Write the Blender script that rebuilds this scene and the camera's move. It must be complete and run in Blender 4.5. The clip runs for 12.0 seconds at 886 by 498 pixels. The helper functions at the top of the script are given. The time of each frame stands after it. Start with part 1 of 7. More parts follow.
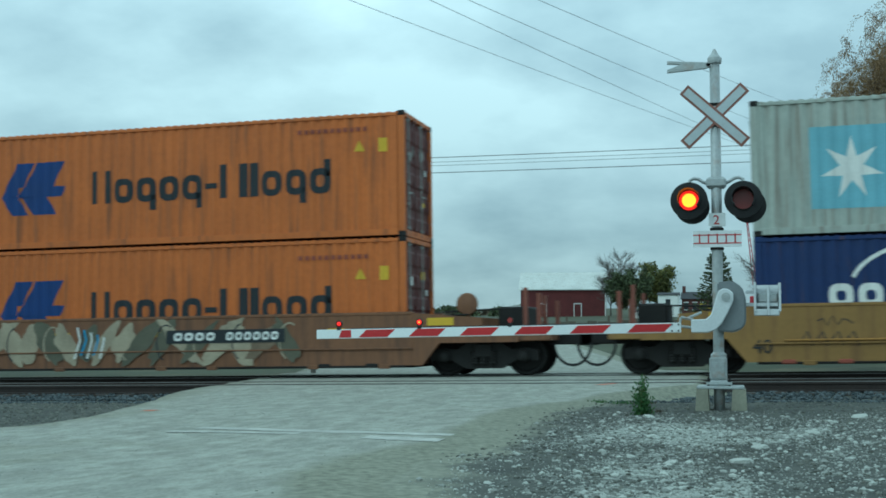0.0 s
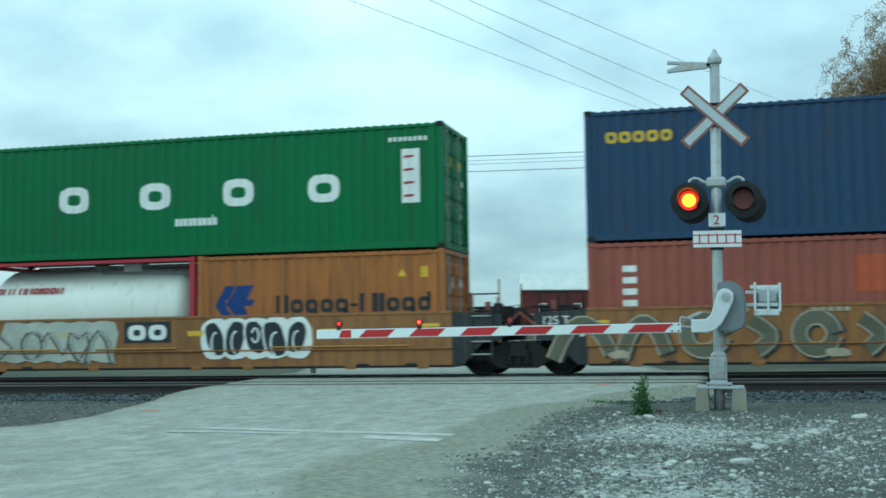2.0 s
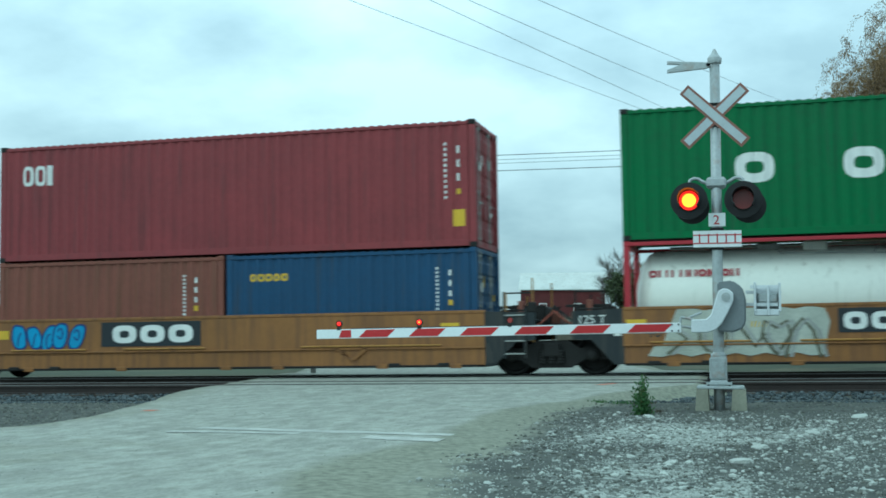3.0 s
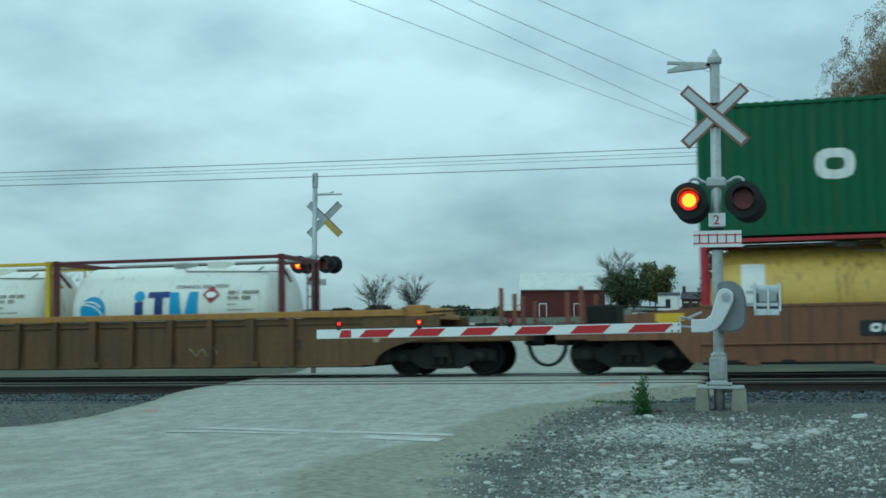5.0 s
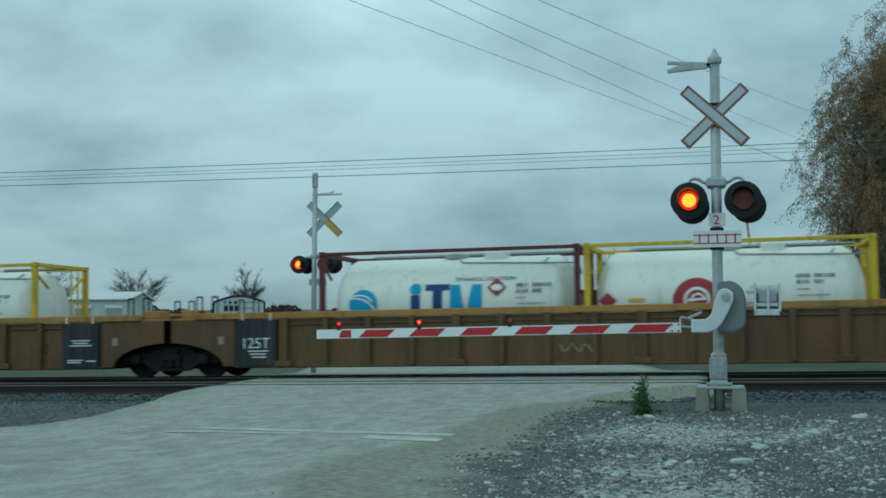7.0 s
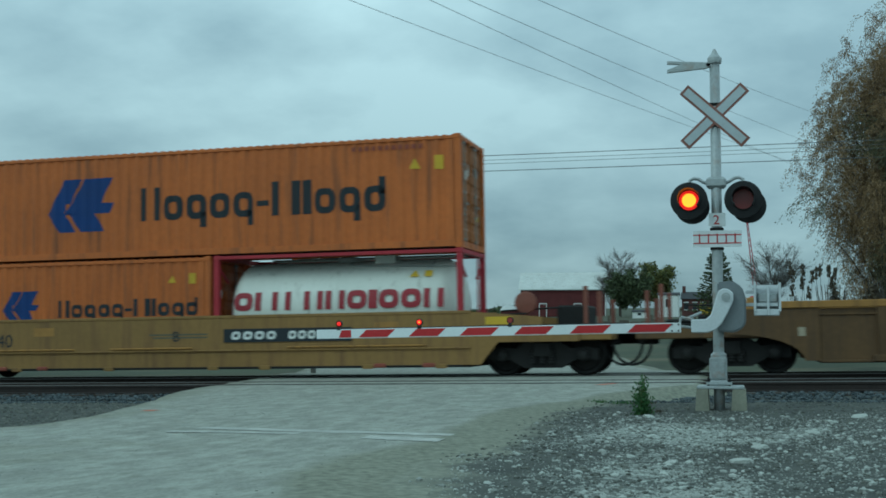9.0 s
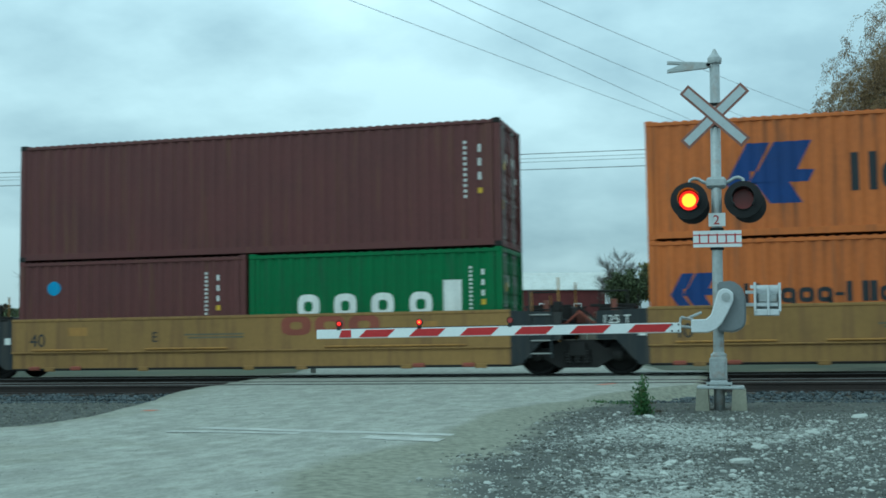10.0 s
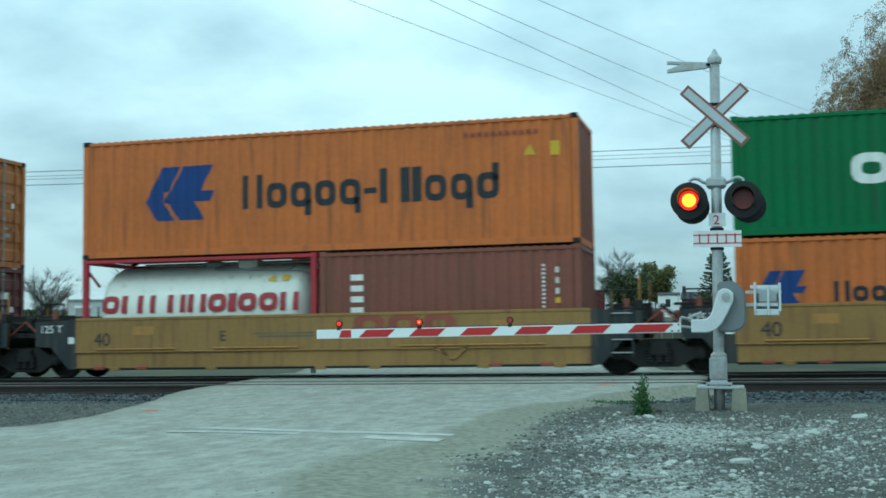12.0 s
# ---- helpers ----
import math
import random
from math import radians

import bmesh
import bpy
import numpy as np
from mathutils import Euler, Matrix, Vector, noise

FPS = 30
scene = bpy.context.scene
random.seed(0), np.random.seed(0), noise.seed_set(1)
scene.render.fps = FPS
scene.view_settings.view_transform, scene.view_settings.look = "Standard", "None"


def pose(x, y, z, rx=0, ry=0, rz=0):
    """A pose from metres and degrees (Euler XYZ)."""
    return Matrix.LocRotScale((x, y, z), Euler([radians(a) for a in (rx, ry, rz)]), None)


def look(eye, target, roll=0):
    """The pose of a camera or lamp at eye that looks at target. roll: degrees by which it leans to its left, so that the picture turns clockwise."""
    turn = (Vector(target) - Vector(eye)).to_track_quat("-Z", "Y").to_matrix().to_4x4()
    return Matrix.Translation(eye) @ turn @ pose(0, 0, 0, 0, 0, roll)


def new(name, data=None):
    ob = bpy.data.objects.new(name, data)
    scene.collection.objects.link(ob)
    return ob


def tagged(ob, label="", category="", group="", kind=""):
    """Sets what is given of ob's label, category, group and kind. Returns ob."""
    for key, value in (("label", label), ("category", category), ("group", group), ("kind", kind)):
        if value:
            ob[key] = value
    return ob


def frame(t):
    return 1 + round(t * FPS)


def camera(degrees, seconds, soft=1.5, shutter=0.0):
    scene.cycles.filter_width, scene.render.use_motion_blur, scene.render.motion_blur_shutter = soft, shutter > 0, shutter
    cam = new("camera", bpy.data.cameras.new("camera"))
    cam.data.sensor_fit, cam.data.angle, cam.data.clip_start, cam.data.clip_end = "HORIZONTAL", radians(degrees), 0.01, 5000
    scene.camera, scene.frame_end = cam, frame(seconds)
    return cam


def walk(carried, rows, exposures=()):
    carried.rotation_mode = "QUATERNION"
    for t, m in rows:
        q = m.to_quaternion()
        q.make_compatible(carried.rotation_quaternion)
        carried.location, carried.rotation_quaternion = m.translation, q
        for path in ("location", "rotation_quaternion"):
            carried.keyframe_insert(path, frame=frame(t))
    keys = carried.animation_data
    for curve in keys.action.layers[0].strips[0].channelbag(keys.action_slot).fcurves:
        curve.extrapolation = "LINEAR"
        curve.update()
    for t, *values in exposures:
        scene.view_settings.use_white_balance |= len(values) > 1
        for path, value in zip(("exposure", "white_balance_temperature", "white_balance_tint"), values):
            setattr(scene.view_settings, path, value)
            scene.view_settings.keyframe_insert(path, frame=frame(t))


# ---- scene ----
# ---------------------------------------------------------------- camera
EYE = 0.845                       # eye above the rail tops
GRADE = 0.983                     # degrees by which the line climbs towards +x
TG, CG, SG = math.tan(radians(GRADE)), math.cos(radians(GRADE)), math.sin(radians(GRADE))
cam = camera(40.95, 12.0, soft=1.7, shutter=0.15)
CAM = pose(0, 0, EYE, 90 + 4.0946, 0, 14.5615) @ pose(0, 0, 0, 0, 0, 0.0994)
walk(cam, [(0, CAM), (12, CAM)], exposures=[
    (0.0, 0.00, 5000, -22), (0.5, 0.06, 5000, -22), (0.9, 0.18, 5000, -22), (1.5, 0.27, 5000, -22), (3.2, 0.30, 5000, -22),
    (5.0, -0.09, 5000, -22), (5.5, -0.19, 5000, -22), (7.2, -0.38, 5000, -22), (8.8, -0.39, 5000, -22),
    (9.6, -0.15, 5000, -22), (10.2, 0.14, 5000, -22), (11.0, 0.22, 5000, -22), (12.0, 0.22, 5000, -22)])

# ---------------------------------------------------------------- light
SUN_EL, SUN_AZ = 40, 222


def make_world():
    w = bpy.data.worlds.new("overcast_sky")
    scene.world = w
    w.use_nodes = True
    nt = w.node_tree
    nt.nodes.clear()
    N, Lk = nt.nodes.new, nt.links.new
    out, bg = N("ShaderNodeOutputWorld"), N("ShaderNodeBackground")
    sky = N("ShaderNodeTexSky")
    sky.sky_type, sky.sun_disc = "NISHITA", False
    sky.sun_elevation, sky.sun_rotation = radians(SUN_EL), radians(SUN_AZ)
    tc, sep = N("ShaderNodeTexCoord"), N("ShaderNodeSeparateXYZ")
    Lk(tc.outputs["Generated"], sep.inputs[0])
    # cloud layer: the direction flattened on to a sheet overhead
    add = N("ShaderNodeMath"); add.operation = "ADD"; add.inputs[1].default_value = 0.32
    mx = N("ShaderNodeMath"); mx.operation = "MAXIMUM"; mx.inputs[1].default_value = 0.0
    Lk(sep.outputs[2], mx.inputs[0]); Lk(mx.outputs[0], add.inputs[0])
    div = N("ShaderNodeVectorMath"); div.operation = "DIVIDE"
    comb = N("ShaderNodeCombineXYZ")
    for k in range(3):
        Lk(add.outputs[0], comb.inputs[k])
    Lk(tc.outputs["Generated"], div.inputs[0]); Lk(comb.outputs[0], div.inputs[1])
    mp = N("ShaderNodeMapping")
    mp.inputs["Location"].default_value = (3.1, 1.7, 0.0)
    mp.inputs["Scale"].default_value = (1.0, 1.0, 0.6)
    Lk(div.outputs[0], mp.inputs[0])
    n1, n2 = N("ShaderNodeTexNoise"), N("ShaderNodeTexNoise")
    n1.inputs["Scale"].default_value, n1.inputs["Detail"].default_value, n1.inputs["Roughness"].default_value = 2.6, 6, 0.52
    n2.inputs["Scale"].default_value, n2.inputs["Detail"].default_value = 0.8, 3
    Lk(mp.outputs[0], n1.inputs[0]); Lk(mp.outputs[0], n2.inputs[0])
    mixn = N("ShaderNodeMath"); mixn.operation = "MULTIPLY_ADD"; mixn.inputs[1].default_value = 0.42
    Lk(n2.outputs[0], mixn.inputs[0]); 
    half = N("ShaderNodeMath"); half.operation = "MULTIPLY"; half.inputs[1].default_value = 0.73
    Lk(n1.outputs[0], half.inputs[0]); Lk(half.outputs[0], mixn.inputs[2])
    ramp = N("ShaderNodeValToRGB")
    ramp.color_ramp.elements[0].position, ramp.color_ramp.elements[0].color = 0.43, (0.56, 0.60, 0.635, 1)
    ramp.color_ramp.elements[1].position, ramp.color_ramp.elements[1].color = 0.67, (0.95, 0.965, 0.965, 1)
    Lk(mixn.outputs[0], ramp.inputs[0])
    # brighter towards the zenith, greyer at the horizon
    hgt = N("ShaderNodeMapRange")
    hgt.inputs["From Min"].default_value, hgt.inputs["From Max"].default_value = 0.0, 0.35
    hgt.inputs["To Min"].default_value, hgt.inputs["To Max"].default_value = 0.64, 1.36
    Lk(sep.outputs[2], hgt.inputs[0])
    sc = N("ShaderNodeVectorMath"); sc.operation = "SCALE"
    Lk(ramp.outputs[0], sc.inputs[0]); Lk(hgt.outputs[0], sc.inputs["Scale"])
    skys = N("ShaderNodeVectorMath"); skys.operation = "SCALE"; skys.inputs["Scale"].default_value = 0.012
    Lk(sky.outputs[0], skys.inputs[0])
    tot = N("ShaderNodeVectorMath"); tot.operation = "ADD"
    Lk(sc.outputs[0], tot.inputs[0]); Lk(skys.outputs[0], tot.inputs[1])
    Lk(tot.outputs[0], bg.inputs[0])
    bg.inputs[1].default_value = 0.79
    Lk(bg.outputs[0], out.inputs[0])


make_world()
sun = new("sun", bpy.data.lights.new("sun", "SUN"))
sun.data.energy, sun.data.angle, sun.data.color = 0.42, radians(20), (1.0, 0.97, 0.92)
sun.matrix_basis = look((-30.7, -34.1, 38.5), (0, 0, 0))


# ---------------------------------------------------------------- materials
def mat(name, col, rough=0.6, metal=0.0, var=0.25, scale=1.2, fine=30.0, bump=0.15, dirt=None, dirty=0.0, streak=False, emit=None, strength=0.0, alt=None, spec=0.4, grain=None):
    """A paint, metal, soil or stone: two scales of tone, grain, relief and patches of dirt."""
    m = bpy.data.materials.new(name)
    m.use_nodes = True
    nt = m.node_tree
    N, Lk = nt.nodes.new, nt.links.new
    bs = nt.nodes["Principled BSDF"]
    bs.inputs["Roughness"].default_value, bs.inputs["Metallic"].default_value = rough, metal
    bs.inputs["Specular IOR Level"].default_value = spec
    tc, oi = N("ShaderNodeTexCoord"), N("ShaderNodeObjectInfo")
    off = N("ShaderNodeVectorMath"); off.operation = "MULTIPLY_ADD"
    cmb = N("ShaderNodeCombineXYZ")
    for k in range(3):
        Lk(oi.outputs["Random"], cmb.inputs[k])
    Lk(cmb.outputs[0], off.inputs[0]); off.inputs[1].default_value = (37, 21, 11)
    Lk(tc.outputs["Object"], off.inputs[2])
    n1, n2 = N("ShaderNodeTexNoise"), N("ShaderNodeTexNoise")
    n1.inputs["Scale"].default_value, n1.inputs["Detail"].default_value = scale, 5
    n2.inputs["Scale"].default_value, n2.inputs["Detail"].default_value = fine, 4
    if grain:
        gm = N("ShaderNodeMapping"); gm.inputs["Scale"].default_value = grain
        Lk(off.outputs[0], gm.inputs[0])
        off = gm
    Lk(off.outputs[0], n1.inputs[0]); Lk(off.outputs[0], n2.inputs[0])
    mixn = N("ShaderNodeMix"); mixn.data_type = "FLOAT"; mixn.inputs[0].default_value = 0.4
    Lk(n1.outputs[0], mixn.inputs[2]); Lk(n2.outputs[0], mixn.inputs[3])
    ramp = N("ShaderNodeValToRGB")
    lo = [c * (1 - var) for c in col]
    hi = [min(c * (1 + var), 0.95) for c in (alt or col)]
    ramp.color_ramp.elements[0].position, ramp.color_ramp.elements[0].color = 0.33, (*lo, 1)
    ramp.color_ramp.elements[1].position, ramp.color_ramp.elements[1].color = 0.67, (*hi, 1)
    Lk(mixn.outputs[0], ramp.inputs[0])
    top = ramp.outputs[0]
    if dirt and dirty > 0:
        mp, n3 = N("ShaderNodeMapping"), N("ShaderNodeTexNoise")
        mp.inputs["Scale"].default_value = (7.0, 7.0, 0.5) if streak else (1, 1, 1)
        n3.inputs["Scale"].default_value, n3.inputs["Detail"].default_value = (1.0 if streak else scale * 2.3), 6
        Lk(off.outputs[0], mp.inputs[0]); Lk(mp.outputs[0], n3.inputs[0])
        r3 = N("ShaderNodeValToRGB")
        r3.color_ramp.elements[0].position, r3.color_ramp.elements[0].color = 0.62 - 0.3 * dirty, (0, 0, 0, 1)
        r3.color_ramp.elements[1].position, r3.color_ramp.elements[1].color = 0.86 - 0.2 * dirty, (0.85, 0.85, 0.85, 1)
        Lk(n3.outputs[0], r3.inputs[0])
        mx = N("ShaderNodeMix"); mx.data_type = "RGBA"
        Lk(r3.outputs[0], mx.inputs[0]); Lk(top, mx.inputs[6]); mx.inputs[7].default_value = (*dirt, 1)
        top = mx.outputs[2]
    Lk(top, bs.inputs["Base Color"])
    rr = N("ShaderNodeMapRange")
    rr.inputs["To Min"].default_value, rr.inputs["To Max"].default_value = max(rough - 0.12, 0.03), min(rough + 0.12, 1)
    Lk(n1.outputs[0], rr.inputs[0]); Lk(rr.outputs[0], bs.inputs["Roughness"])
    if bump:
        b = N("ShaderNodeBump"); b.inputs["Strength"].default_value, b.inputs["Distance"].default_value = bump, 0.01
        Lk(n2.outputs[0], b.inputs["Height"]); Lk(b.outputs[0], bs.inputs["Normal"])
    if emit:
        bs.inputs["Emission Color"].default_value = (*emit, 1)
        bs.inputs["Emission Strength"].default_value = strength
    return m


RUST = (0.13, 0.06, 0.03)
GRIME = (0.05, 0.045, 0.04)


def paint(name, col, dirty=0.35, rough=0.55, dirt=RUST, var=0.14):
    return mat(name, col, rough=rough, var=var, scale=0.7, fine=9, bump=0.06, dirt=dirt, dirty=dirty, streak=True)


M_ORANGE = paint("orange_container_paint", (0.50, 0.14, 0.026), 0.3)
M_ORANGE_B = paint("faded_orange_container_paint", (0.35, 0.125, 0.025), 0.45)
M_GREEN = paint("green_container_paint", (0.014, 0.13, 0.032), 0.2, dirt=(0.02, 0.06, 0.03))
M_GREEN_D = paint("dark_green_container_paint", (0.012, 0.095, 0.034), 0.15)
M_BLUE = paint("dark_blue_container_paint", (0.018, 0.045, 0.105), 0.2, dirt=GRIME)
M_BLUE_B = paint("blue_container_paint", (0.016, 0.058, 0.135), 0.2, dirt=GRIME)
M_NAVY = paint("navy_container_paint", (0.012, 0.03, 0.12), 0.1)
M_TRIT = paint("red_brown_container_paint", (0.27, 0.075, 0.05), 0.2)
M_TRIT_D = paint("dull_brown_container_paint", (0.20, 0.068, 0.045), 0.4)
M_RED = paint("red_container_paint", (0.22, 0.037, 0.042), 0.25, dirt=(0.10, 0.03, 0.03))
M_MAROON = paint("maroon_container_paint", (0.105, 0.032, 0.03), 0.25)
M_GREY = paint("pale_grey_container_paint", (0.42, 0.45, 0.40), 0.42)
M_WHITE = paint("white_tank_paint", (0.76, 0.76, 0.68), 0.12, 0.4, dirt=(0.35, 0.33, 0.27), var=0.05)
M_YELLOWT = paint("ochre_tank_paint", (0.62, 0.42, 0.09), 0.3, 0.5)
M_CRIMSON = paint("crimson_frame_paint", (0.36, 0.025, 0.04), 0.15)
M_PLUM = paint("plum_frame_paint", (0.10, 0.018, 0.022), 0.2)
M_YELLOW = paint("yellow_frame_paint", (0.62, 0.43, 0.02), 0.2)
M_TAN = paint("tan_wagon_paint", (0.275, 0.16, 0.046), 0.45, dirt=(0.16, 0.085, 0.035))
M_TAN_O = paint("orange_tan_wagon_paint", (0.255, 0.116, 0.032), 0.6, dirt=(0.14, 0.065, 0.03))
M_BROWN = paint("brown_wagon_paint", (0.19, 0.088, 0.042), 0.5, dirt=(0.08, 0.045, 0.03))
M_BROWN_T = paint("weathered_brown_wagon_paint", (0.125, 0.070, 0.026), 0.5, dirt=(0.065, 0.04, 0.022), var=0.25)
M_CHORD = paint("ochre_chord_paint", (0.36, 0.19, 0.045), 0.4, dirt=(0.14, 0.08, 0.03))
M_BLACK = paint("black_wagon_paint", (0.018, 0.023, 0.026), 0.5, dirt=(0.07, 0.06, 0.05))
M_DARK = mat("grimy_running_gear_steel", (0.013, 0.012, 0.011), rough=0.75, var=0.4, scale=4, bump=0.3)
M_TREAD = mat("worn_wheel_steel", (0.20, 0.18, 0.16), rough=0.35, metal=0.8, var=0.2)
M_HOSE_GAP = mat("black_hose_and_gap", (0.015, 0.015, 0.015), rough=0.6, var=0.3)
M_LWHITE = mat("white_marking_paint", (0.78, 0.78, 0.74), rough=0.6, var=0.1, fine=14, bump=0.03)
M_LBLACK = mat("black_marking_paint", (0.02, 0.025, 0.03), rough=0.6, var=0.2, bump=0.03)
M_LBLUE = mat("blue_marking_paint", (0.012, 0.042, 0.18), rough=0.6, var=0.15, bump=0.03)
M_LYELLOW = mat("yellow_marking_paint", (0.64, 0.42, 0.03), rough=0.6, var=0.15, bump=0.03)
M_LRED = mat("red_marking_paint", (0.28, 0.026, 0.038), rough=0.6, var=0.15, bump=0.03)
M_LPALE = mat("pale_blue_panel_paint", (0.24, 0.47, 0.56), rough=0.6, var=0.15, bump=0.03)
M_LSKY = mat("light_blue_marking_paint", (0.06, 0.30, 0.55), rough=0.6, var=0.15, bump=0.03)
M_LGREY = mat("grey_marking_paint", (0.32, 0.32, 0.30), rough=0.7, var=0.2, bump=0.03)
M_LBROWN = mat("oxide_marking_paint", (0.25, 0.07, 0.045), rough=0.7, var=0.2, bump=0.03)
M_LTAN = mat("pale_tan_spray_paint", (0.36, 0.31, 0.22), rough=0.7, var=0.3, bump=0.03)
M_LUMBER = mat("faded_umber_spray_paint", (0.20, 0.15, 0.10), rough=0.7, var=0.35, bump=0.03)
M_LCREAM = mat("dirty_cream_spray_paint", (0.42, 0.43, 0.37), rough=0.7, var=0.3, bump=0.03)
M_LOLIVE = mat("olive_grey_spray_paint", (0.12, 0.115, 0.08), rough=0.7, var=0.3, bump=0.03)
M_LORANGE = mat("faded_orange_patch_paint", (0.40, 0.085, 0.035), rough=0.7, var=0.12, bump=0.03)


# ---------------------------------------------------------------- mesh helpers
def box(bm, x0, x1, y0, y1, z0, z1, bevel=0.0):
    vs = [bm.verts.new((x, y, z)) for x in (x0, x1) for y in (y0, y1) for z in (z0, z1)]
    fs = [bm.faces.new([vs[i] for i in q]) for q in ((0, 1, 3, 2), (4, 6, 7, 5), (0, 4, 5, 1), (2, 3, 7, 6), (0, 2, 6, 4), (1, 5, 7, 3))]
    if bevel:
        es = {e for f in fs for e in f.edges}
        bmesh.ops.bevel(bm, geom=list(es), offset=bevel, segments=1, affect="EDGES")
    return bm


def prism(bm, pts, axis, a, b):
    """Extrudes the outline pts (two coordinates in turn) along the axis from a to b."""
    def at(p, d):
        return {"x": (d, p[0], p[1]), "y": (p[0], d, p[1]), "z": (p[0], p[1], d)}[axis]
    lo = [bm.verts.new(at(p, a)) for p in pts]
    hi = [bm.verts.new(at(p, b)) for p in pts]
    n = len(pts)
    fs = [bm.faces.new(lo), bm.faces.new(hi[::-1])]
    for i in range(n):
        fs.append(bm.faces.new((lo[i], hi[i], hi[(i + 1) % n], lo[(i + 1) % n])))
    bmesh.ops.recalc_face_normals(bm, faces=fs)
    return bm


def ring(c, r, n=16, a0=0.0, a1=2 * math.pi):
    return [(c[0] + r * math.cos(a0 + (a1 - a0) * i / n), c[1] + r * math.sin(a0 + (a1 - a0) * i / n)) for i in range(n)]


def tube(bm, p, q, r0, r1=None, n=8):
    """A tapered round bar from p to q."""
    p, q = Vector(p), Vector(q)
    r1 = r0 if r1 is None else r1
    d = (q - p).normalized()
    a = d.orthogonal().normalized()
    b = d.cross(a)
    A = [bm.verts.new(p + (a * math.cos(t) + b * math.sin(t)) * r0) for t in [2 * math.pi * i / n for i in range(n)]]
    B = [bm.verts.new(q + (a * math.cos(t) + b * math.sin(t)) * r1) for t in [2 * math.pi * i / n for i in range(n)]]
    for i in range(n):
        bm.faces.new((A[i], A[(i + 1) % n], B[(i + 1) % n], B[i]))
    bm.faces.new(A[::-1]); bm.faces.new(B)
    return bm


def hose(bm, pts, r, n=6):
    """One bent round hose through the points."""
    rows = []
    for i, p in enumerate(pts):
        d = (Vector(pts[min(i + 1, len(pts) - 1)]) - Vector(pts[max(i - 1, 0)])).normalized()
        a = d.cross(Vector((0, 1, .02))).normalized()
        b = d.cross(a)
        rows.append([bm.verts.new(Vector(p) + (a * math.cos(t) + b * math.sin(t)) * r) for t in [2 * math.pi * k / n for k in range(n)]])
    for u, v in zip(rows, rows[1:]):
        for k in range(n):
            bm.faces.new((u[k], u[(k + 1) % n], v[(k + 1) % n], v[k]))
    return bm


def lathe(bm, profile, axis="y", n=24, c=(0, 0, 0), caps=True):
    """Turns (radius, along) pairs round an axis through c."""
    rows = []
    for r, d in profile:
        row = []
        for i in range(n):
            t = 2 * math.pi * i / n
            u, v = r * math.cos(t), r * math.sin(t)
            row.append(bm.verts.new({"y": (c[0] + u, c[1] + d, c[2] + v), "x": (c[0] + d, c[1] + u, c[2] + v), "z": (c[0] + u, c[1] + v, c[2] + d)}[axis]))
        rows.append(row)
    fs = []
    for a, b in zip(rows, rows[1:]):
        for i in range(n):
            fs.append(bm.faces.new((a[i], a[(i + 1) % n], b[(i + 1) % n], b[i])))
    if caps:
        fs.append(bm.faces.new(rows[0])); fs.append(bm.faces.new(rows[-1]))
    bmesh.ops.recalc_face_normals(bm, faces=fs)
    return bm


def part(name, bm, material, parent=None, label="", smooth=False):
    me = bpy.data.meshes.new(name)
    bm.to_mesh(me)
    bm.free()
    me.materials.append(material)
    if smooth:
        me.shade_smooth()
    ob = new(name, me)
    ob.parent = parent
    if label:
        ob["label"] = label
    return ob


def BM():
    return bmesh.new()


MOVERS = []                       # things of the train and where they stand along it


def rolling(ob, x, z=0.0, y=0.0):
    MOVERS.append((ob, x, y, z))
    return ob


TRACK_Y = 26.98


def on_line(x, y, z):
    """A pose in the frame of the climbing line: x along it, z above the rails."""
    return pose(x * CG - z * SG, TRACK_Y + y, x * SG + z * CG, 0, -GRADE, 0)


# ---------------------------------------------------------------- freight containers
CW = 2.438
PERIOD = 0.278


def corrugation(length):
    """Break points (x, depth) of the pressed side sheet between the corner posts."""
    x, out, k = 0.17, [(0.17, 0.0)], 0
    while x + PERIOD < length - 0.17:
        out += [(x + 0.070, 0.0), (x + 0.139, 0.034), (x + 0.209, 0.034), (x + PERIOD, 0.0)]
        x += PERIOD
    return out + [(length - 0.17, 0.0)]


def depth_at(breaks, x):
    for (a, da), (b, db) in zip(breaks, breaks[1:]):
        if a <= x <= b:
            return da + (db - da) * (x - a) / max(b - a, 1e-6)
    return 0.0


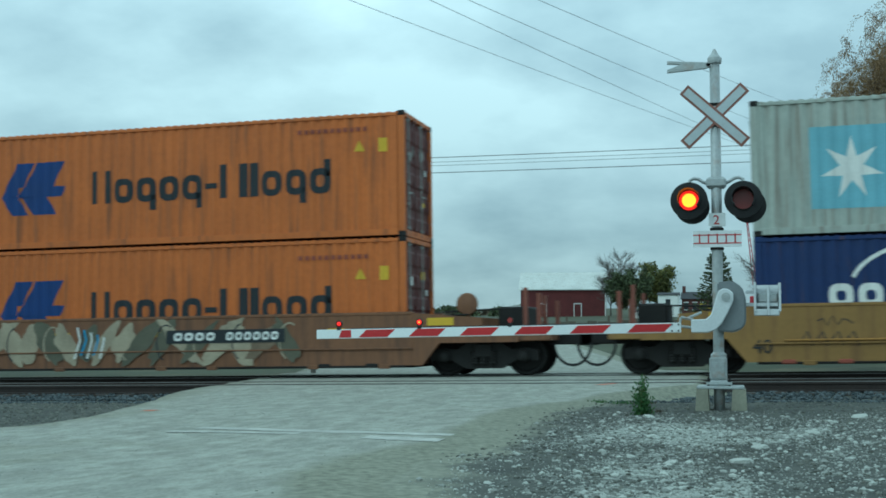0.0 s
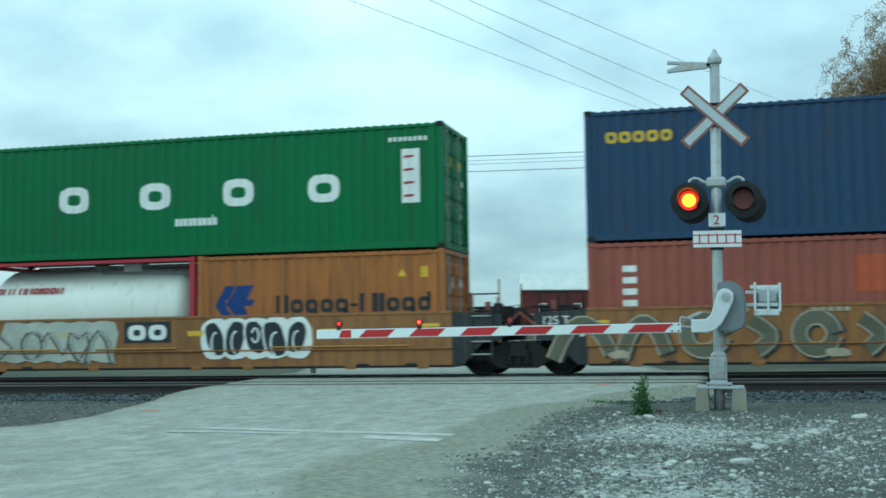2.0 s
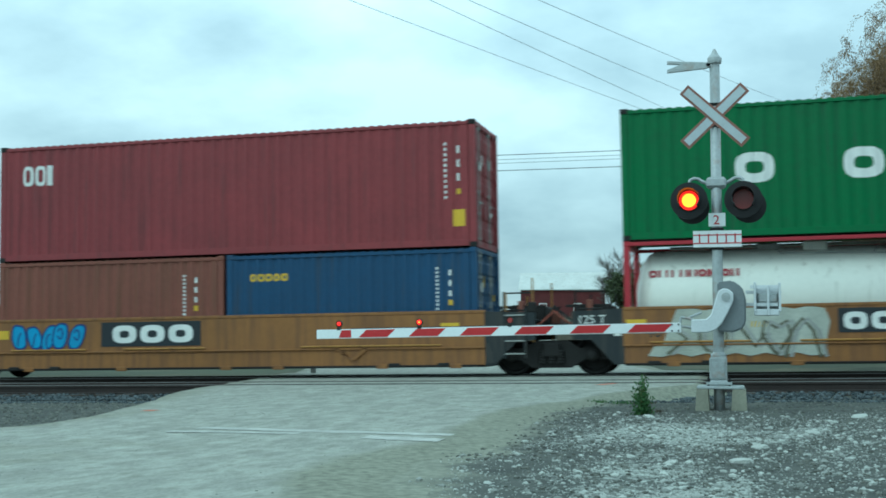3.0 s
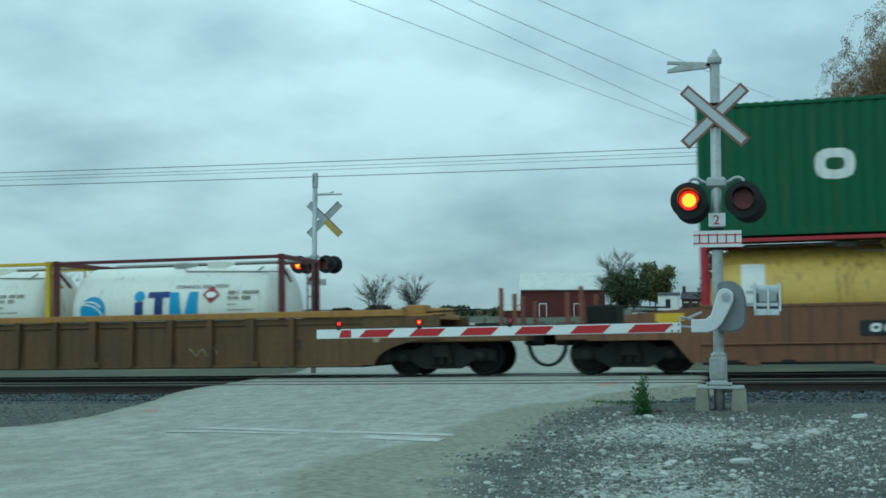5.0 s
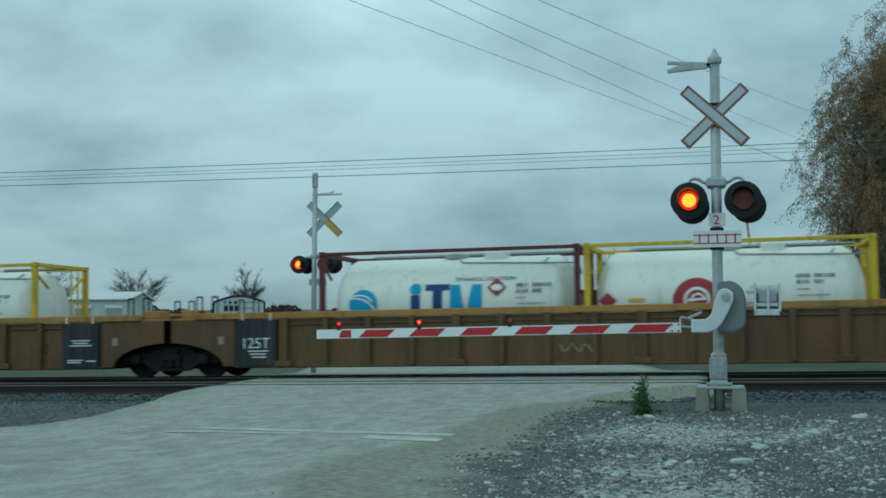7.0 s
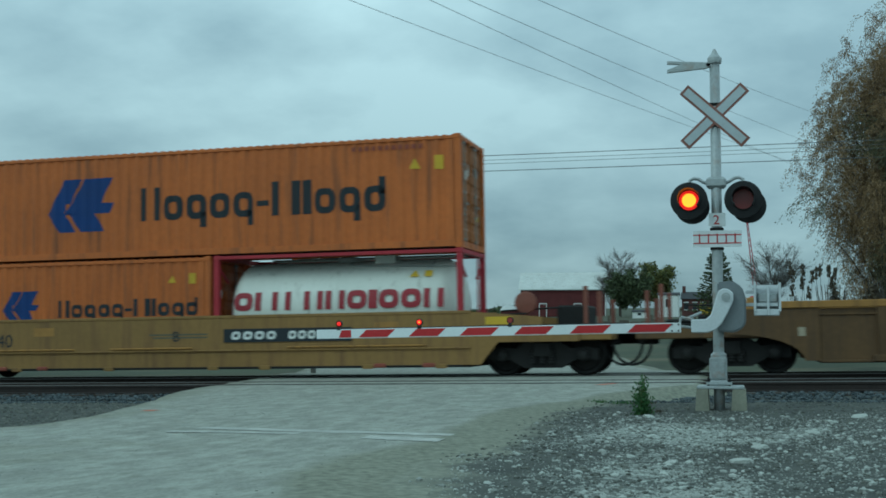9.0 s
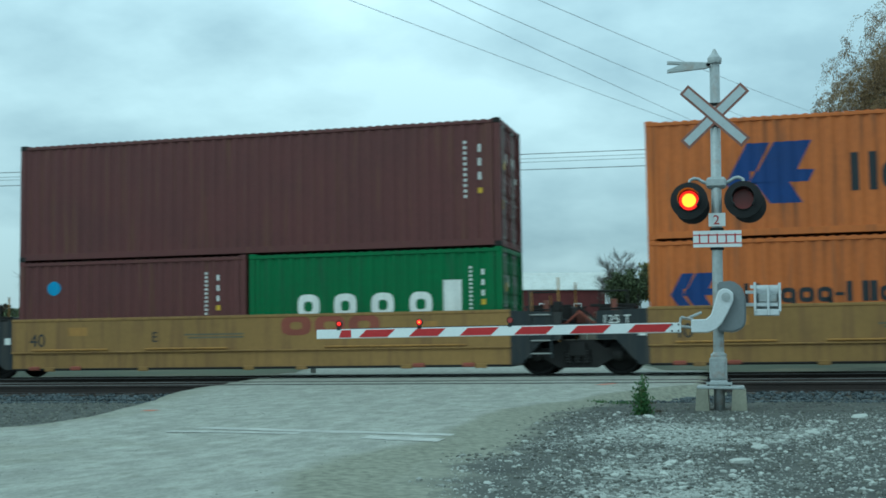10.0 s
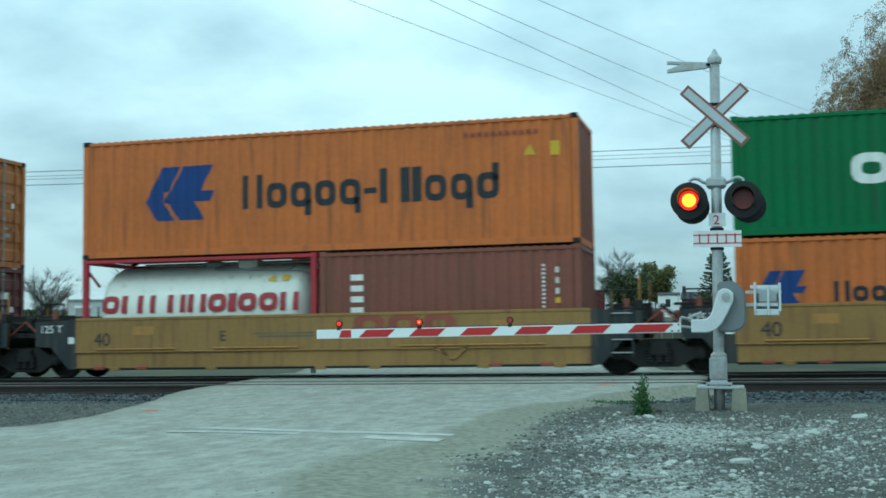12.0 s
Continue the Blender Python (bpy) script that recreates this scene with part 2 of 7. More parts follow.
def marking(name, polys, material, thing, breaks, face=-1.2, lift=0.005, label=""):
    """Painted shapes (outlines in x, z) that follow the folds of a side sheet."""
    if name.endswith("_block") and len(polys) > 1:
        return [marking(name[:-6] + "_sign", [q] if not isinstance(q[0], list) else q, material, thing, breaks, face, lift, label) for q in polys]
    polys = [r for q in polys for r in (q if isinstance(q[0], list) else [q])]
    bm = BM()
    for pts in polys:
        one = BM()
        one.faces.new([one.verts.new((x, 0, z)) for x, z in pts])
        lo, hi = min(p[0] for p in pts), max(p[0] for p in pts)
        for bx, _ in breaks:
            if lo < bx < hi:
                bmesh.ops.bisect_plane(one, geom=one.verts[:] + one.edges[:] + one.faces[:], plane_co=(bx, 0, 0), plane_no=(1, 0, 0))
        for v in one.verts:
            v.co.y = face + (depth_at(breaks, v.co.x) if breaks else 0.0) - lift
        bmesh.ops.recalc_face_normals(one, faces=one.faces[:])
        if one.faces[0].normal.y > 0:
            bmesh.ops.reverse_faces(one, faces=one.faces[:])
        tmp = bpy.data.meshes.new("tmp")
        one.to_mesh(tmp); one.free()
        bm.from_mesh(tmp)
        bpy.data.meshes.remove(tmp)
    bmesh.ops.remove_doubles(bm, verts=bm.verts[:], dist=.0004)
    ob = part(name, bm, material, thing, label)
    if name in ("code_marking", "small_mark"):
        ob["kind"] = "stuff"
    return ob


def rect(x0, z0, x1, z1, lean=0.0):
    return [(x0, z0), (x1, z0), (x1 + lean, z1), (x0 + lean, z1)]


def hollow(x0, z0, x1, z1, k, n=18, sq=3.2):
    """A plain rounded ring, as short quads round its middle."""
    if k >= .5:
        return [rect(x0, z0, x1, z1)]
    cx, cz, a, b = (x0 + x1) / 2, (z0 + z1) / 2, (x1 - x0) / 2, (z1 - z0) / 2
    w = (x1 - x0) * k
    v = min(w, (z1 - z0) * .3)

    def at(t, a, b):
        c, q = math.cos(t), math.sin(t)
        g = (abs(c) ** sq + abs(q) ** sq) ** (-1 / sq)
        return (cx + a * c * g, cz + b * q * g)
    ts = [2 * math.pi * i / n for i in range(n + 1)]
    return [[at(t, a, b), at(u, a, b), at(u, a - w, b - v), at(t, a - w, b - v)] for t, u in zip(ts, ts[1:])]


def blocks(x0, x1, z0, h, code, fill=0.84, bold=.30):
    """A word as plain rings and bars: A tall ring, x low ring, d and b low rings with a tail, H two bars, l and L bars, - dash."""
    w = {"l": 0.45, "-": 0.6, " ": 0.5, "i": 0.45, "L": .85, "E": .8}
    tot = sum(w.get(c, 1.0) for c in code)
    out, x = [], x0
    for c in code:
        cw = (x1 - x0) * w.get(c, 1.0) / tot
        a, b = x + cw * (1 - fill) / 2, x + cw * (1 + fill) / 2
        g = (b - a) * bold
        low = hollow(a, z0, b, z0 + h * 0.74, bold)
        if c == "l":
            out.append(rect(a, z0, b, z0 + h))
        elif c in "LE":
            out.append(rect(a, z0, a + (b - a) * .42, z0 + h))
        elif c == "H":
            out += [rect(a, z0, a + g, z0 + h), rect(b - g, z0, b, z0 + h)]
        elif c == "A":
            out.append(hollow(a, z0, b, z0 + h, bold))
        elif c in "xi":
            out.append(low)
        elif c == "d":
            out.append(low + [rect(b - g, z0 - h * 0.25, b, z0 + h * .2)])
        elif c == "b":
            out.append(low + [rect(b - g, z0 + h * .5, b, z0 + h)])
        elif c == "-":
            out.append(rect(a, z0 + h * 0.30, b, z0 + h * 0.46))
        x += cw
    return out


def lowered(polys, z):
    """The same outlines, measured from z up."""
    return [lowered(p, z) if isinstance(p[0], list) else [(a, b - z) for a, b in p] for p in polys]


def column(x, z0, z1, n, w=0.06):
    """A column of small plain marks that stands for upright lettering."""
    s = (z1 - z0) / n
    return [rect(x, z0 + i * s, x + w, z0 + i * s + s * 0.55) for i in range(n)]


def disc(cx, cz, r, n=20):
    return [(cx + r * math.cos(2 * math.pi * i / n), cz + r * math.sin(2 * math.pi * i / n)) for i in range(n)]


def stroke(pts, w):
    """A brushed line through pts as one outline."""
    up, dn = [], []
    for i, (x, z) in enumerate(pts):
        a, b = pts[max(i - 1, 0)], pts[min(i + 1, len(pts) - 1)]
        d = Vector((b[0] - a[0], b[1] - a[1])).normalized()
        up.append((x - d.y * w / 2, z + d.x * w / 2)); dn.append((x + d.y * w / 2, z - d.x * w / 2))
    return up + dn[::-1]


def arc(cx, cz, rx, rz, a0, a1, n=10):
    return [(cx + rx * math.cos(radians(a0 + (a1 - a0) * i / n)), cz + rz * math.sin(radians(a0 + (a1 - a0) * i / n))) for i in range(n + 1)]


def arrow_sign(x, z, k):
    """Plain blue sign of a slanted arrow with two notches, k times 1.8 m wide."""
    pts = [[(0, .46), (.45, 1.30), (.92, 1.30), (.62, .70), (.50, .70), (.50, .50), (.46, .50), (.46, .46)],
           [(.50, .50), (.62, .70), (.66, .70), (1.00, 1.30), (1.77, 1.31), (1.46, .70), (1.81, .69), (1.68, .44), (.50, .44)],
           [(0, .46), (.50, .48), (.50, .40), (.78, 0), (.31, 0)],
           [(.50, .46), (1.29, .44), (1.55, 0), (.90, 0), (.60, .42)]]
    return [[(x + a * k, z + b * k) for a, b in p] for p in pts]


def container(length, height, material, label, doors=True, marks=(), x=0.0, z=0.3, group="freight containers on the train", door_mat=None):
    """A steel freight container: near bottom edge at x along the train, z above the rails."""
    L, H, w = length, height, CW / 2
    th = new("freight_container")
    tagged(th, label, "container", group)
    br = corrugation(L)
    # pressed sides
    for s in (-1, 1):
        bm = BM()
        base = s * (w - 0.019)
        lo = [bm.verts.new((a, base - s * d, 0.16)) for a, d in br]
        hi = [bm.verts.new((a, base - s * d, H - 0.11)) for a, d in br]
        for i in range(len(br) - 1):
            f = (lo[i], lo[i + 1], hi[i + 1], hi[i])
            bm.faces.new(f if s < 0 else f[::-1])
        part("side_panel", bm, material, th)
    # roof, floor
    bm = BM()
    n = int(L / 0.21)
    pts = [(0.1, H - 0.035)]
    for i in range(n):
        a = 0.1 + (L - 0.2) * i / n
        d = (L - 0.2) / n
        pts += [(a + d * .3, H - 0.035), (a + d * .45, H - 0.015), (a + d * .85, H - 0.015), (a + d, H - 0.035)]
    prism(bm, pts + [(L - 0.1, H - 0.06), (0.1, H - 0.06)], "y", -w + 0.05, w - 0.05)
    part("roof", bm, material, th)
    bm = box(BM(), 0.1, L - 0.1, -w + 0.04, w - 0.04, 0.10, 0.15)
    part("floor_frame", bm, M_DARK, th)
    # rails along the edges
    for s in (-1, 1):
        y0, y1 = sorted((s * w, s * (w - 0.06)))
        part("top_rail", box(BM(), 0.16, L - 0.16, y0 + 0.004, y1 - 0.004, H - 0.115, H - 0.045, 0.006), material, th)
        part("bottom_rail", box(BM(), 0.16, L - 0.16, y0 + 0.006, y1 - 0.002, 0.03, 0.175, 0.006), material, th)
    # posts and castings
    for xx in (0, L):
        for s in (-1, 1):
            a, b = sorted((xx, xx + (0.16 if xx == 0 else -0.16)))
            y0, y1 = sorted((s * w, s * (w - 0.14)))
            part("corner_post", box(BM(), a + 0.006, b, y0 + 0.006, y1 - 0.006, 0.118, H - 0.118, 0.008), material, th)
            for z0 in (0, H - 0.118):
                bm = box(BM(), a, b + (0.018 if xx == 0 else 0) - 0, y0 - 0.0, y1 + 0.0, z0, z0 + 0.118, 0.01)
                prism(bm, ring(((a + b) / 2, z0 + 0.059), 0.035, 10), "y", s * (w + 0.001), s * (w - 0.004))
                part("corner_casting", bm, M_DARK if H > 2.8 else material, th)
    # left end: pressed wall; right end: doors with lock bars, or a pressed wall
    for xx in (0, L):
        sx = 1 if xx == L else -1
        part("end_header", box(BM(), *sorted((xx - sx * 0.01, xx - sx * 0.12)), -w + 0.16, w - 0.16, H - 0.115, H - 0.01, 0.006), material, th)
        part("end_sill", box(BM(), *sorted((xx - sx * 0.01, xx - sx * 0.12)), -w + 0.16, w - 0.16, 0.01, 0.16, 0.006), material, th)
        dm = door_mat or material
        if xx == L and doors:
            for k, (a, b) in enumerate(((-w + 0.15, -0.01), (0.01, w - 0.15))):
                bm = BM()
                pts = [(xx - 0.085, 0.17)]
                m = 5
                for i in range(m):
                    d = (H - 0.30) / m
                    pts += [(xx - 0.04, 0.17 + i * d + 0.03), (xx - 0.04, 0.17 + i * d + d * .55), (xx - 0.065, 0.17 + i * d + d * .65), (xx - 0.065, 0.17 + i * d + d * .95)]
                pts += [(xx - 0.085, H - 0.13)]
                bm2 = [(p[0], p[1]) for p in pts]
                prism(bm, bm2, "y", a, b)
                door = part("door", bm, dm, th)
                for f in (0.25, 0.72):
                    yy = a + (b - a) * f
                    bar = tube(BM(), (xx - 0.012, yy, 0.06), (xx - 0.012, yy, H - 0.05), 0.017, n=6)
                    for zb in (0.18, 0.75, 1.25, 1.9, H - 0.2):
                        box(bar, xx - 0.04, xx + 0.006, yy - 0.05, yy + 0.05, zb, zb + 0.06)
                    box(bar, xx - 0.012, xx + 0.012, yy - 0.02, yy + 0.30 * (1 if f < 0.5 else -1), 1.02, 1.06)
                    part("lock_bar", bar, M_LGREY if f < .5 else dm, door)
        else:
            bm = BM()
            pts, d = [], 0.26
            y = -w + 0.15
            while y + d < w - 0.13:
                pts += [(y, 0.03), (y + .07, 0.03), (y + .12, 0.075), (y + .2, 0.075)]
                y += d
            pts += [(w - 0.15, 0.03)]
            lo = [bm.verts.new((xx - sx * p[1], p[0], 0.15)) for p in pts]
            hi = [bm.verts.new((xx - sx * p[1], p[0], H - 0.11)) for p in pts]
            for i in range(len(pts) - 1):
                f = (lo[i], lo[i + 1], hi[i + 1], hi[i])
                bm.faces.new(f if sx > 0 else f[::-1])
            part("end_panel", bm, dm, th)
    if doors:
        rng = random.Random(int(-x * 10) + int(z * 7))
        for yy, zz, ww, hh in ((-.78, .62, .26, .20), (-.40, .66, .16, .26), (.22, .68, .30, .18), (.62, .55, .2, .14), (-.82, .30, .14, .2), (.36, .28, .22, .1)):
            if rng.random() < .75:
                part("door_placard", box(BM(), L - .036, L - .028, yy, yy + ww, H * zz, H * zz + hh), rng.choice((M_LWHITE, M_LGREY, M_LWHITE, M_LYELLOW)), th)
    for i, (nm, polys, m, lab) in enumerate(marks):
        marking(nm, lowered(polys, z), m, th, br, face=-w + 0.019, lift=0.005 + 0.003 * i, label=lab)
    rolling(th, x, z)
    return th


def tank_container(frame_mat, tank_mat, label, x, marks=(), mirrored=False, open_top=True):
    """A tank with dished ends in a twenty-foot frame. marks: outlines laid on the barrel."""
    L, H, w, r = 6.058, 2.591, CW / 2, 1.135
    th = tagged(new("tank_container"), label, "tank container", "tank containers on the train")
    zc = 1.30
    bm = lathe(BM(), [(0.02, 0.16), (0.45, 0.20), (0.82, 0.31), (1.05, 0.46), (r, 0.62), (r, L - 0.62), (1.05, L - 0.46), (0.82, L - 0.31), (0.45, L - 0.20), (0.02, L - 0.16)], "x", 48, (0, 0, zc))
    barrel = part("barrel", bm, tank_mat, th, smooth=True)
    for xx in (1.5, 3.03, 4.56):
        part("weld_band", lathe(BM(), [(r + .001, xx - 0.02), (r + 0.006, xx - 0.015), (r + 0.006, xx + 0.015), (r + .001, xx + 0.02)], "x", 48, (0, 0, zc)), tank_mat, th, smooth=True)
    for xx in (0.0, L):
        sx = 1 if xx == L else -1
        a, b = sorted((xx, xx - sx * 0.14))
        for s in (-1, 1):
            y0, y1 = sorted((s * w, s * (w - 0.14)))
            part("corner_post", box(BM(), a + .004, b - .004, y0 + .004, y1 - .004, 0.118, H - 0.118, 0.01), frame_mat, th)
            for z0 in (0, H - 0.118):
                part("corner_casting", box(BM(), a, b, y0, y1, z0, z0 + 0.118, 0.01), frame_mat, th)
            # braces across the end
            part("end_brace", tube(BM(), (xx - sx * .08, s * (w - .1), 0.2), (xx - sx * .08, s * 0.35, 0.65), 0.04, n=6), frame_mat, th)
            part("end_brace", tube(BM(), (xx - sx * .08, s * (w - .1), H - 0.25), (xx - sx * .08, s * 0.55, H - 0.62), 0.035, n=6), frame_mat, th)
        part("end_header", box(BM(), a + .01, b - .01, -w + .14, w - .14, H - 0.11, H - 0.01, 0.008), frame_mat, th)
        part("end_sill", box(BM(), a + .01, b - .01, -w + .14, w - .14, 0.01, 0.13, 0.008), frame_mat, th)
    for s in (-1, 1):
        y0, y1 = sorted((s * w, s * (w - 0.09)))
        part("top_rail", box(BM(), 0.14, L - 0.14, y0 + .006, y1, H - 0.10, H - 0.02, 0.008), frame_mat, th)
        part("bottom_rail", box(BM(), 0.14, L - 0.14, y0 + .006, y1, 0.02, 0.13, 0.008), frame_mat, th)
    # walkway and gear on top
    part("walkway", box(BM(), 0.9, L - 0.3, 0.25, 0.75, H - 0.09, H - 0.05), M_LGREY, th)
    bm = lathe(BM(), [(0.3, 0), (0.3, 0.1), (0.24, 0.13), (0.05, 0.14)], "z", 20, (L * 0.5, -0.1, zc + r - 0.05))
    part("manlid", bm, M_LGREY, th)
    part("valve_box", box(BM(), L * .62, L * .62 + .5, -.45, .1, zc + r - .16, zc + r + .09, 0.02), tank_mat, th)
    x0, x1 = (3.3, L - 0.15)
    bm = tube(BM(), (x0, -0.62, zc + 0.98), (x1, -0.74, zc + 0.90), 0.018, n=6)
    tube(bm, (x0, -0.62, zc + 0.98), (x0 - 0.1, -0.5, zc + 1.06), 0.018, n=6)
    tube(bm, (x1 - 0.75, -0.72, zc + 0.91), (x1 - 0.65, -0.5, zc + 1.05), 0.018, n=6)
    part("hose", bm, M_LGREY, th)
    part("ladder", ladder(BM(), (L - 0.02, 0.55), 0.2, H - 0.15, 0.32), frame_mat, th)
    part("end_plate", box(BM(), L - 0.2, L - 0.18, -.35, .3, 1.0, 1.35), M_LWHITE, th)
    flatmarks = []
    for nm, polys, m, lab in marks:
        flatmarks += [(nm[:-6] + "_sign", q if isinstance(q[0], list) else [q], m, lab) for q in polys] if nm.endswith("_block") else [(nm, [r for q in polys for r in (q if isinstance(q[0], list) else [q])], m, lab)]
    for i, (nm, polys, m, lab) in enumerate(flatmarks):
        bm = BM()
        for pts in polys:
            one = BM()
            one.faces.new([one.verts.new((a, 0, b - 0.3)) for a, b in pts])
            lo, hi = min(p[1] for p in pts) - .3, max(p[1] for p in pts) - .3
            k = lo + 0.07
            while k < hi:
                bmesh.ops.bisect_plane(one, geom=one.verts[:] + one.edges[:] + one.faces[:], plane_co=(0, 0, k), plane_no=(0, 0, 1))
                k += 0.07
            for v in one.verts:
                v.co.y = -math.sqrt(max((r + 0.010 + 0.002 * i) ** 2 - (v.co.z - zc) ** 2, 0.0))
            bmesh.ops.recalc_face_normals(one, faces=one.faces[:])
            if one.faces[0].normal.y > 0:
                bmesh.ops.reverse_faces(one, faces=one.faces[:])
            tmp = bpy.data.meshes.new("tmp"); one.to_mesh(tmp); one.free(); bm.from_mesh(tmp); bpy.data.meshes.remove(tmp)
        bmesh.ops.remove_doubles(bm, verts=bm.verts[:], dist=.0004)
        ob = part(nm, bm, m, th, lab)
        if nm == "code_marking":
            ob["kind"] = "stuff"
    rolling(th, x, 0.3)
    return th


def ladder(bm, at, z0, z1, w):
    x, y = at
    for s in (-1, 1):
        box(bm, x - 0.015, x + 0.015, y + s * w / 2 - 0.02, y + s * w / 2 + 0.02, z0, z1)
    n = int((z1 - z0) / 0.3)
    for i in range(n):
        zz = z0 + (i + .5) * (z1 - z0) / n
        box(bm, x - 0.012, x + 0.012, y - w / 2, y + w / 2, zz - 0.012, zz + 0.012)
    return bm


# ---------------------------------------------------------------- railway wagons
WHEELS = []


def bogie(car, cx):
    """A two-axle truck under a wagon, centred at cx of the wagon's own length."""
    tr = new("bogie")
    tr.parent = car
    tr.location = (cx, 0, 0)
    for s in (-1, 1):
        y0, y1 = sorted((s * 1.10, s * 0.92))
        out = [(-1.22, .36), (-1.22, .58), (-.95, .64), (-.62, .60), (-.35, .78), (.35, .78), (.62, .60), (.95, .64), (1.22, .58), (1.22, .36), (.72, .36), (.42, .18), (-.42, .18), (-.72, .36)]
        bm = prism(BM(), out, "y", y0, y1)
        part("side_frame", bm, M_DARK, tr)
        for k in (-.2, 0, .2):
            prof = [(.07 + .018 * (j % 2), .27 + j * .03) for j in range(11)]
            part("coil_spring", lathe(BM(), prof, "z", 8, (k, s * 1.12, 0)), M_DARK, tr)
        for k in (-.9, .9):
            part("bearing_cap", lathe(BM(), [(.13, 0), (.13, s * .12), (.08, s * .16), (.03, s * .17)], "y", 14, (k, s * 1.09, .46)), M_DARK, tr)
    part("bolster", box(BM(), -.2, .2, -1.2, 1.2, .42, .74, .03), M_DARK, tr)
    for k in (-.9, .9):
        bm = BM()
        tube(bm, (0, -1.0, 0), (0, 1.0, 0), .08, n=10)
        for s in (-1, 1):
            lathe(bm, [(.09, s * .66), (.30, s * .70), (.40, s * .68), (.45, s * .67), (.455, s * .70), (.425, s * .72), (.42, s * .80), (.37, s * .80), (.33, s * .745), (.16, s * .745), (.13, s * .82), (.09, s * .82)], "y", 28)
        me = bpy.data.meshes.new("wheelset"); bm.to_mesh(me); bm.free()
        me.materials.append(M_DARK)
        w = new("wheelset", me)
        w.parent = tr
        WHEELS.append((w, k))
    return tr


def grab(bm, x0, x1, y, z, r=0.012):
    tube(bm, (x0, y, z), (x1, y, z), r, n=6)
    for x in (x0, x1):
        tube(bm, (x, y, z), (x, y + 0.08, z), r, n=6)


def lettering(text, size, at, material, parent, name="lettering", lean=0.0, tilt=0.0):
    """Readable lettering on a near side, set in the built-in typeface."""
    cu = bpy.data.curves.new(name, "FONT")
    cu.body, cu.size, cu.extrude, cu.shear = text, size, 0.002, lean
    ob = new(name, cu)
    dg = bpy.context.evaluated_depsgraph_get()
    me = bpy.data.meshes.new_from_object(ob.evaluated_get(dg))
    bpy.data.objects.remove(ob); bpy.data.curves.remove(cu)
    me.materials.append(material)
    o = new(name, me)
    o.parent = parent
    o.matrix_basis = pose(*at, 90 - tilt, 0, 0)
    return o


def end_gear(car, x, s, tall):
    """Platform, grab posts and brake gear at a wagon end; s is the way outwards along x."""
    def X(a, b):
        return sorted((x + s * a, x + s * b))
    part("end_platform", box(BM(), *X(0.0, 1.35), -1.25, 1.25, 1.02, 1.14, .01), M_DARK, car)
    bm = box(BM(), *X(0.15, 1.0), -.45, .45, 1.14, 1.55, .04)
    box(bm, *X(0.35, 0.75), -.95, -.55, 1.14, 1.42, .03)
    part("brake_equipment", bm, M_DARK, car)
    for k in ((0.25, -1.30), (0.85, -1.30), (0.25, 1.30), (0.85, 1.30)):
        part("grab_post", tube(BM(), (x + s * k[0], k[1], 0.75), (x + s * k[0], k[1], tall + (.3 if k[0] > .5 and s > 0 else 0)), 0.022, n=6), M_CHORD if s > 0 else M_DARK, car)
    for zz in (tall - .02, tall - .4, .8):
        part("ladder_rung", tube(BM(), (x + s * .25, -1.30, zz), (x + s * .85, -1.30, zz), 0.018, n=6), M_LGREY if zz < 1 else M_DARK, car)
    part("end_casting", box(BM(), *X(.05, .45), -1.25, -.75, 1.14, 1.36, .03), M_CHORD, car)
    part("end_casting", box(BM(), *X(.7, 1.2), .3, 1.1, 1.14, 1.42, .03), M_TRIT_D, car)
    bm = BM()
    p = [Vector((x + s * (0.2 + 0.2 * i), -0.9 + 0.1 * math.sin(i * 1.7), 1.35 + 0.16 * math.sin(i * 1.3))) for i in range(7)]
    hose(bm, p, 0.025)
    part("air_hose", bm, M_HOSE_GAP, car)
    for k, m in ((0, M_LBROWN), (1, M_HOSE_GAP)):
        p = [(x + s * (.1 + .11 * i), -1.28 + .05 * k, 1.42 + .12 * k - .62 * math.sin(math.pi * i / 11) * (.6 + .4 * k)) for i in range(12)]
        part("air_hose", hose(BM(), p, .02), m, car)
    part("slack_arm", box(BM(), *X(.5, .62), -1.2, -1.1, .80, 1.66, .01), M_TRIT_D, car)
    part("slack_arm", box(BM(), *X(.1, 1.1), -1.05, -.98, 1.50, 1.56, .01), M_DARK, car)


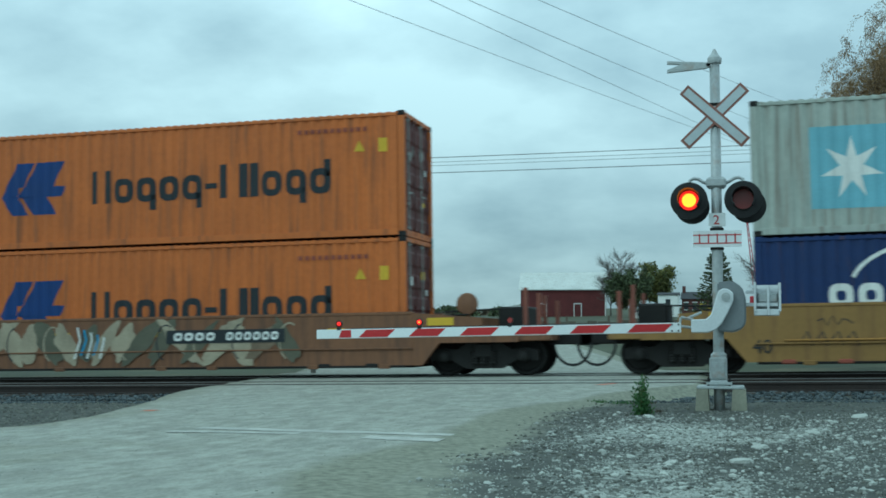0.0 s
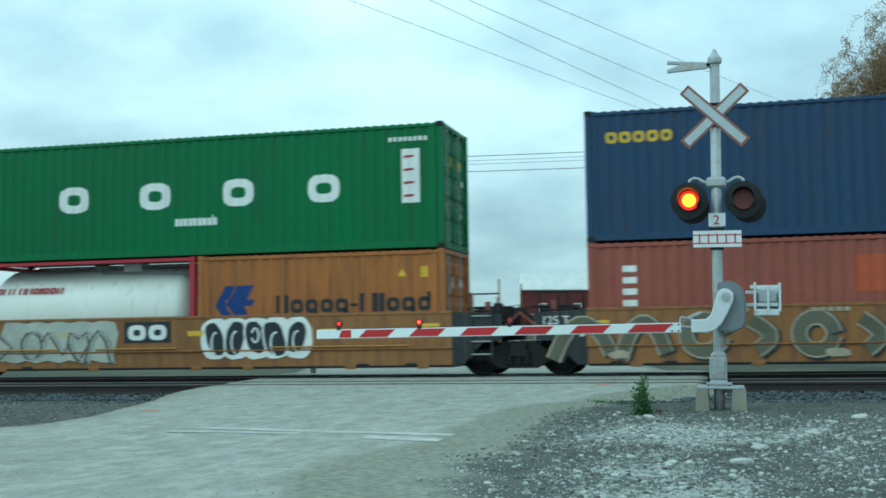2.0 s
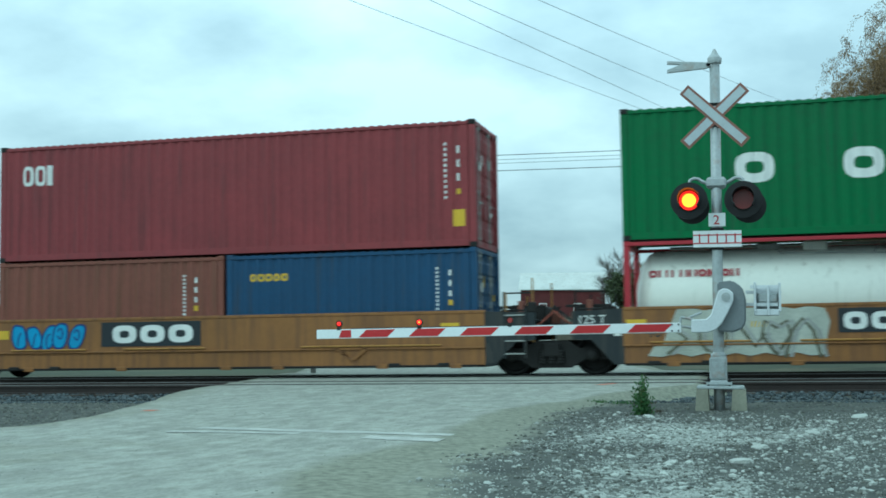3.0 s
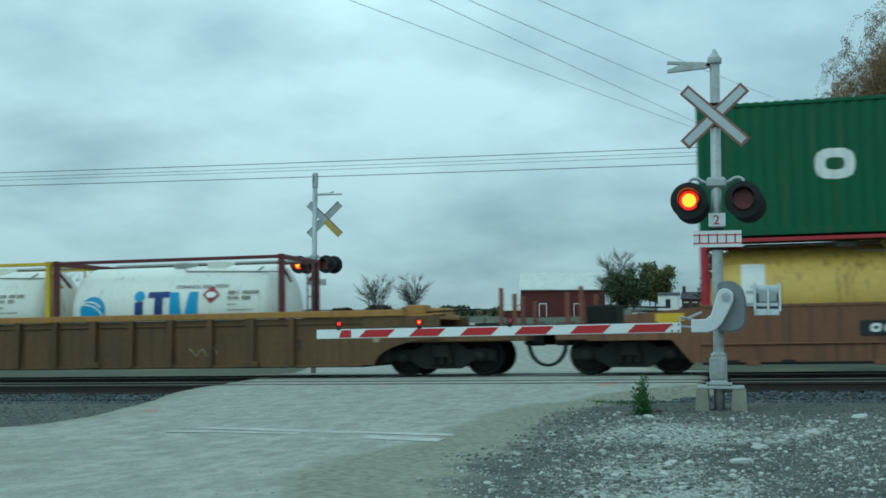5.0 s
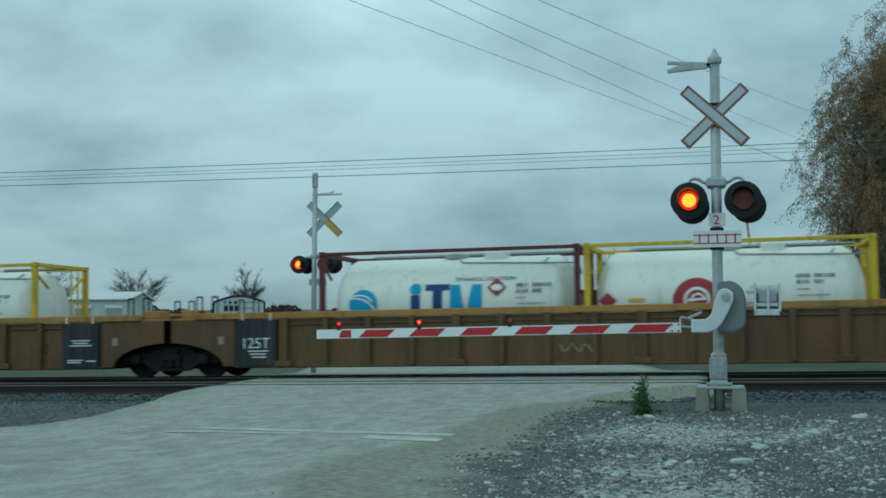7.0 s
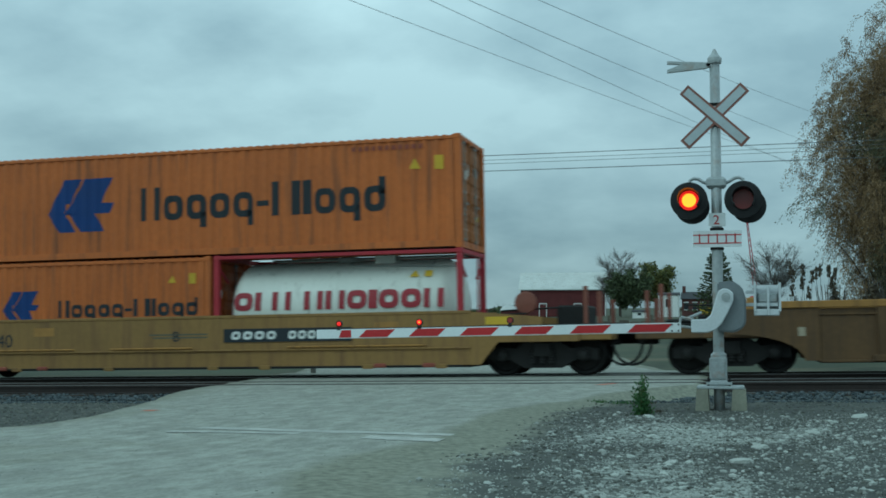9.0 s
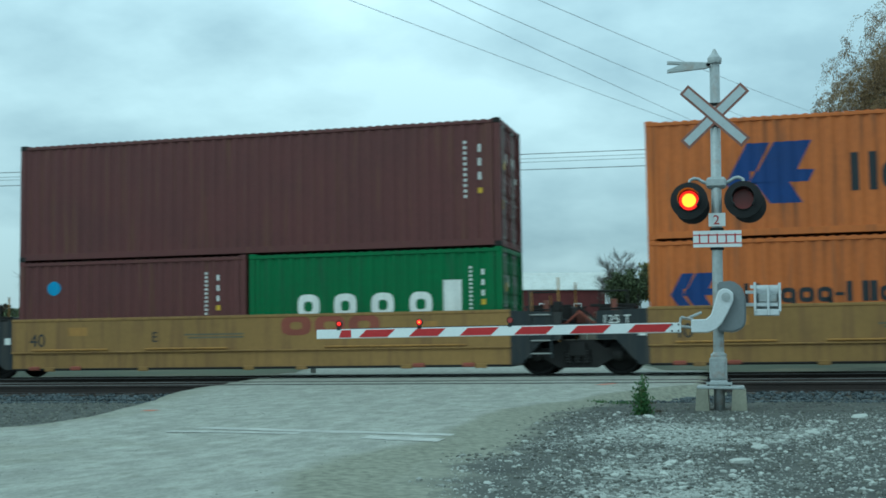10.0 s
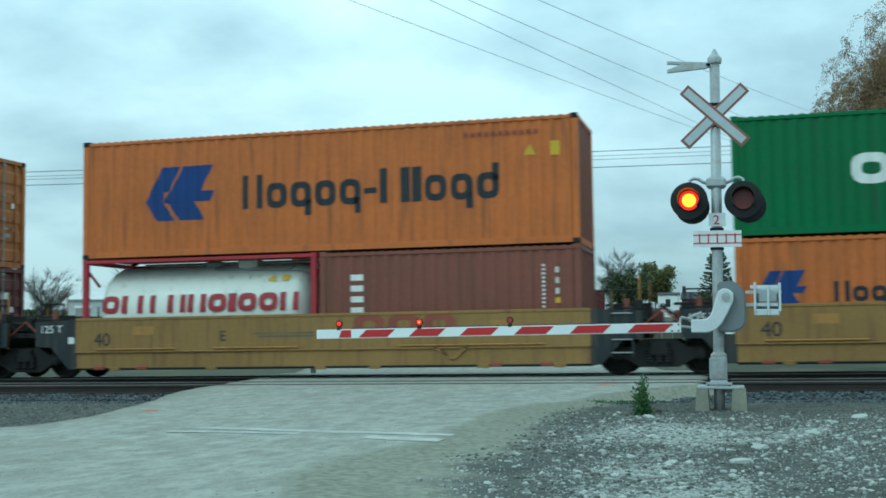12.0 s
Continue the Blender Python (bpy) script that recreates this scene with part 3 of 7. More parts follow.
def coupler_end(car, x, s, material, brake_wheel=False):
    """An end platform with coupler, sill and posts beyond the outer truck."""
    def X(a, b):
        return sorted((x + s * a, x + s * b))
    part("end_sill", box(BM(), *X(-1.3, 1.55), -1.38, 1.38, .78, 1.02, .02), material, car)
    part("deck", box(BM(), *X(-1.4, 1.5), -1.30, 1.30, 1.02, 1.10, .01), M_DARK, car)
    part("draft_gear", box(BM(), *X(1.3, 2.05), -.25, .25, .68, .98, .03), M_DARK, car)
    bm = box(BM(), *X(2.0, 2.45), -.16, .16, .66, 1.0, .04)
    part("coupler", bm, M_DARK, car)
    bm = BM()
    hose(bm, [(x + s * (1.9 - .42 * math.cos(math.pi * i / 10)), -.5, .72 - .5 * math.sin(math.pi * i / 10)) for i in range(11)], .03)
    part("brake_hose", bm, M_HOSE_GAP, car)
    for k, t in ((0.95, 1.95), (1.25, 1.82)):
        part("end_post", box(BM(), *X(k, k + .09), -1.32, -1.22, 1.02, t, .01), M_TRIT_D, car)
        part("end_post", box(BM(), *X(k, k + .09), 1.22, 1.32, 1.02, t - .1, .01), M_TRIT_D, car)
    part("bulkhead", box(BM(), *X(.3, .95), -.9, .9, 1.1, 1.55 if material is not M_BROWN_T else 1.2, .04), M_DARK, car)
    bm = BM()
    tube(bm, (x + s * -.9, -1.1, 1.45), (x + s * .5, -1.1, 1.50), .02, n=6)
    tube(bm, (x + s * -1.3, -1.25, 1.35), (x + s * -.3, -1.25, 1.38), .02, n=6)
    part("hand_rail", bm, M_DARK, car)
    if brake_wheel:
        bm = lathe(BM(), [(.05, -.05), (.23, -.03), (.25, 0), (.23, .03), (.05, .05)], "y", 24, (x + s * -.35, -1.15, 1.62))
        tube(bm, (x + s * -.35, -1.1, 1.1), (x + s * -.35, -1.1, 1.62), .05, n=8)
        part("brake_wheel", bm, M_BROWN if material != M_TAN else M_TRIT_D, car)


def well_wagon(x, material, label, end_l, end_r, trough=None, graffiti=None, plate=None):
    """A forty-foot well wagon of an articulated set; x is where its well begins."""
    car = tagged(new("well_wagon"), label, "railway wagon", "well wagons of the train")
    L = 12.40
    for s in (-1, 1):
        y = s * 1.46
        a, b = sorted((y, y - s * .05))
        part("side_plate", box(BM(), -.02, L, a, b, .66, 1.44, .006), material, car)
        a, b = sorted((y - s * .02, y - s * .07))
        part("lower_plate", box(BM(), -.02, L, a, b, .27, .66, .006), material, car)
        a, b = sorted((y + s * .015, y - s * .16))
        part("top_chord", box(BM(), -.02, L, a, b, 1.40, 1.47, .01), material, car)
        a, b = sorted((y + s * .03, y - s * .10))
        part("side_ledge", box(BM(), -.02, L, a, b, .635, .668, .006), material, car)
        part("bottom_flange", box(BM(), 0.1, L - .2, a + .03, b, .235, .275, .006), M_DARK, car)
        for u0, u1 in ((.55, 2.6), (3.6, 5.7), (8.1, 11.4)) if material is not M_BROWN and x != X_C else ():
            part("side_rod", tube(BM(), (u0, y + s * .025, .715), (u1, y + s * .025, .715), .022, n=6), M_CHORD, car)
        for u in (.9, 3.4, 6.1, 7.4, 9.9, 11.6):
            part("side_foot", box(BM(), u, u + .26, *sorted((y + s * .01, y - s * .05)), .20, .30, .01), material, car)
        for u in (.62, 1.74, 10.31, 11.45):
            part("step_bracket", box(BM(), u - .14, u + .14, *sorted((y + s * .03, y - s * .04)), .225, .32, .02), M_LBROWN if material == M_TAN else M_DARK, car)
        if trough and s < 0:
            bm = prism(BM(), [(trough - .42, .668), (trough - .30, .668), (trough - .02, .40), (trough + .10, .40), (trough + .42, .668), (trough + .30, .668), (trough + .06, .44), (trough + .0, .44)], "y", y - .03, y + .03)
            part("deep_gusset", bm, material, car)
    part("well_floor", box(BM(), 0, L, -1.4, 1.4, .22, .29), M_DARK, car)
    for xx, s, kind in ((0, -1, end_l), (L, 1, end_r)):
        def X(*ks):
            return [xx + s * k for k in ks]
        em = M_BLACK if material in (M_TAN, M_TAN_O) or kind == "joint" else material
        if kind == "joint":
            out = [(xx, .25), (xx, 1.44), (xx + s * 1.12, 1.40), (xx + s * 1.12, .80), (xx + s * .70, .78), (xx + s * .22, .25)]
            for sy in (-1, 1):
                part("end_panel", prism(BM(), out, "y", sy * 1.45, sy * 1.38), em, car)
            end_gear(car, xx + s * .2, s, 1.85)
            if s > 0:
                for u in (.42, .88):
                    part("ladder_rail", box(BM(), xx + u, xx + u + .045, -1.50, -1.455, .40, 1.50 if u > .5 else 1.86, .006), M_BLACK, car)
                for zz in (.50, .78, 1.06, 1.34):
                    part("ladder_rung", tube(BM(), (xx + .44, -1.485, zz), (xx + .90, -1.485, zz), .017, n=6), M_LGREY, car)
                part("corner_bracket", prism(BM(), [(xx + .02, .30), (xx + .30, .30), (xx + .06, .75), (xx + .02, .75)], "y", -1.47, -1.455), em, car)
                part("handbrake_box", box(BM(), xx + .95, xx + 1.12, -1.47, -1.20, 1.40, 1.62, .02), M_DARK, car)
        else:
            out = [(xx, .27), (xx, 1.44), (xx + s * .9, 1.36), (xx + s * 1.6, 1.30), (xx + s * 1.6, 1.02), (xx + s * 2.4, .98), (xx + s * 2.4, .76), (xx + s * .62, .76), (xx + s * .22, .27)]
            for sy in (-1, 1):
                part("end_panel", prism(BM(), out, "y", sy * 1.45, sy * 1.38), material, car)
            coupler_end(car, xx + s * 1.55, s, material, kind == "brake")
            part("reflector", box(BM(), *sorted(X(.35, .95)), -1.462, -1.45, 1.15, 1.32), M_LYELLOW, car)
            bogie(car, xx + s * 1.55)
        box_bulk = box(BM(), *sorted(X(0, .12)), -1.38, 1.38, .29, 1.30, .01)
        part("well_bulkhead", box_bulk, em, car)
    if end_r == "joint":
        bogie(car, L + 1.42)
    if end_l == "joint":
        for o in [lettering("125 T", .26, (-1.0, -1.456, 1.13), M_LWHITE, car)]:
            o["label"] = "white stencilled load limit"
        part("white_tag", box(BM(), -.22, -.06, -1.457, -1.45, .86, 1.02), M_LWHITE, car)
    rolling(car, x)
    return car


# ---------------------------------------------------------------- train make-up
S_, H_ = 2.591, 2.896
LT, LF = 6.058, 12.192


def hapag(z0, k=1.0, x=0.0, col=M_LBLACK):
    return [("blue_arrow_sign", arrow_sign(x + 1.68, z0 + .02, 1.0), M_LBLUE, "blue slanted arrow sign"),
            ("dark_word_block", blocks(x + 4.16, x + 10.45, z0 + .22, .80, "Hxdxd-Lllxdb"), col, "dark painted block"),
            ("yellow_warning_triangle", [[(x + 10.98, z0 + 1.15), (x + 11.24, z0 + 1.15), (x + 11.11, z0 + 1.40)]], M_LYELLOW, ""),
            ("yellow_height_plate", [rect(x + 11.58, z0 + 1.12, x + 11.78, z0 + 1.44)], M_LYELLOW, ""),
            ("code_marking", [rect(x + 9.6 + i * .16, z0 + 1.62, x + 9.7 + i * .16, z0 + 1.72) for i in range(11)], M_LBROWN, "")]


def hapag20(x):
    return [("blue_arrow_sign", arrow_sign(x + .45, 1.45, .55), M_LBLUE, "blue slanted arrow sign"),
            ("dark_word_block", blocks(x + 1.95, x + 5.75, 1.5, .42, "Hxdxd-Lllxdb"), M_LBLACK, "dark painted block"),
            ("yellow_warning_triangle", [[(x + 4.95, 2.28), (x + 5.15, 2.28), (x + 5.05, 2.46)]], M_LYELLOW, ""),
            ("yellow_height_plate", [rect(x + 5.5, 2.25, x + 5.66, 2.5)], M_LYELLOW, "")]


def four_letters(z, panel=True):
    out = [("white_frame_block", [hollow(a, z, b, z + .65, .26) for a, b in ((2.41, 3.21), (4.60, 5.40), (6.77, 7.56), (8.92, 9.71))], M_LWHITE, "plain white square ring"),
           ("code_marking", blocks(5.53, 6.64, z - .42, .24, "xxxixxxxixlx", .8, .5), M_LWHITE, "")]
    if panel:
        out += [("white_panel", [rect(11.20, z - .10, 11.64, z + 1.14)], M_LWHITE, "white upright panel"),
                ("red_panel_marks", [[(11.26, z + .02 + .3 * i), (11.50, z + .05 + .3 * i), (11.48, z + .10 + .3 * i), (11.26, z + .08 + .3 * i)] for i in range(4)], M_LRED, "")]
    return out + [("code_marking", [rect(10.9 + i * .12, z + 1.32, 10.98 + i * .12, z + 1.42) for i in range(8)], M_LWHITE, "")]


def code_columns(x, z0, z1, gap=.33):
    return [("code_marking", column(x, z0, z1, 11), M_LWHITE, ""), ("code_marking", column(x + gap, z0 + .3 * (z1 - z0), z1, 3), M_LWHITE, ""),
            ("yellow_code_mark", [rect(x + gap - .01, z0 + .1, x + gap + .09, z0 + .22)], M_LYELLOW, "")]


X_A, X_B, X_C, X_D, X_E, X_F = -0.38, -20.22, -35.72, -51.12, -66.56, -81.92
X_G, X_H, X_I = -103.60, -123.03, -142.62
X_J, X_K, X_L, X_M, X_N = -164.36, -179.76, -195.22, -210.67, -226.10
Z1 = 0.30
ZS, ZH = Z1 + S_ + .003, Z1 + H_ + .003

container(LF, H_, M_GREY, "pale grey steel freight container with a blue star panel", x=X_A, z=ZS, marks=[
    ("light_blue_panel", [rect(1.19, 3.43, 2.85, 5.16)], M_LPALE, "light blue square panel"),
    ("white_star", [[(2.02, 4.27), (2.02 + .24 * math.sin(math.pi * (2 * i - 1) / 7), 4.27 + .26 * math.cos(math.pi * (2 * i - 1) / 7)), (2.02 + .64 * math.sin(math.pi * 2 * i / 7), 4.27 + .68 * math.cos(math.pi * 2 * i / 7)), (2.02 + .24 * math.sin(math.pi * (2 * i + 1) / 7), 4.27 + .26 * math.cos(math.pi * (2 * i + 1) / 7))] for i in range(7)], M_LWHITE, "white seven-pointed star")])
container(LF, S_, M_NAVY, "navy blue steel freight container with white block marks", x=X_A, z=Z1, marks=[
    ("white_word_block", blocks(1.42, 5.2, 1.37, .5, "AAA AAA", .84, .3), M_LWHITE, ""),
    ("white_curve", [stroke(arc(3.6, 1.75, 1.7, .95, 165, 95), .08)], M_LWHITE, "white curved stripe")])
container(LF, H_, M_ORANGE, "orange corrugated steel freight container on top", x=X_B, z=ZH, marks=hapag(4.04), door_mat=M_MAROON)
container(LF, H_, M_ORANGE, "orange corrugated steel freight container in the wagon well", x=X_B, z=Z1, marks=hapag(1.09), door_mat=M_MAROON)
container(LF, H_, M_BLUE, "dark blue corrugated steel freight container", x=X_C, z=ZS, marks=[
    ("yellow_word_block", blocks(.44, 1.92, 5.05, .34, "xxxxx", .86, .3), M_LYELLOW, "")] + code_columns(11.38, 4.3, 5.4, .33))
container(LF, S_, M_TRIT, "red-brown corrugated steel freight container", x=X_C, z=Z1, marks=[
    ("white_upright_block", column(.76, 1.49, 2.48, 4, .30), M_LWHITE, ""), ("orange_patch", [rect(5.53, 1.70, 7.55, 2.46)], M_LORANGE, "faded orange patch")] + code_columns(11.3, 1.8, 2.6, .3))
container(LF, H_, M_GREEN, "bright green corrugated steel freight container with white block marks", x=X_D, z=ZS, marks=four_letters(4.05))
container(LT, S_, M_ORANGE_B, "faded orange twenty-foot steel container", x=X_D + LF - LT, z=Z1, marks=hapag20(0))
tank_container(M_CRIMSON, M_WHITE, "white tank in a crimson twenty-foot frame", X_D, marks=[
    ("red_word_block", blocks(.51, 2.43, 2.1, .16, "AEH HHAlAAH", .88, .3), M_LRED, "")])
container(LF, H_, M_RED, "dusty red corrugated steel freight container", x=X_E, z=ZS, marks=[
    ("white_word_block", blocks(.60, 1.46, 4.78, .5, "AAl"), M_LWHITE, ""), ("yellow_height_plate", [rect(11.66, 3.37, 11.94, 3.75)], M_LYELLOW, "")] + code_columns(11.46, 4.0, 5.34, .3))
container(LT, S_, M_TRIT_D, "dull brown twenty-foot steel container", x=X_E, z=Z1, marks=code_columns(5.0, 1.5, 2.5, .3))
container(LT, S_, M_BLUE_B, "blue twenty-foot steel container", x=X_E + LF - LT, z=Z1, marks=[
    ("yellow_word_block", blocks(.57, 1.55, 2.25, .24, "xxxxx", .86, .3), M_LYELLOW, "")] + code_columns(5.1, 1.5, 2.5, .3))
container(LF, H_, M_GREEN_D, "green corrugated steel freight container with white block marks", x=X_F, z=ZS, marks=four_letters(4.05))
tank_container(M_CRIMSON, M_YELLOWT, "ochre tank in a crimson twenty-foot frame", X_F, marks=[("white_panel", [rect(.84, 1.4, 1.33, 2.34)], M_LWHITE, "")])
container(LT, S_, M_ORANGE, "orange twenty-foot steel container", x=X_F + LF - LT, z=Z1, marks=hapag20(0))


def code_rows(x, z, seed):
    """Rows of small upright bars: two tall lines, then short fine ones."""
    rng = random.Random(seed)
    out = []
    for row, (n, h, w) in enumerate(((11, .085, .05), (8, .085, .05), (4, .035, .045), (10, .035, .045), (7, .035, .045))):
        for i in range(n):
            if i != 4 or row > 1:
                u = x + i * w * 1.45
                out.append(rect(u, z - row * .13, u + w * rng.uniform(.45, 1), z - row * .13 + h))
    return out


def itm(dx):
    return [("blue_globe_sign", [disc(1.05, 1.66, .34)], M_LSKY, "light blue round sign"),
            ("blue_block", [rect(2.18, 1.50, 2.40, 1.84), rect(2.52, 1.94, 3.08, 2.08), rect(2.70, 1.50, 2.92, 1.938)], M_LBLUE, "dark blue block"),
            ("light_blue_block", [rect(3.10, 1.50, 3.30, 2.06), rect(3.28, 1.50, 3.42, 2.06, -.10), rect(3.50, 1.50, 3.64, 2.06, .10), rect(3.63, 1.50, 3.83, 2.06)], M_LSKY, "light blue block"),
            ("white_curve", [stroke(arc(.95, 1.45, .42, .42, 40, 120), .035), stroke(arc(.85, 1.25, .55, .55, 30, 100), .035)], M_LWHITE, ""),
            ("light_blue_dot", [disc(2.29, 1.98, .13)], M_LSKY, ""),
            ("hazard_diamond", [[(3.95, 1.98), (4.17, 1.78), (4.39, 1.98), (4.17, 2.20)]], M_LRED, "red hazard diamond"),
            ("diamond_inlay", [[(4.02, 1.98), (4.10, 1.91), (4.24, 1.91), (4.32, 1.98), (4.24, 2.05), (4.10, 2.05)]], M_LWHITE, ""),
            ("code_marking", code_rows(4.62, 1.98, 2), M_LOLIVE, "")]


def e_tank(dx):
    return [("red_disc", [disc(2.40, 1.56, .52)], M_LRED, "large red round sign"), ("white_ring", [stroke(arc(2.40, 1.60, .25, .25, -20, 300, 20), .06), stroke([(2.2, 1.60), (2.6, 1.62)], .055), stroke(arc(2.42, 1.60, .13, .13, 0, 200, 10), .045)], M_LWHITE, ""),
            ("hazard_diamond", [[(.3, 1.62), (.5, 1.44), (.7, 1.62), (.5, 1.8)]], M_LRED, "red hazard diamond"),
            ("yellow_label", [rect(.95, 1.58, 1.3, 1.66)], M_LYELLOW, ""),
            ("code_marking", code_rows(4.45, 2.02, 5), M_LOLIVE, "")]


tank_container(M_YELLOW, M_WHITE, "white tank with a red disc in a yellow frame", X_G, marks=e_tank(0))
for xt in (X_G + 6.134, X_H):
    tk = tank_container(M_PLUM, M_WHITE, "white tank with blue block marks in a plum frame", xt, marks=itm(0))
    lettering("ETHANOL SOLUTION", .14, (3.22, -1.012, 1.84), M_LBLACK, tk, tilt=29)
tank_container(M_YELLOW, M_WHITE, "white tank with a red disc in a yellow frame", X_H + 6.134, marks=e_tank(0))
tank_container(M_YELLOW, M_WHITE, "white tank with a red disc in a yellow frame", X_I, marks=e_tank(0))
tank_container(M_YELLOW, M_WHITE, "white tank with a red disc in a yellow frame", X_I + 6.134, marks=e_tank(0))

DH = [("red_word_block", blocks(.46, 5.63, 1.57, .43, "AEH HHAlAAH", .88, .3), M_LRED, ""),
      ("yellow_warning_triangle", [[(4.75, 2.28), (4.98, 2.28), (4.87, 2.44)]], M_LYELLOW, ""), ("yellow_label", [rect(5.1, 2.28, 5.28, 2.42)], M_LYELLOW, "")]
container(LF, S_, M_ORANGE, "orange corrugated steel freight container on top", x=X_J, z=ZS, marks=hapag(3.57), door_mat=M_ORANGE_B)
container(LT, S_, M_ORANGE, "scuffed orange twenty-foot steel container", x=X_J, z=Z1, marks=hapag20(0))
tank_container(M_CRIMSON, M_WHITE, "white tank with red blocks in a crimson frame", X_J + LF - LT, marks=DH)
container(LF, H_, M_MAROON, "maroon corrugated steel freight container", x=X_K, z=ZS, marks=code_columns(11.35, 4.0, 5.35, .33))
container(LT, S_, M_MAROON, "maroon twenty-foot container with a blue dot", x=X_K, z=Z1, marks=[("light_blue_dot", [disc(.96, 2.22, .18)], M_LSKY, "")] + code_columns(5.0, 1.5, 2.55, .3))
container(LT, S_, M_GREEN, "green twenty-foot steel container with white blocks", x=X_K + LF - LT, z=Z1, marks=[
    ("white_word_block", blocks(1.02, 4.62, 1.36, .56, "AAAA", .6), M_LWHITE, ""), ("white_panel", [rect(4.7, 1.3, 5.12, 2.17)], M_LWHITE, "")] + code_columns(5.3, 1.5, 2.5, .28))
container(LF, S_, M_GREEN, "green corrugated steel freight container with a plain end", x=X_L, z=ZS, doors=False, marks=four_letters(3.92) + [
    ("grey_patch", [rect(9.02, 3.10, 9.64, 3.62)], M_LBLACK, "dark square patch"), ("red_diamond", [[(4.84, 4.97), (5.0, 4.81), (5.16, 4.97), (5.0, 5.13)]], M_LRED, "small red diamond")])
container(LT, S_, M_ORANGE, "orange twenty-foot steel container", x=X_L, z=Z1, marks=hapag20(0) + [("dark_patch", [rect(3.45, 1.98, 3.75, 2.40)], M_LBLACK, "dark patch")])
container(LT, S_, M_TRIT_D, "dull brown twenty-foot steel container", x=X_L + LF - LT, z=Z1, marks=code_columns(5.0, 1.5, 2.5, .3))
container(LF, H_, M_ORANGE, "weathered orange freight container with a plain end", x=X_M, z=ZS, doors=False, marks=hapag(3.75), door_mat=M_TRIT_D)
tank_container(M_CRIMSON, M_WHITE, "white tank with red blocks in a crimson frame", X_M, marks=DH)
container(LT, S_, M_TRIT_D, "dull brown twenty-foot steel container", x=X_M + LF - LT, z=Z1, doors=False, marks=[
    ("white_upright_block", column(.76, 1.46, 2.46, 4, .30), M_LWHITE, "")] + code_columns(5.2, 1.5, 2.5, .3))
container(LF, H_, M_ORANGE_B, "worn orange corrugated steel freight container", x=X_N, z=ZS)
container(LF, S_, M_MAROON, "dark maroon steel freight container in the wagon well", x=X_N, z=Z1)

TAN = "tan well wagon with black end panels"
well_wagon(X_A, M_TAN, "tan well wagon at the end of its set", "end", "joint")
well_wagon(X_B, M_BROWN, "brown graffiti-covered well wagon with an end platform", "joint", "brake")
well_wagon(X_C, M_TAN_O, "rusty tan well wagon covered with olive graffiti", "joint", "joint")
well_wagon(X_D, M_TAN_O, "rusty tan well wagon with white graffiti", "joint", "joint")
well_wagon(X_E, M_TAN_O, "rusty tan well wagon with a small blue graffito", "joint", "joint", trough=9.3)
well_wagon(X_F, M_BROWN, "rusty brown well wagon at the end of its set", "end", "joint")
well_wagon(X_J, M_TAN, "tan well wagon with a dark number board", "joint", "brake")
well_wagon(X_K, M_TAN, TAN, "joint", "joint")
well_wagon(X_L, M_TAN, TAN, "joint", "joint")
well_wagon(X_M, M_TAN, TAN, "joint", "joint", trough=9.3)
well_wagon(X_N, M_TAN, TAN, "joint", "joint")


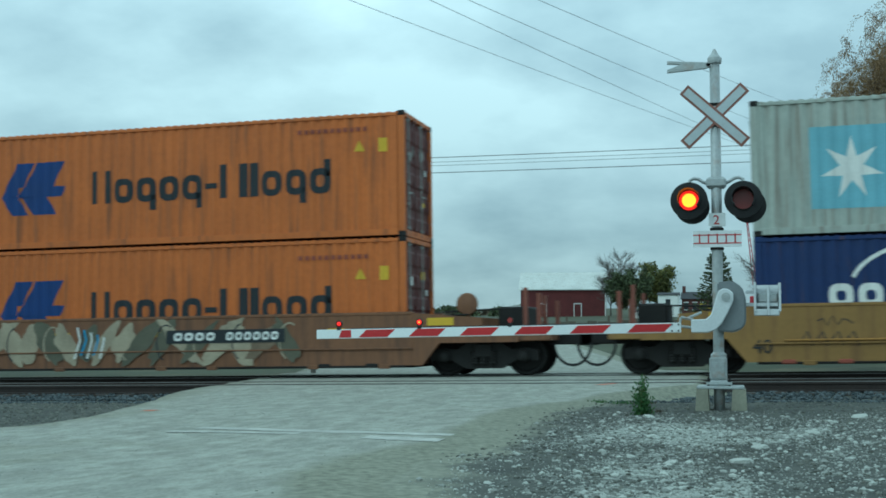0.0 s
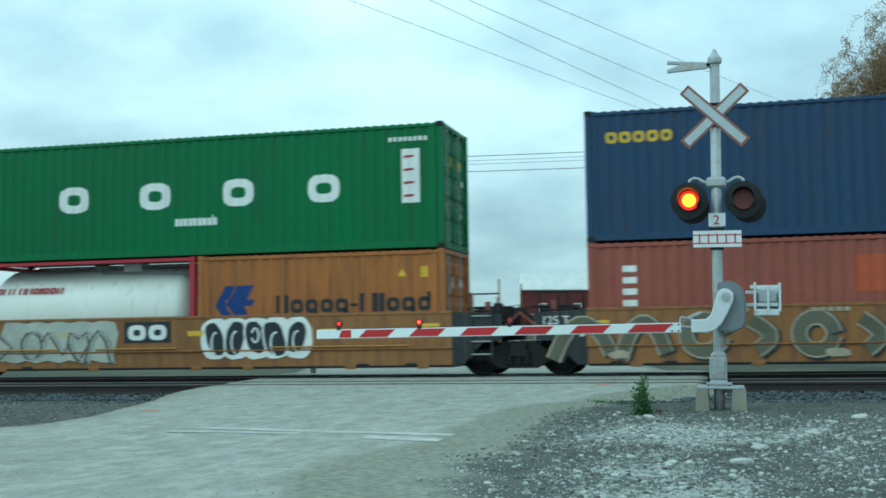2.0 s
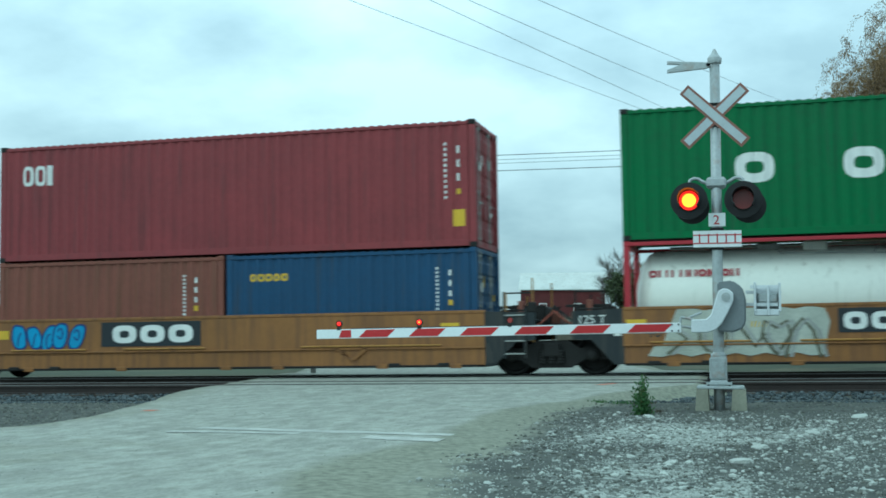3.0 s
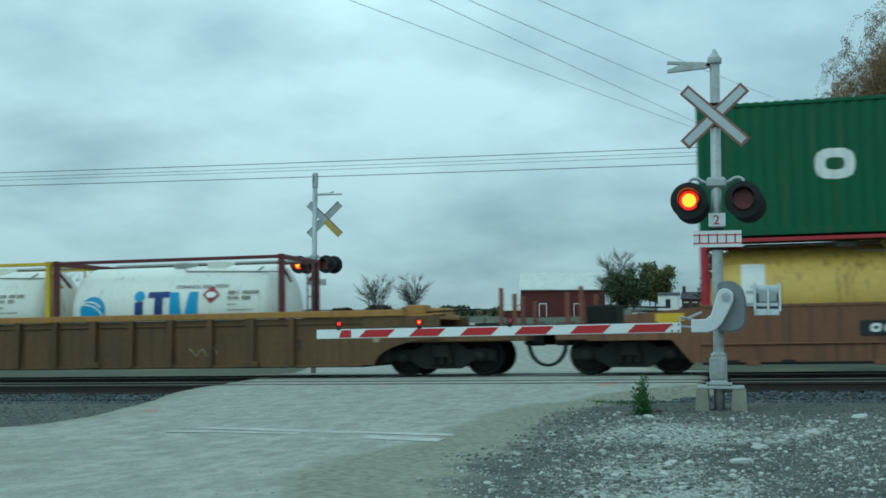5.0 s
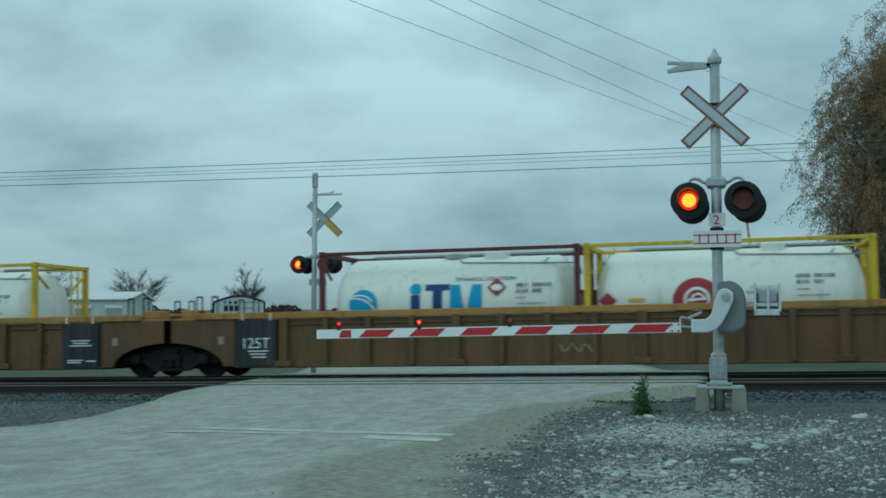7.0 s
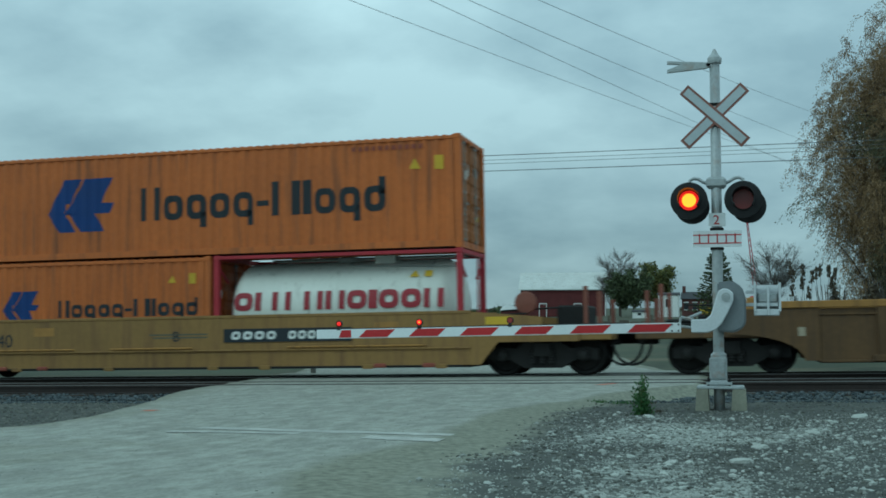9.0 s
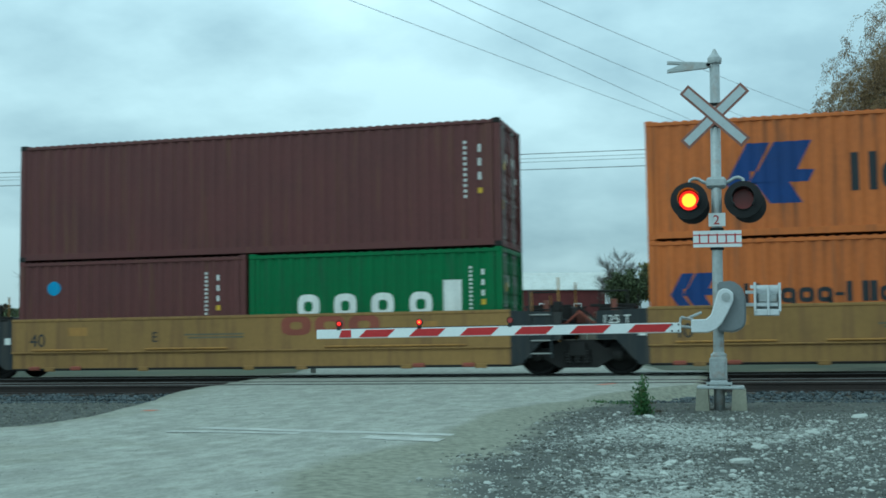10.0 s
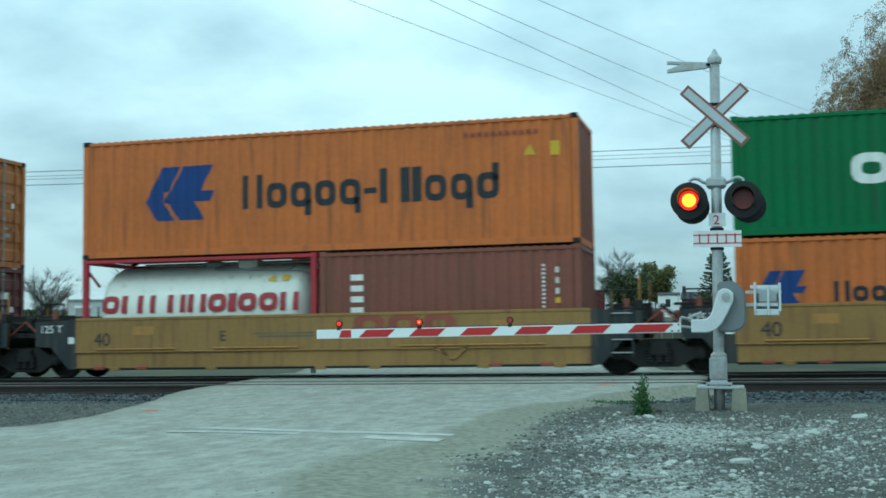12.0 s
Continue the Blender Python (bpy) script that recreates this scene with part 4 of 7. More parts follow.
def ribbed_wagon(x, label, end_l, end_r):
    """A fifty-three-foot well wagon with outside ribs; x is where its load begins."""
    car = tagged(new("ribbed_well_wagon"), label, "railway wagon", "well wagons of the train")
    a0, a1 = -1.98, 14.17
    m = M_BROWN_T
    for s in (-1, 1):
        y = s * 1.42
        part("side_plate", box(BM(), a0, a1, *sorted((y, y - s * .04)), .29, 1.36, .004), m, car)
        part("top_chord", box(BM(), a0 - 1.0, a1 + 1.0, *sorted((y + s * .09, y - s * .08)), 1.375, 1.52, .012), M_CHORD, car)
        part("chord_lip", box(BM(), a0, a1, *sorted((y + s * .04, y - s * .03)), 1.22, 1.25, .006), m, car)
        part("bottom_flange", box(BM(), a0, a1, *sorted((y + s * .05, y - s * .06)), .255, .30, .006), m, car)
        u, i = a0 + 1.22, 0
        while u < a1 - 1.0:
            w = .13 if i % 4 else .20
            bm = prism(BM(), [(u - w / 2, 1.37), (u + w / 2, 1.37), (u + w / 2 - .02, .30), (u - w / 2 + .02, .30)], "y", y + s * .105, y - s * .01)
            part("side_rib", bm, m, car)
            if i % 4 == 0:
                part("rib_foot", box(BM(), u - .2, u + .2, *sorted((y + s * .12, y)), .27, .40, .01), m, car)
            u, i = u + 1.02, i + 1
        for k, (p, q) in enumerate(((a0 + .08, a0 + 1.05), (a1 - 1.05, a1 - .08))):
            if (end_l, end_r)[k] != "joint":
                continue
            part("black_panel", box(BM(), p, q, *sorted((y + s * .082, y + s * .01)), .29, 1.36, .006), M_BLACK, car, "black painted panel")
            bm = BM()
            for j in (.12, .82):
                box(bm, p + j, p + j + .03, *sorted((y + s * .12, y + s * .08)), 1.34, 1.50)
            part("white_tie_down", bm, M_LWHITE, car)
    part("well_floor", box(BM(), a0, a1, -1.38, 1.38, .24, .30), M_DARK, car)
    for xx, s, kind in ((a0, -1, end_l), (a1, 1, end_r)):
        arch = [(xx + s * (1.82 - 1.52 * math.cos(math.pi * .5 * i / 8)), .29 + .56 * math.sin(math.pi * .5 * i / 8)) for i in range(9)]
        out = [(xx, .29)] + arch + [(xx + s * 1.82, 1.37), (xx, 1.37)]
        for sy in (-1, 1):
            part("end_panel", prism(BM(), out, "y", sy * 1.46, sy * 1.40), m, car)
            part("white_tag", box(BM(), *sorted((xx + s * .28, xx + s * .42)), *sorted((sy * 1.468, sy * 1.46)), .80, .98), M_LTAN, car)
        part("well_bulkhead", box(BM(), *sorted((xx, xx + s * .1)), -1.38, 1.38, .30, 1.40), m, car)
        part("end_deck", box(BM(), *sorted((xx, xx + s * 1.6)), -1.36, 1.36, 1.30, 1.42, .01), M_CHORD, car)
        bm = box(BM(), *sorted((xx + s * 1.0, xx + s * 1.45)), -1.30, -.80, 1.42, 1.62, .02)
        part("end_block", bm, M_CHORD, car)
        part("end_block", box(BM(), *sorted((xx + s * .9, xx + s * 1.5)), .2, 1.2, 1.42, 1.58, .02), M_CHORD, car)
        if kind == "joint":
            bm = BM()
            for k in (.55, .95):
                for yy in (-1.2, 1.2):
                    bm = BM()
                    tube(bm, (xx + s * k, yy, 1.42), (xx + s * k, yy, 1.92), .02, n=6)
                    tube(bm, (xx + s * (k + .14), yy, 1.42), (xx + s * (k + .14), yy, 1.92), .02, n=6)
                    tube(bm, (xx + s * k, yy, 1.92), (xx + s * (k + .14), yy, 1.92), .02, n=6)
                    part("hand_hoop", bm, M_DARK, car)
            part("joint_housing", box(BM(), *sorted((xx + s * 1.2, xx + s * 1.78)), -.7, .7, .75, 1.5, .05), M_DARK, car)
        else:
            coupler_end(car, xx + s * 2.2, s, m, False)
            bogie(car, xx + s * 1.78)
    if end_r == "joint":
        bogie(car, a1 + 1.64)
    if end_l == "joint":
        o = lettering("125T", .34, (a0 + .17, -1.506, .70), M_LWHITE, car)
        o["label"] = "white stencilled load limit"
    lettering("53", .30, (a1 - 1.75, -1.424, .66), M_LBLACK, car)
    bm = BM()
    for i, (zz, p, q) in enumerate(() if end_l != "joint" else ((.62, .25, .75), (.55, .3, .68), (.48, .35, .7))):
        box(bm, a0 + .1 + p, a0 + .1 + q, -1.507, -1.503, zz, zz + .025)
    for i, (zz, p, q) in enumerate(() if end_r != "joint" else ((.92, .2, .7), (.86, .25, .65), (.80, .15, .75), (.45, .1, .5), (.40, .1, .45), (.43, .6, .85))):
        box(bm, a1 - 1.0 + p, a1 - 1.0 + q, -1.507, -1.503, zz, zz + .025)
    part("small_marks", bm, M_LWHITE, car)["kind"] = "stuff"
    rolling(car, x)
    return car


ribbed_wagon(X_G, "brown ribbed well wagon carrying two tanks", "joint", "end")
ribbed_wagon(X_H, "brown ribbed well wagon carrying two tanks", "joint", "joint")
ribbed_wagon(X_I, "brown ribbed well wagon carrying two tanks", "end", "joint")

# ---------------------------------------------------------------- ground, road, line
M_GROUND = mat("grey_gravel_soil", (0.066, 0.068, 0.060), rough=0.95, var=0.5, scale=1.9, fine=40, bump=0.9, dirt=(0.115, 0.116, 0.10), dirty=0.45)
M_GRASS = mat("autumn_field_grass", (0.055, 0.062, 0.034), rough=0.95, var=0.45, scale=0.15, fine=6, bump=0.6, dirt=(0.14, 0.12, 0.07), dirty=0.4)
M_ROAD = mat("pale_worn_asphalt", (0.33, 0.33, 0.288), rough=0.92, var=0.3, scale=4.5, fine=44, bump=0.9, dirt=(0.21, 0.21, 0.172), dirty=0.45, spec=0.2, grain=(1, .5, 1))
SOIL = (0.225, 0.225, 0.175)


def soiled(m, scale):
    """Lays brown soil over a surface where its own spread of soil says so, with a ragged rim."""
    nt = m.node_tree
    N, Lk = nt.nodes.new, nt.links.new
    at, tc = N("ShaderNodeAttribute"), N("ShaderNodeTexCoord")
    at.attribute_name = "soil"
    n1, n2 = N("ShaderNodeTexNoise"), N("ShaderNodeTexNoise")
    n1.inputs["Scale"].default_value, n1.inputs["Detail"].default_value, n1.inputs["Roughness"].default_value = scale, 8, .65
    n2.inputs["Scale"].default_value, n2.inputs["Detail"].default_value = 14, 6
    Lk(tc.outputs["Object"], n1.inputs[0]); Lk(tc.outputs["Object"], n2.inputs[0])
    mad = N("ShaderNodeMath"); mad.operation = "MULTIPLY_ADD"; mad.inputs[1].default_value = 1.5
    Lk(n1.outputs[0], mad.inputs[0]); Lk(at.outputs["Fac"], mad.inputs[2])
    mr = N("ShaderNodeMapRange"); mr.interpolation_type = "SMOOTHSTEP"
    mr.inputs["From Min"].default_value, mr.inputs["From Max"].default_value = .92, 1.55
    Lk(mad.outputs[0], mr.inputs[0])
    tone = N("ShaderNodeValToRGB")
    tone.color_ramp.elements[0].position, tone.color_ramp.elements[0].color = .3, (*[c * .72 for c in SOIL], 1)
    tone.color_ramp.elements[1].position, tone.color_ramp.elements[1].color = .7, (*[c * 1.35 for c in SOIL], 1)
    Lk(n2.outputs[0], tone.inputs[0])
    bs = nt.nodes["Principled BSDF"]
    mx = N("ShaderNodeMix"); mx.data_type = "RGBA"
    Lk(mr.outputs[0], mx.inputs[0]); Lk(bs.inputs["Base Color"].links[0].from_socket, mx.inputs[6]); Lk(tone.outputs[0], mx.inputs[7])
    Lk(mx.outputs[2], bs.inputs["Base Color"])


def chalky(m):
    """Crushed limestone fines lying in drifts: pale specks, thick where the drift is."""
    nt = m.node_tree
    N, Lk = nt.nodes.new, nt.links.new
    at, tc, n1 = N("ShaderNodeAttribute"), N("ShaderNodeTexCoord"), N("ShaderNodeTexNoise")
    at.attribute_name = "fines"
    n1.inputs["Scale"].default_value, n1.inputs["Detail"].default_value, n1.inputs["Roughness"].default_value = 9, 9, .72
    Lk(tc.outputs["Object"], n1.inputs[0])
    mad = N("ShaderNodeMath"); mad.operation = "MULTIPLY_ADD"; mad.inputs[1].default_value = .42
    Lk(at.outputs["Fac"], mad.inputs[0]); Lk(n1.outputs[0], mad.inputs[2])
    mr = N("ShaderNodeMapRange")
    mr.inputs["From Min"].default_value, mr.inputs["From Max"].default_value = .69, .79
    Lk(mad.outputs[0], mr.inputs[0])
    bs = nt.nodes["Principled BSDF"]
    mx = N("ShaderNodeMix"); mx.data_type = "RGBA"; mx.inputs[7].default_value = (.36, .37, .335, 1)
    Lk(mr.outputs[0], mx.inputs[0]); Lk(bs.inputs["Base Color"].links[0].from_socket, mx.inputs[6])
    Lk(mx.outputs[2], bs.inputs["Base Color"])


soiled(M_ROAD, 1.1)
soiled(M_GROUND, 1.4)
chalky(M_GROUND)
M_LINE = mat("worn_white_road_paint", (0.47, 0.47, 0.43), rough=0.85, var=0.25, scale=3, fine=30, bump=0.3, dirt=(0.33, 0.325, 0.29), dirty=0.75)
M_BALLAST = mat("dark_grey_ballast", (0.12, 0.125, 0.125), rough=0.9, var=0.5, scale=14, fine=60, bump=1.0)
M_RAIL = mat("rusty_rail_steel", (0.030, 0.022, 0.019), rough=0.75, var=0.35, scale=5, bump=0.3)
M_RAILTOP = mat("polished_rail_head", (0.26, 0.25, 0.24), rough=0.42, metal=0.8, var=0.2)
M_TIE = mat("weathered_timber_sleeper", (0.048, 0.038, 0.03), rough=0.9, var=0.4, scale=4, bump=0.6)
M_ORANGE_SPRAY = mat("orange_survey_spray", (0.65, 0.16, 0.09), rough=0.8, var=0.2)


def ground_z(x, y):
    g = max(-60, min(60, x)) * TG
    if y < 17:
        h = -0.10
    elif y < 19.5:
        h = -0.10 - 0.12 * (y - 17) / 2.5
    elif y < 30:
        h = -0.22
    else:
        h = -0.22 + min(y - 30, 3) * 0.05 + max(0, y - 33) * 0.0262
    return g + h + 0.012 * noise.noise((x * .7, y * .7, 0))


def lerp_table(tab, y):
    for (a, u), (b, v) in zip(tab, tab[1:]):
        if a <= y <= b:
            return u + (v - u) * (y - a) / (b - a)
    return tab[0][1] if y < tab[0][0] else tab[-1][1]


ROAD_L = [(-30, -60), (9.0, -60), (9.6, -40), (10.3, -16), (11.0, -8.6), (12.0, -7.95), (13.5, -8.1), (16.2, -8.9), (18.9, -9.8), (21, -10.2), (26.5, -11.3), (30, -12.2), (34, -13.2), (60, -20), (140, -42)]
ROAD_R = [(-30, -1.2), (3, -2.0), (5, -2.25), (6.5, -2.35), (7.6, -2.9), (8.6, -3.0), (9.6, -2.85), (10.4, -2.66), (12, -2.85), (15, -3.02), (16.7, -2.60), (18.5, -2.25), (20.1, -1.55), (21.2, -0.95), (29.5, -1.1), (31, -2.2), (34, -3.2), (60, -9.5), (140, -30)]


def smooth(a, b, v):
    t = max(0.0, min(1.0, (v - a) / (b - a)))
    return t * t * (3 - 2 * t)


def soil_on_road(x, y):
    """How far soil has spread over the asphalt: full past its edge, thin in the worn bay."""
    wide = .55 if y < 10 else .4 if y < 17 else .2
    k = smooth(-wide, .15, x - lerp_table(ROAD_R, y))
    bay = .42 * smooth(-3.9, -6.2, x) * smooth(11.6, 9.5, y)
    return max(k, bay, .5 * smooth(1.2, .0, x - lerp_table(ROAD_L, y)))


def soil_beside(x, y):
    """The strip of bare soil between the asphalt and the stones."""
    wide = .8 if y < 10 else .55
    d = x - lerp_table(ROAD_R, y)
    return smooth(wide + .7, wide - .5, d) if y < 18.5 and d > -3 else .0


def drift(x, y):
    """How thick the limestone fines lie."""
    d = noise.noise((x * .9, y * .55, 1.5)) + .6 * noise.noise((x * 2.6, y * 1.6, 8.0))
    c = math.exp(-((x + .75 - .10 * (y - 9)) / 1.3) ** 2 - ((y - 10.2) / 3.2) ** 2)
    edge = smooth(.4, 1.1, x - lerp_table(ROAD_R, y)) * smooth(15.4, 13.0, y)
    return edge * max(0.0, min(1.0, .10 + c * (.66 + .8 * d) + .4 * max(d - .12, 0)))


def set_soil(me, fn, nm="soil"):
    a = me.attributes.new(nm, "FLOAT", "POINT")
    a.data.foreach_set("value", [fn(v.co.x, v.co.y) for v in me.vertices])


def make_ground():
    bm = BM()
    xs = [-1500, -600, -300, -150, -80, -50] + [-40 + i for i in range(36)] + [-4 + .125 * i for i in range(80)] + [6 + i for i in range(10)] + [20, 28, 40, 60, 100, 200, 400, 1200]
    ys = [-200, -60, -20] + [0, 1, 2, 3] + [4 + .15 * i for i in range(100)] + [i for i in range(19, 36)] + [38, 42, 46, 52, 60, 80, 120, 200, 400, 600]
    grid = [[bm.verts.new((x, y, ground_z(x, y))) for x in xs] for y in ys]
    far = [bm.verts.new((x * 3, 4500, ground_z(x, 600) + 6)) for x in xs]
    grid.append(far)
    for j, (a, b) in enumerate(zip(grid, grid[1:])):
        for i in range(len(xs) - 1):
            f = bm.faces.new((a[i], a[i + 1], b[i + 1], b[i]))
            f.material_index = 1 if j < len(ys) and ys[j] >= 30 else 0
    ob = tagged(part("ground", bm, M_GROUND), "grey gravelly soil with autumn grass behind the line", "ground", kind="structure")
    ob.data.materials.append(M_GRASS)
    ob.data.shade_smooth()
    set_soil(ob.data, soil_beside)
    set_soil(ob.data, drift, "fines")


make_ground()


def road_h(x, y):
    g = max(-60, min(60, x)) * TG
    if y < 17:
        return g - 0.065
    if y < 20.6:
        return g - 0.065 + 0.06 * (y - 17) / 3.6
    if y < 29.4:
        return g - 0.005
    if y < 33:
        return g - 0.005 - 0.02 * (y - 29.4)
    return ground_z(x, y) + 0.04


def make_road():
    bm = BM()
    ys = [-30, -10, 0, 3] + [4 + .25 * i for i in range(0, 110)] + [32, 34, 37, 40, 48, 60, 80, 110, 140]
    rows = []
    for y in ys:
        l = lerp_table(ROAD_L, y) + 0.10 * noise.noise((y * 1.3, 3, 0))
        r = lerp_table(ROAD_R, y) + 0.14 * noise.noise((y * 2.1, 9, 0)) + 0.05 * noise.noise((y * 7.1, 5, 0))
        n = 24
        top = []
        for i in range(n + 1):
            x = r + (l - r) * (1 - i / n) ** 2.4
            top.append(bm.verts.new((x, y, road_h(x, y) + .006 * noise.noise((x * 1.1, y * 1.1, 4)))))
        skirt = []
        for d, f in ((.12, .15), (.28, .45), (.45, .8), (.7, 1.15)):
            x = r + d
            skirt.append(bm.verts.new((x, y, road_h(x, y) * (1 - f) + (ground_z(x, y) - .004) * f)))
        rows.append([bm.verts.new((l - .04, y, road_h(l, y) - .16))] + top + skirt)
    for a, b in zip(rows, rows[1:]):
        for i in range(len(a) - 1):
            bm.faces.new((a[i], a[i + 1], b[i + 1], b[i]))
    ob = tagged(part("road", bm, M_ROAD), "pale grey worn asphalt road over the level crossing", "road", kind="structure")
    ob.data.shade_smooth()
    set_soil(ob.data, soil_on_road)
    return ob


make_road()


def road_paint(name, pts, material, label):
    bm = BM()
    n = len(pts) // 2
    a = [bm.verts.new((x, y, road_h(x, y) + .004)) for x, y in pts[:n]]
    b = [bm.verts.new((x, y, road_h(x, y) + .004)) for x, y in pts[n:][::-1]]
    for k in range(n - 1):
        bm.faces.new((a[k], a[k + 1], b[k + 1], b[k]))
    bmesh.ops.recalc_face_normals(bm, faces=bm.faces[:])
    if bm.faces[:][0].normal.z < 0:
        bmesh.ops.reverse_faces(bm, faces=bm.faces[:])
    return tagged(part(name, bm, material), label, "road marking", kind="structure")


def ragged_bar(x0, x1, y0, w, seed, slope=0.0):
    rng = random.Random(seed)
    n = 26
    up = [(x0 + (x1 - x0) * i / n, y0 + slope * i / n + w / 2 + rng.uniform(-.035, .02)) for i in range(n + 1)]
    dn = [(x0 + (x1 - x0) * i / n, y0 + slope * i / n - w / 2 + rng.uniform(-.02, .035)) for i in range(n + 1)]
    return up + dn[::-1]


road_paint("stop_line_1", ragged_bar(-5.75, -2.76, 11.75, .26, 1, -.75), M_LINE, "worn white stop line edge on the road")
road_paint("stop_line_2", ragged_bar(-5.85, -4.35, 11.25, .20, 2, -.15), M_LINE, "worn white stop line edge on the road")
road_paint("stop_line_3", ragged_bar(-3.55, -2.72, 10.72, .34, 3, -.30), M_LINE, "worn white stop line edge on the road")
road_paint("survey_mark_1", [(-8.02, 14.6), (-7.84, 14.62), (-7.83, 14.8), (-8.0, 14.78)], M_ORANGE_SPRAY, "orange survey spray on the road")
road_paint("survey_mark_2", [(-2.72, 21.1), (-2.55, 21.1), (-2.35, 21.7), (-2.47, 21.7)], M_ORANGE_SPRAY, "orange survey spray on the road")


def make_track(name, dy):
    tr = tagged(new(name), "railway track of rusty rails on timber sleepers", "railway track", kind="structure")
    tr.matrix_basis = on_line(0, dy, 0)
    for s in (-1, 1):
        y = s * .7175
        pr = [(y - .07, -.17), (y + .07, -.17), (y + .07, -.155), (y + .012, -.135), (y + .012, -.05), (y + .036, -.04), (y + .036, -.004), (y - .036, -.004), (y - .036, -.04), (y - .012, -.05), (y - .012, -.135), (y - .07, -.155)]
        part("rail", prism(BM(), pr, "x", -260, 160), M_RAIL, tr)
        part("rail_head", box(BM(), -260, 160, y - .034, y + .034, -.004, .008), M_RAILTOP, tr, "bright worn running surface")
    me = bpy.data.meshes.new("sleeper")
    bm = box(BM(), -.115, .115, -1.3, 1.3, -.33, -.17, .01)
    bm.to_mesh(me); bm.free(); me.materials.append(M_TIE)
    rng = random.Random(int(dy * 10) + 7)
    for i in range(150):
        x = -52 + i * .53
        if -10.2 < x < -.9:
            continue
        o = new("sleeper", me)
        o.parent = tr
        o.matrix_basis = pose(x + rng.uniform(-.03, .03), rng.uniform(-.06, .06), rng.uniform(-.01, .006), 0, 0, rng.uniform(-1.5, 1.5))
    return tr


make_track("track_near", -4.27)
make_track("track_far", 0.0)


def crossing_strips():
    """Flange gaps beside the rails where the road crosses the line, their darkness laid on as black strips."""
    for k, dy in enumerate((-4.27, 0.0)):
        for s in (-1, 1):
            for d in (-.075, .075):
                y = TRACK_Y + dy + s * .7175 + d
                # no gap is cut: a thin black strip gives its darkness
                bm = box(BM(), -11.0 if k else -10.4, -1.0, y - .03, y + .03, -.012, .004)
                ob = part("flange_strip", bm, M_HOSE_GAP)
                ob.matrix_basis = pose(0, 0, 0, 0, -GRADE, 0)
                tagged(ob, "black strip standing in for the dark flange gap beside the rail", "crossing strip", kind="structure")


crossing_strips()

STONE_V = None


def stones(name, spots, material, label, flat=0.6, seed=1):
    """Many broken stones in one mesh: spots are (x, y, z, size)."""
    global STONE_V
    if STONE_V is None:
        b = BM()
        bmesh.ops.create_icosphere(b, subdivisions=1, radius=1.0)
        b.verts.ensure_lookup_table()
        STONE_V = (np.array([v.co[:] for v in b.verts]), np.array([[v.index for v in f.verts] for f in b.faces]))
        b.free()
    V, F = STONE_V
    rs = np.random.RandomState(seed)
    nv = len(V)
    allv, allf = [], []
    for i, (x, y, z, s) in enumerate(spots):
        k = V * (1 + rs.uniform(-.28, .28, (nv, 1)))
        a = rs.uniform(0, 6.28)
        k = k * [1.0, rs.uniform(.55, 1), rs.uniform(flat * .6, flat)]
        c, q = math.cos(a), math.sin(a)
        k = np.c_[k[:, 0] * c - k[:, 1] * q, k[:, 0] * q + k[:, 1] * c, k[:, 2]]
        allv.append(k * s + [x, y, z + s * .18])
        allf.append(F + i * nv)
    me = bpy.data.meshes.new(name)
    me.from_pydata(np.concatenate(allv).tolist(), [], np.concatenate(allf).tolist())
    me.materials.append(material)
    return tagged(new(name, me), label, "stones", kind="stuff")


def stone_mat(name, lo, hi, rough=0.9):
    m = mat(name, lo, rough=rough, var=0.1, scale=8, fine=50, bump=0.5)
    nt = m.node_tree
    geo, rp, mx = nt.nodes.new("ShaderNodeNewGeometry"), nt.nodes.new("ShaderNodeValToRGB"), nt.nodes.new("ShaderNodeMix")
    rp.color_ramp.elements[0].color, rp.color_ramp.elements[1].color = (*lo, 1), (*hi, 1)
    nt.links.new(geo.outputs["Random Per Island"], rp.inputs[0])
    mx.data_type = "RGBA"; mx.inputs[0].default_value = 0.75
    src = nt.nodes["Principled BSDF"].inputs["Base Color"].links[0].from_socket
    nt.links.new(src, mx.inputs[6]); nt.links.new(rp.outputs[0], mx.inputs[7])
    nt.links.new(mx.outputs[2], nt.nodes["Principled BSDF"].inputs["Base Color"])
    return m


M_STONE_B = stone_mat("mixed_grey_ballast_stone", (0.022, 0.03, 0.034), (0.15, 0.168, 0.178))
M_STONE_W = stone_mat("pale_limestone_rubble", (0.20, 0.205, 0.185), (0.62, 0.63, 0.58))
M_STONE_G = stone_mat("grey_roadside_gravel", (0.075, 0.076, 0.066), (0.22, 0.22, 0.19))


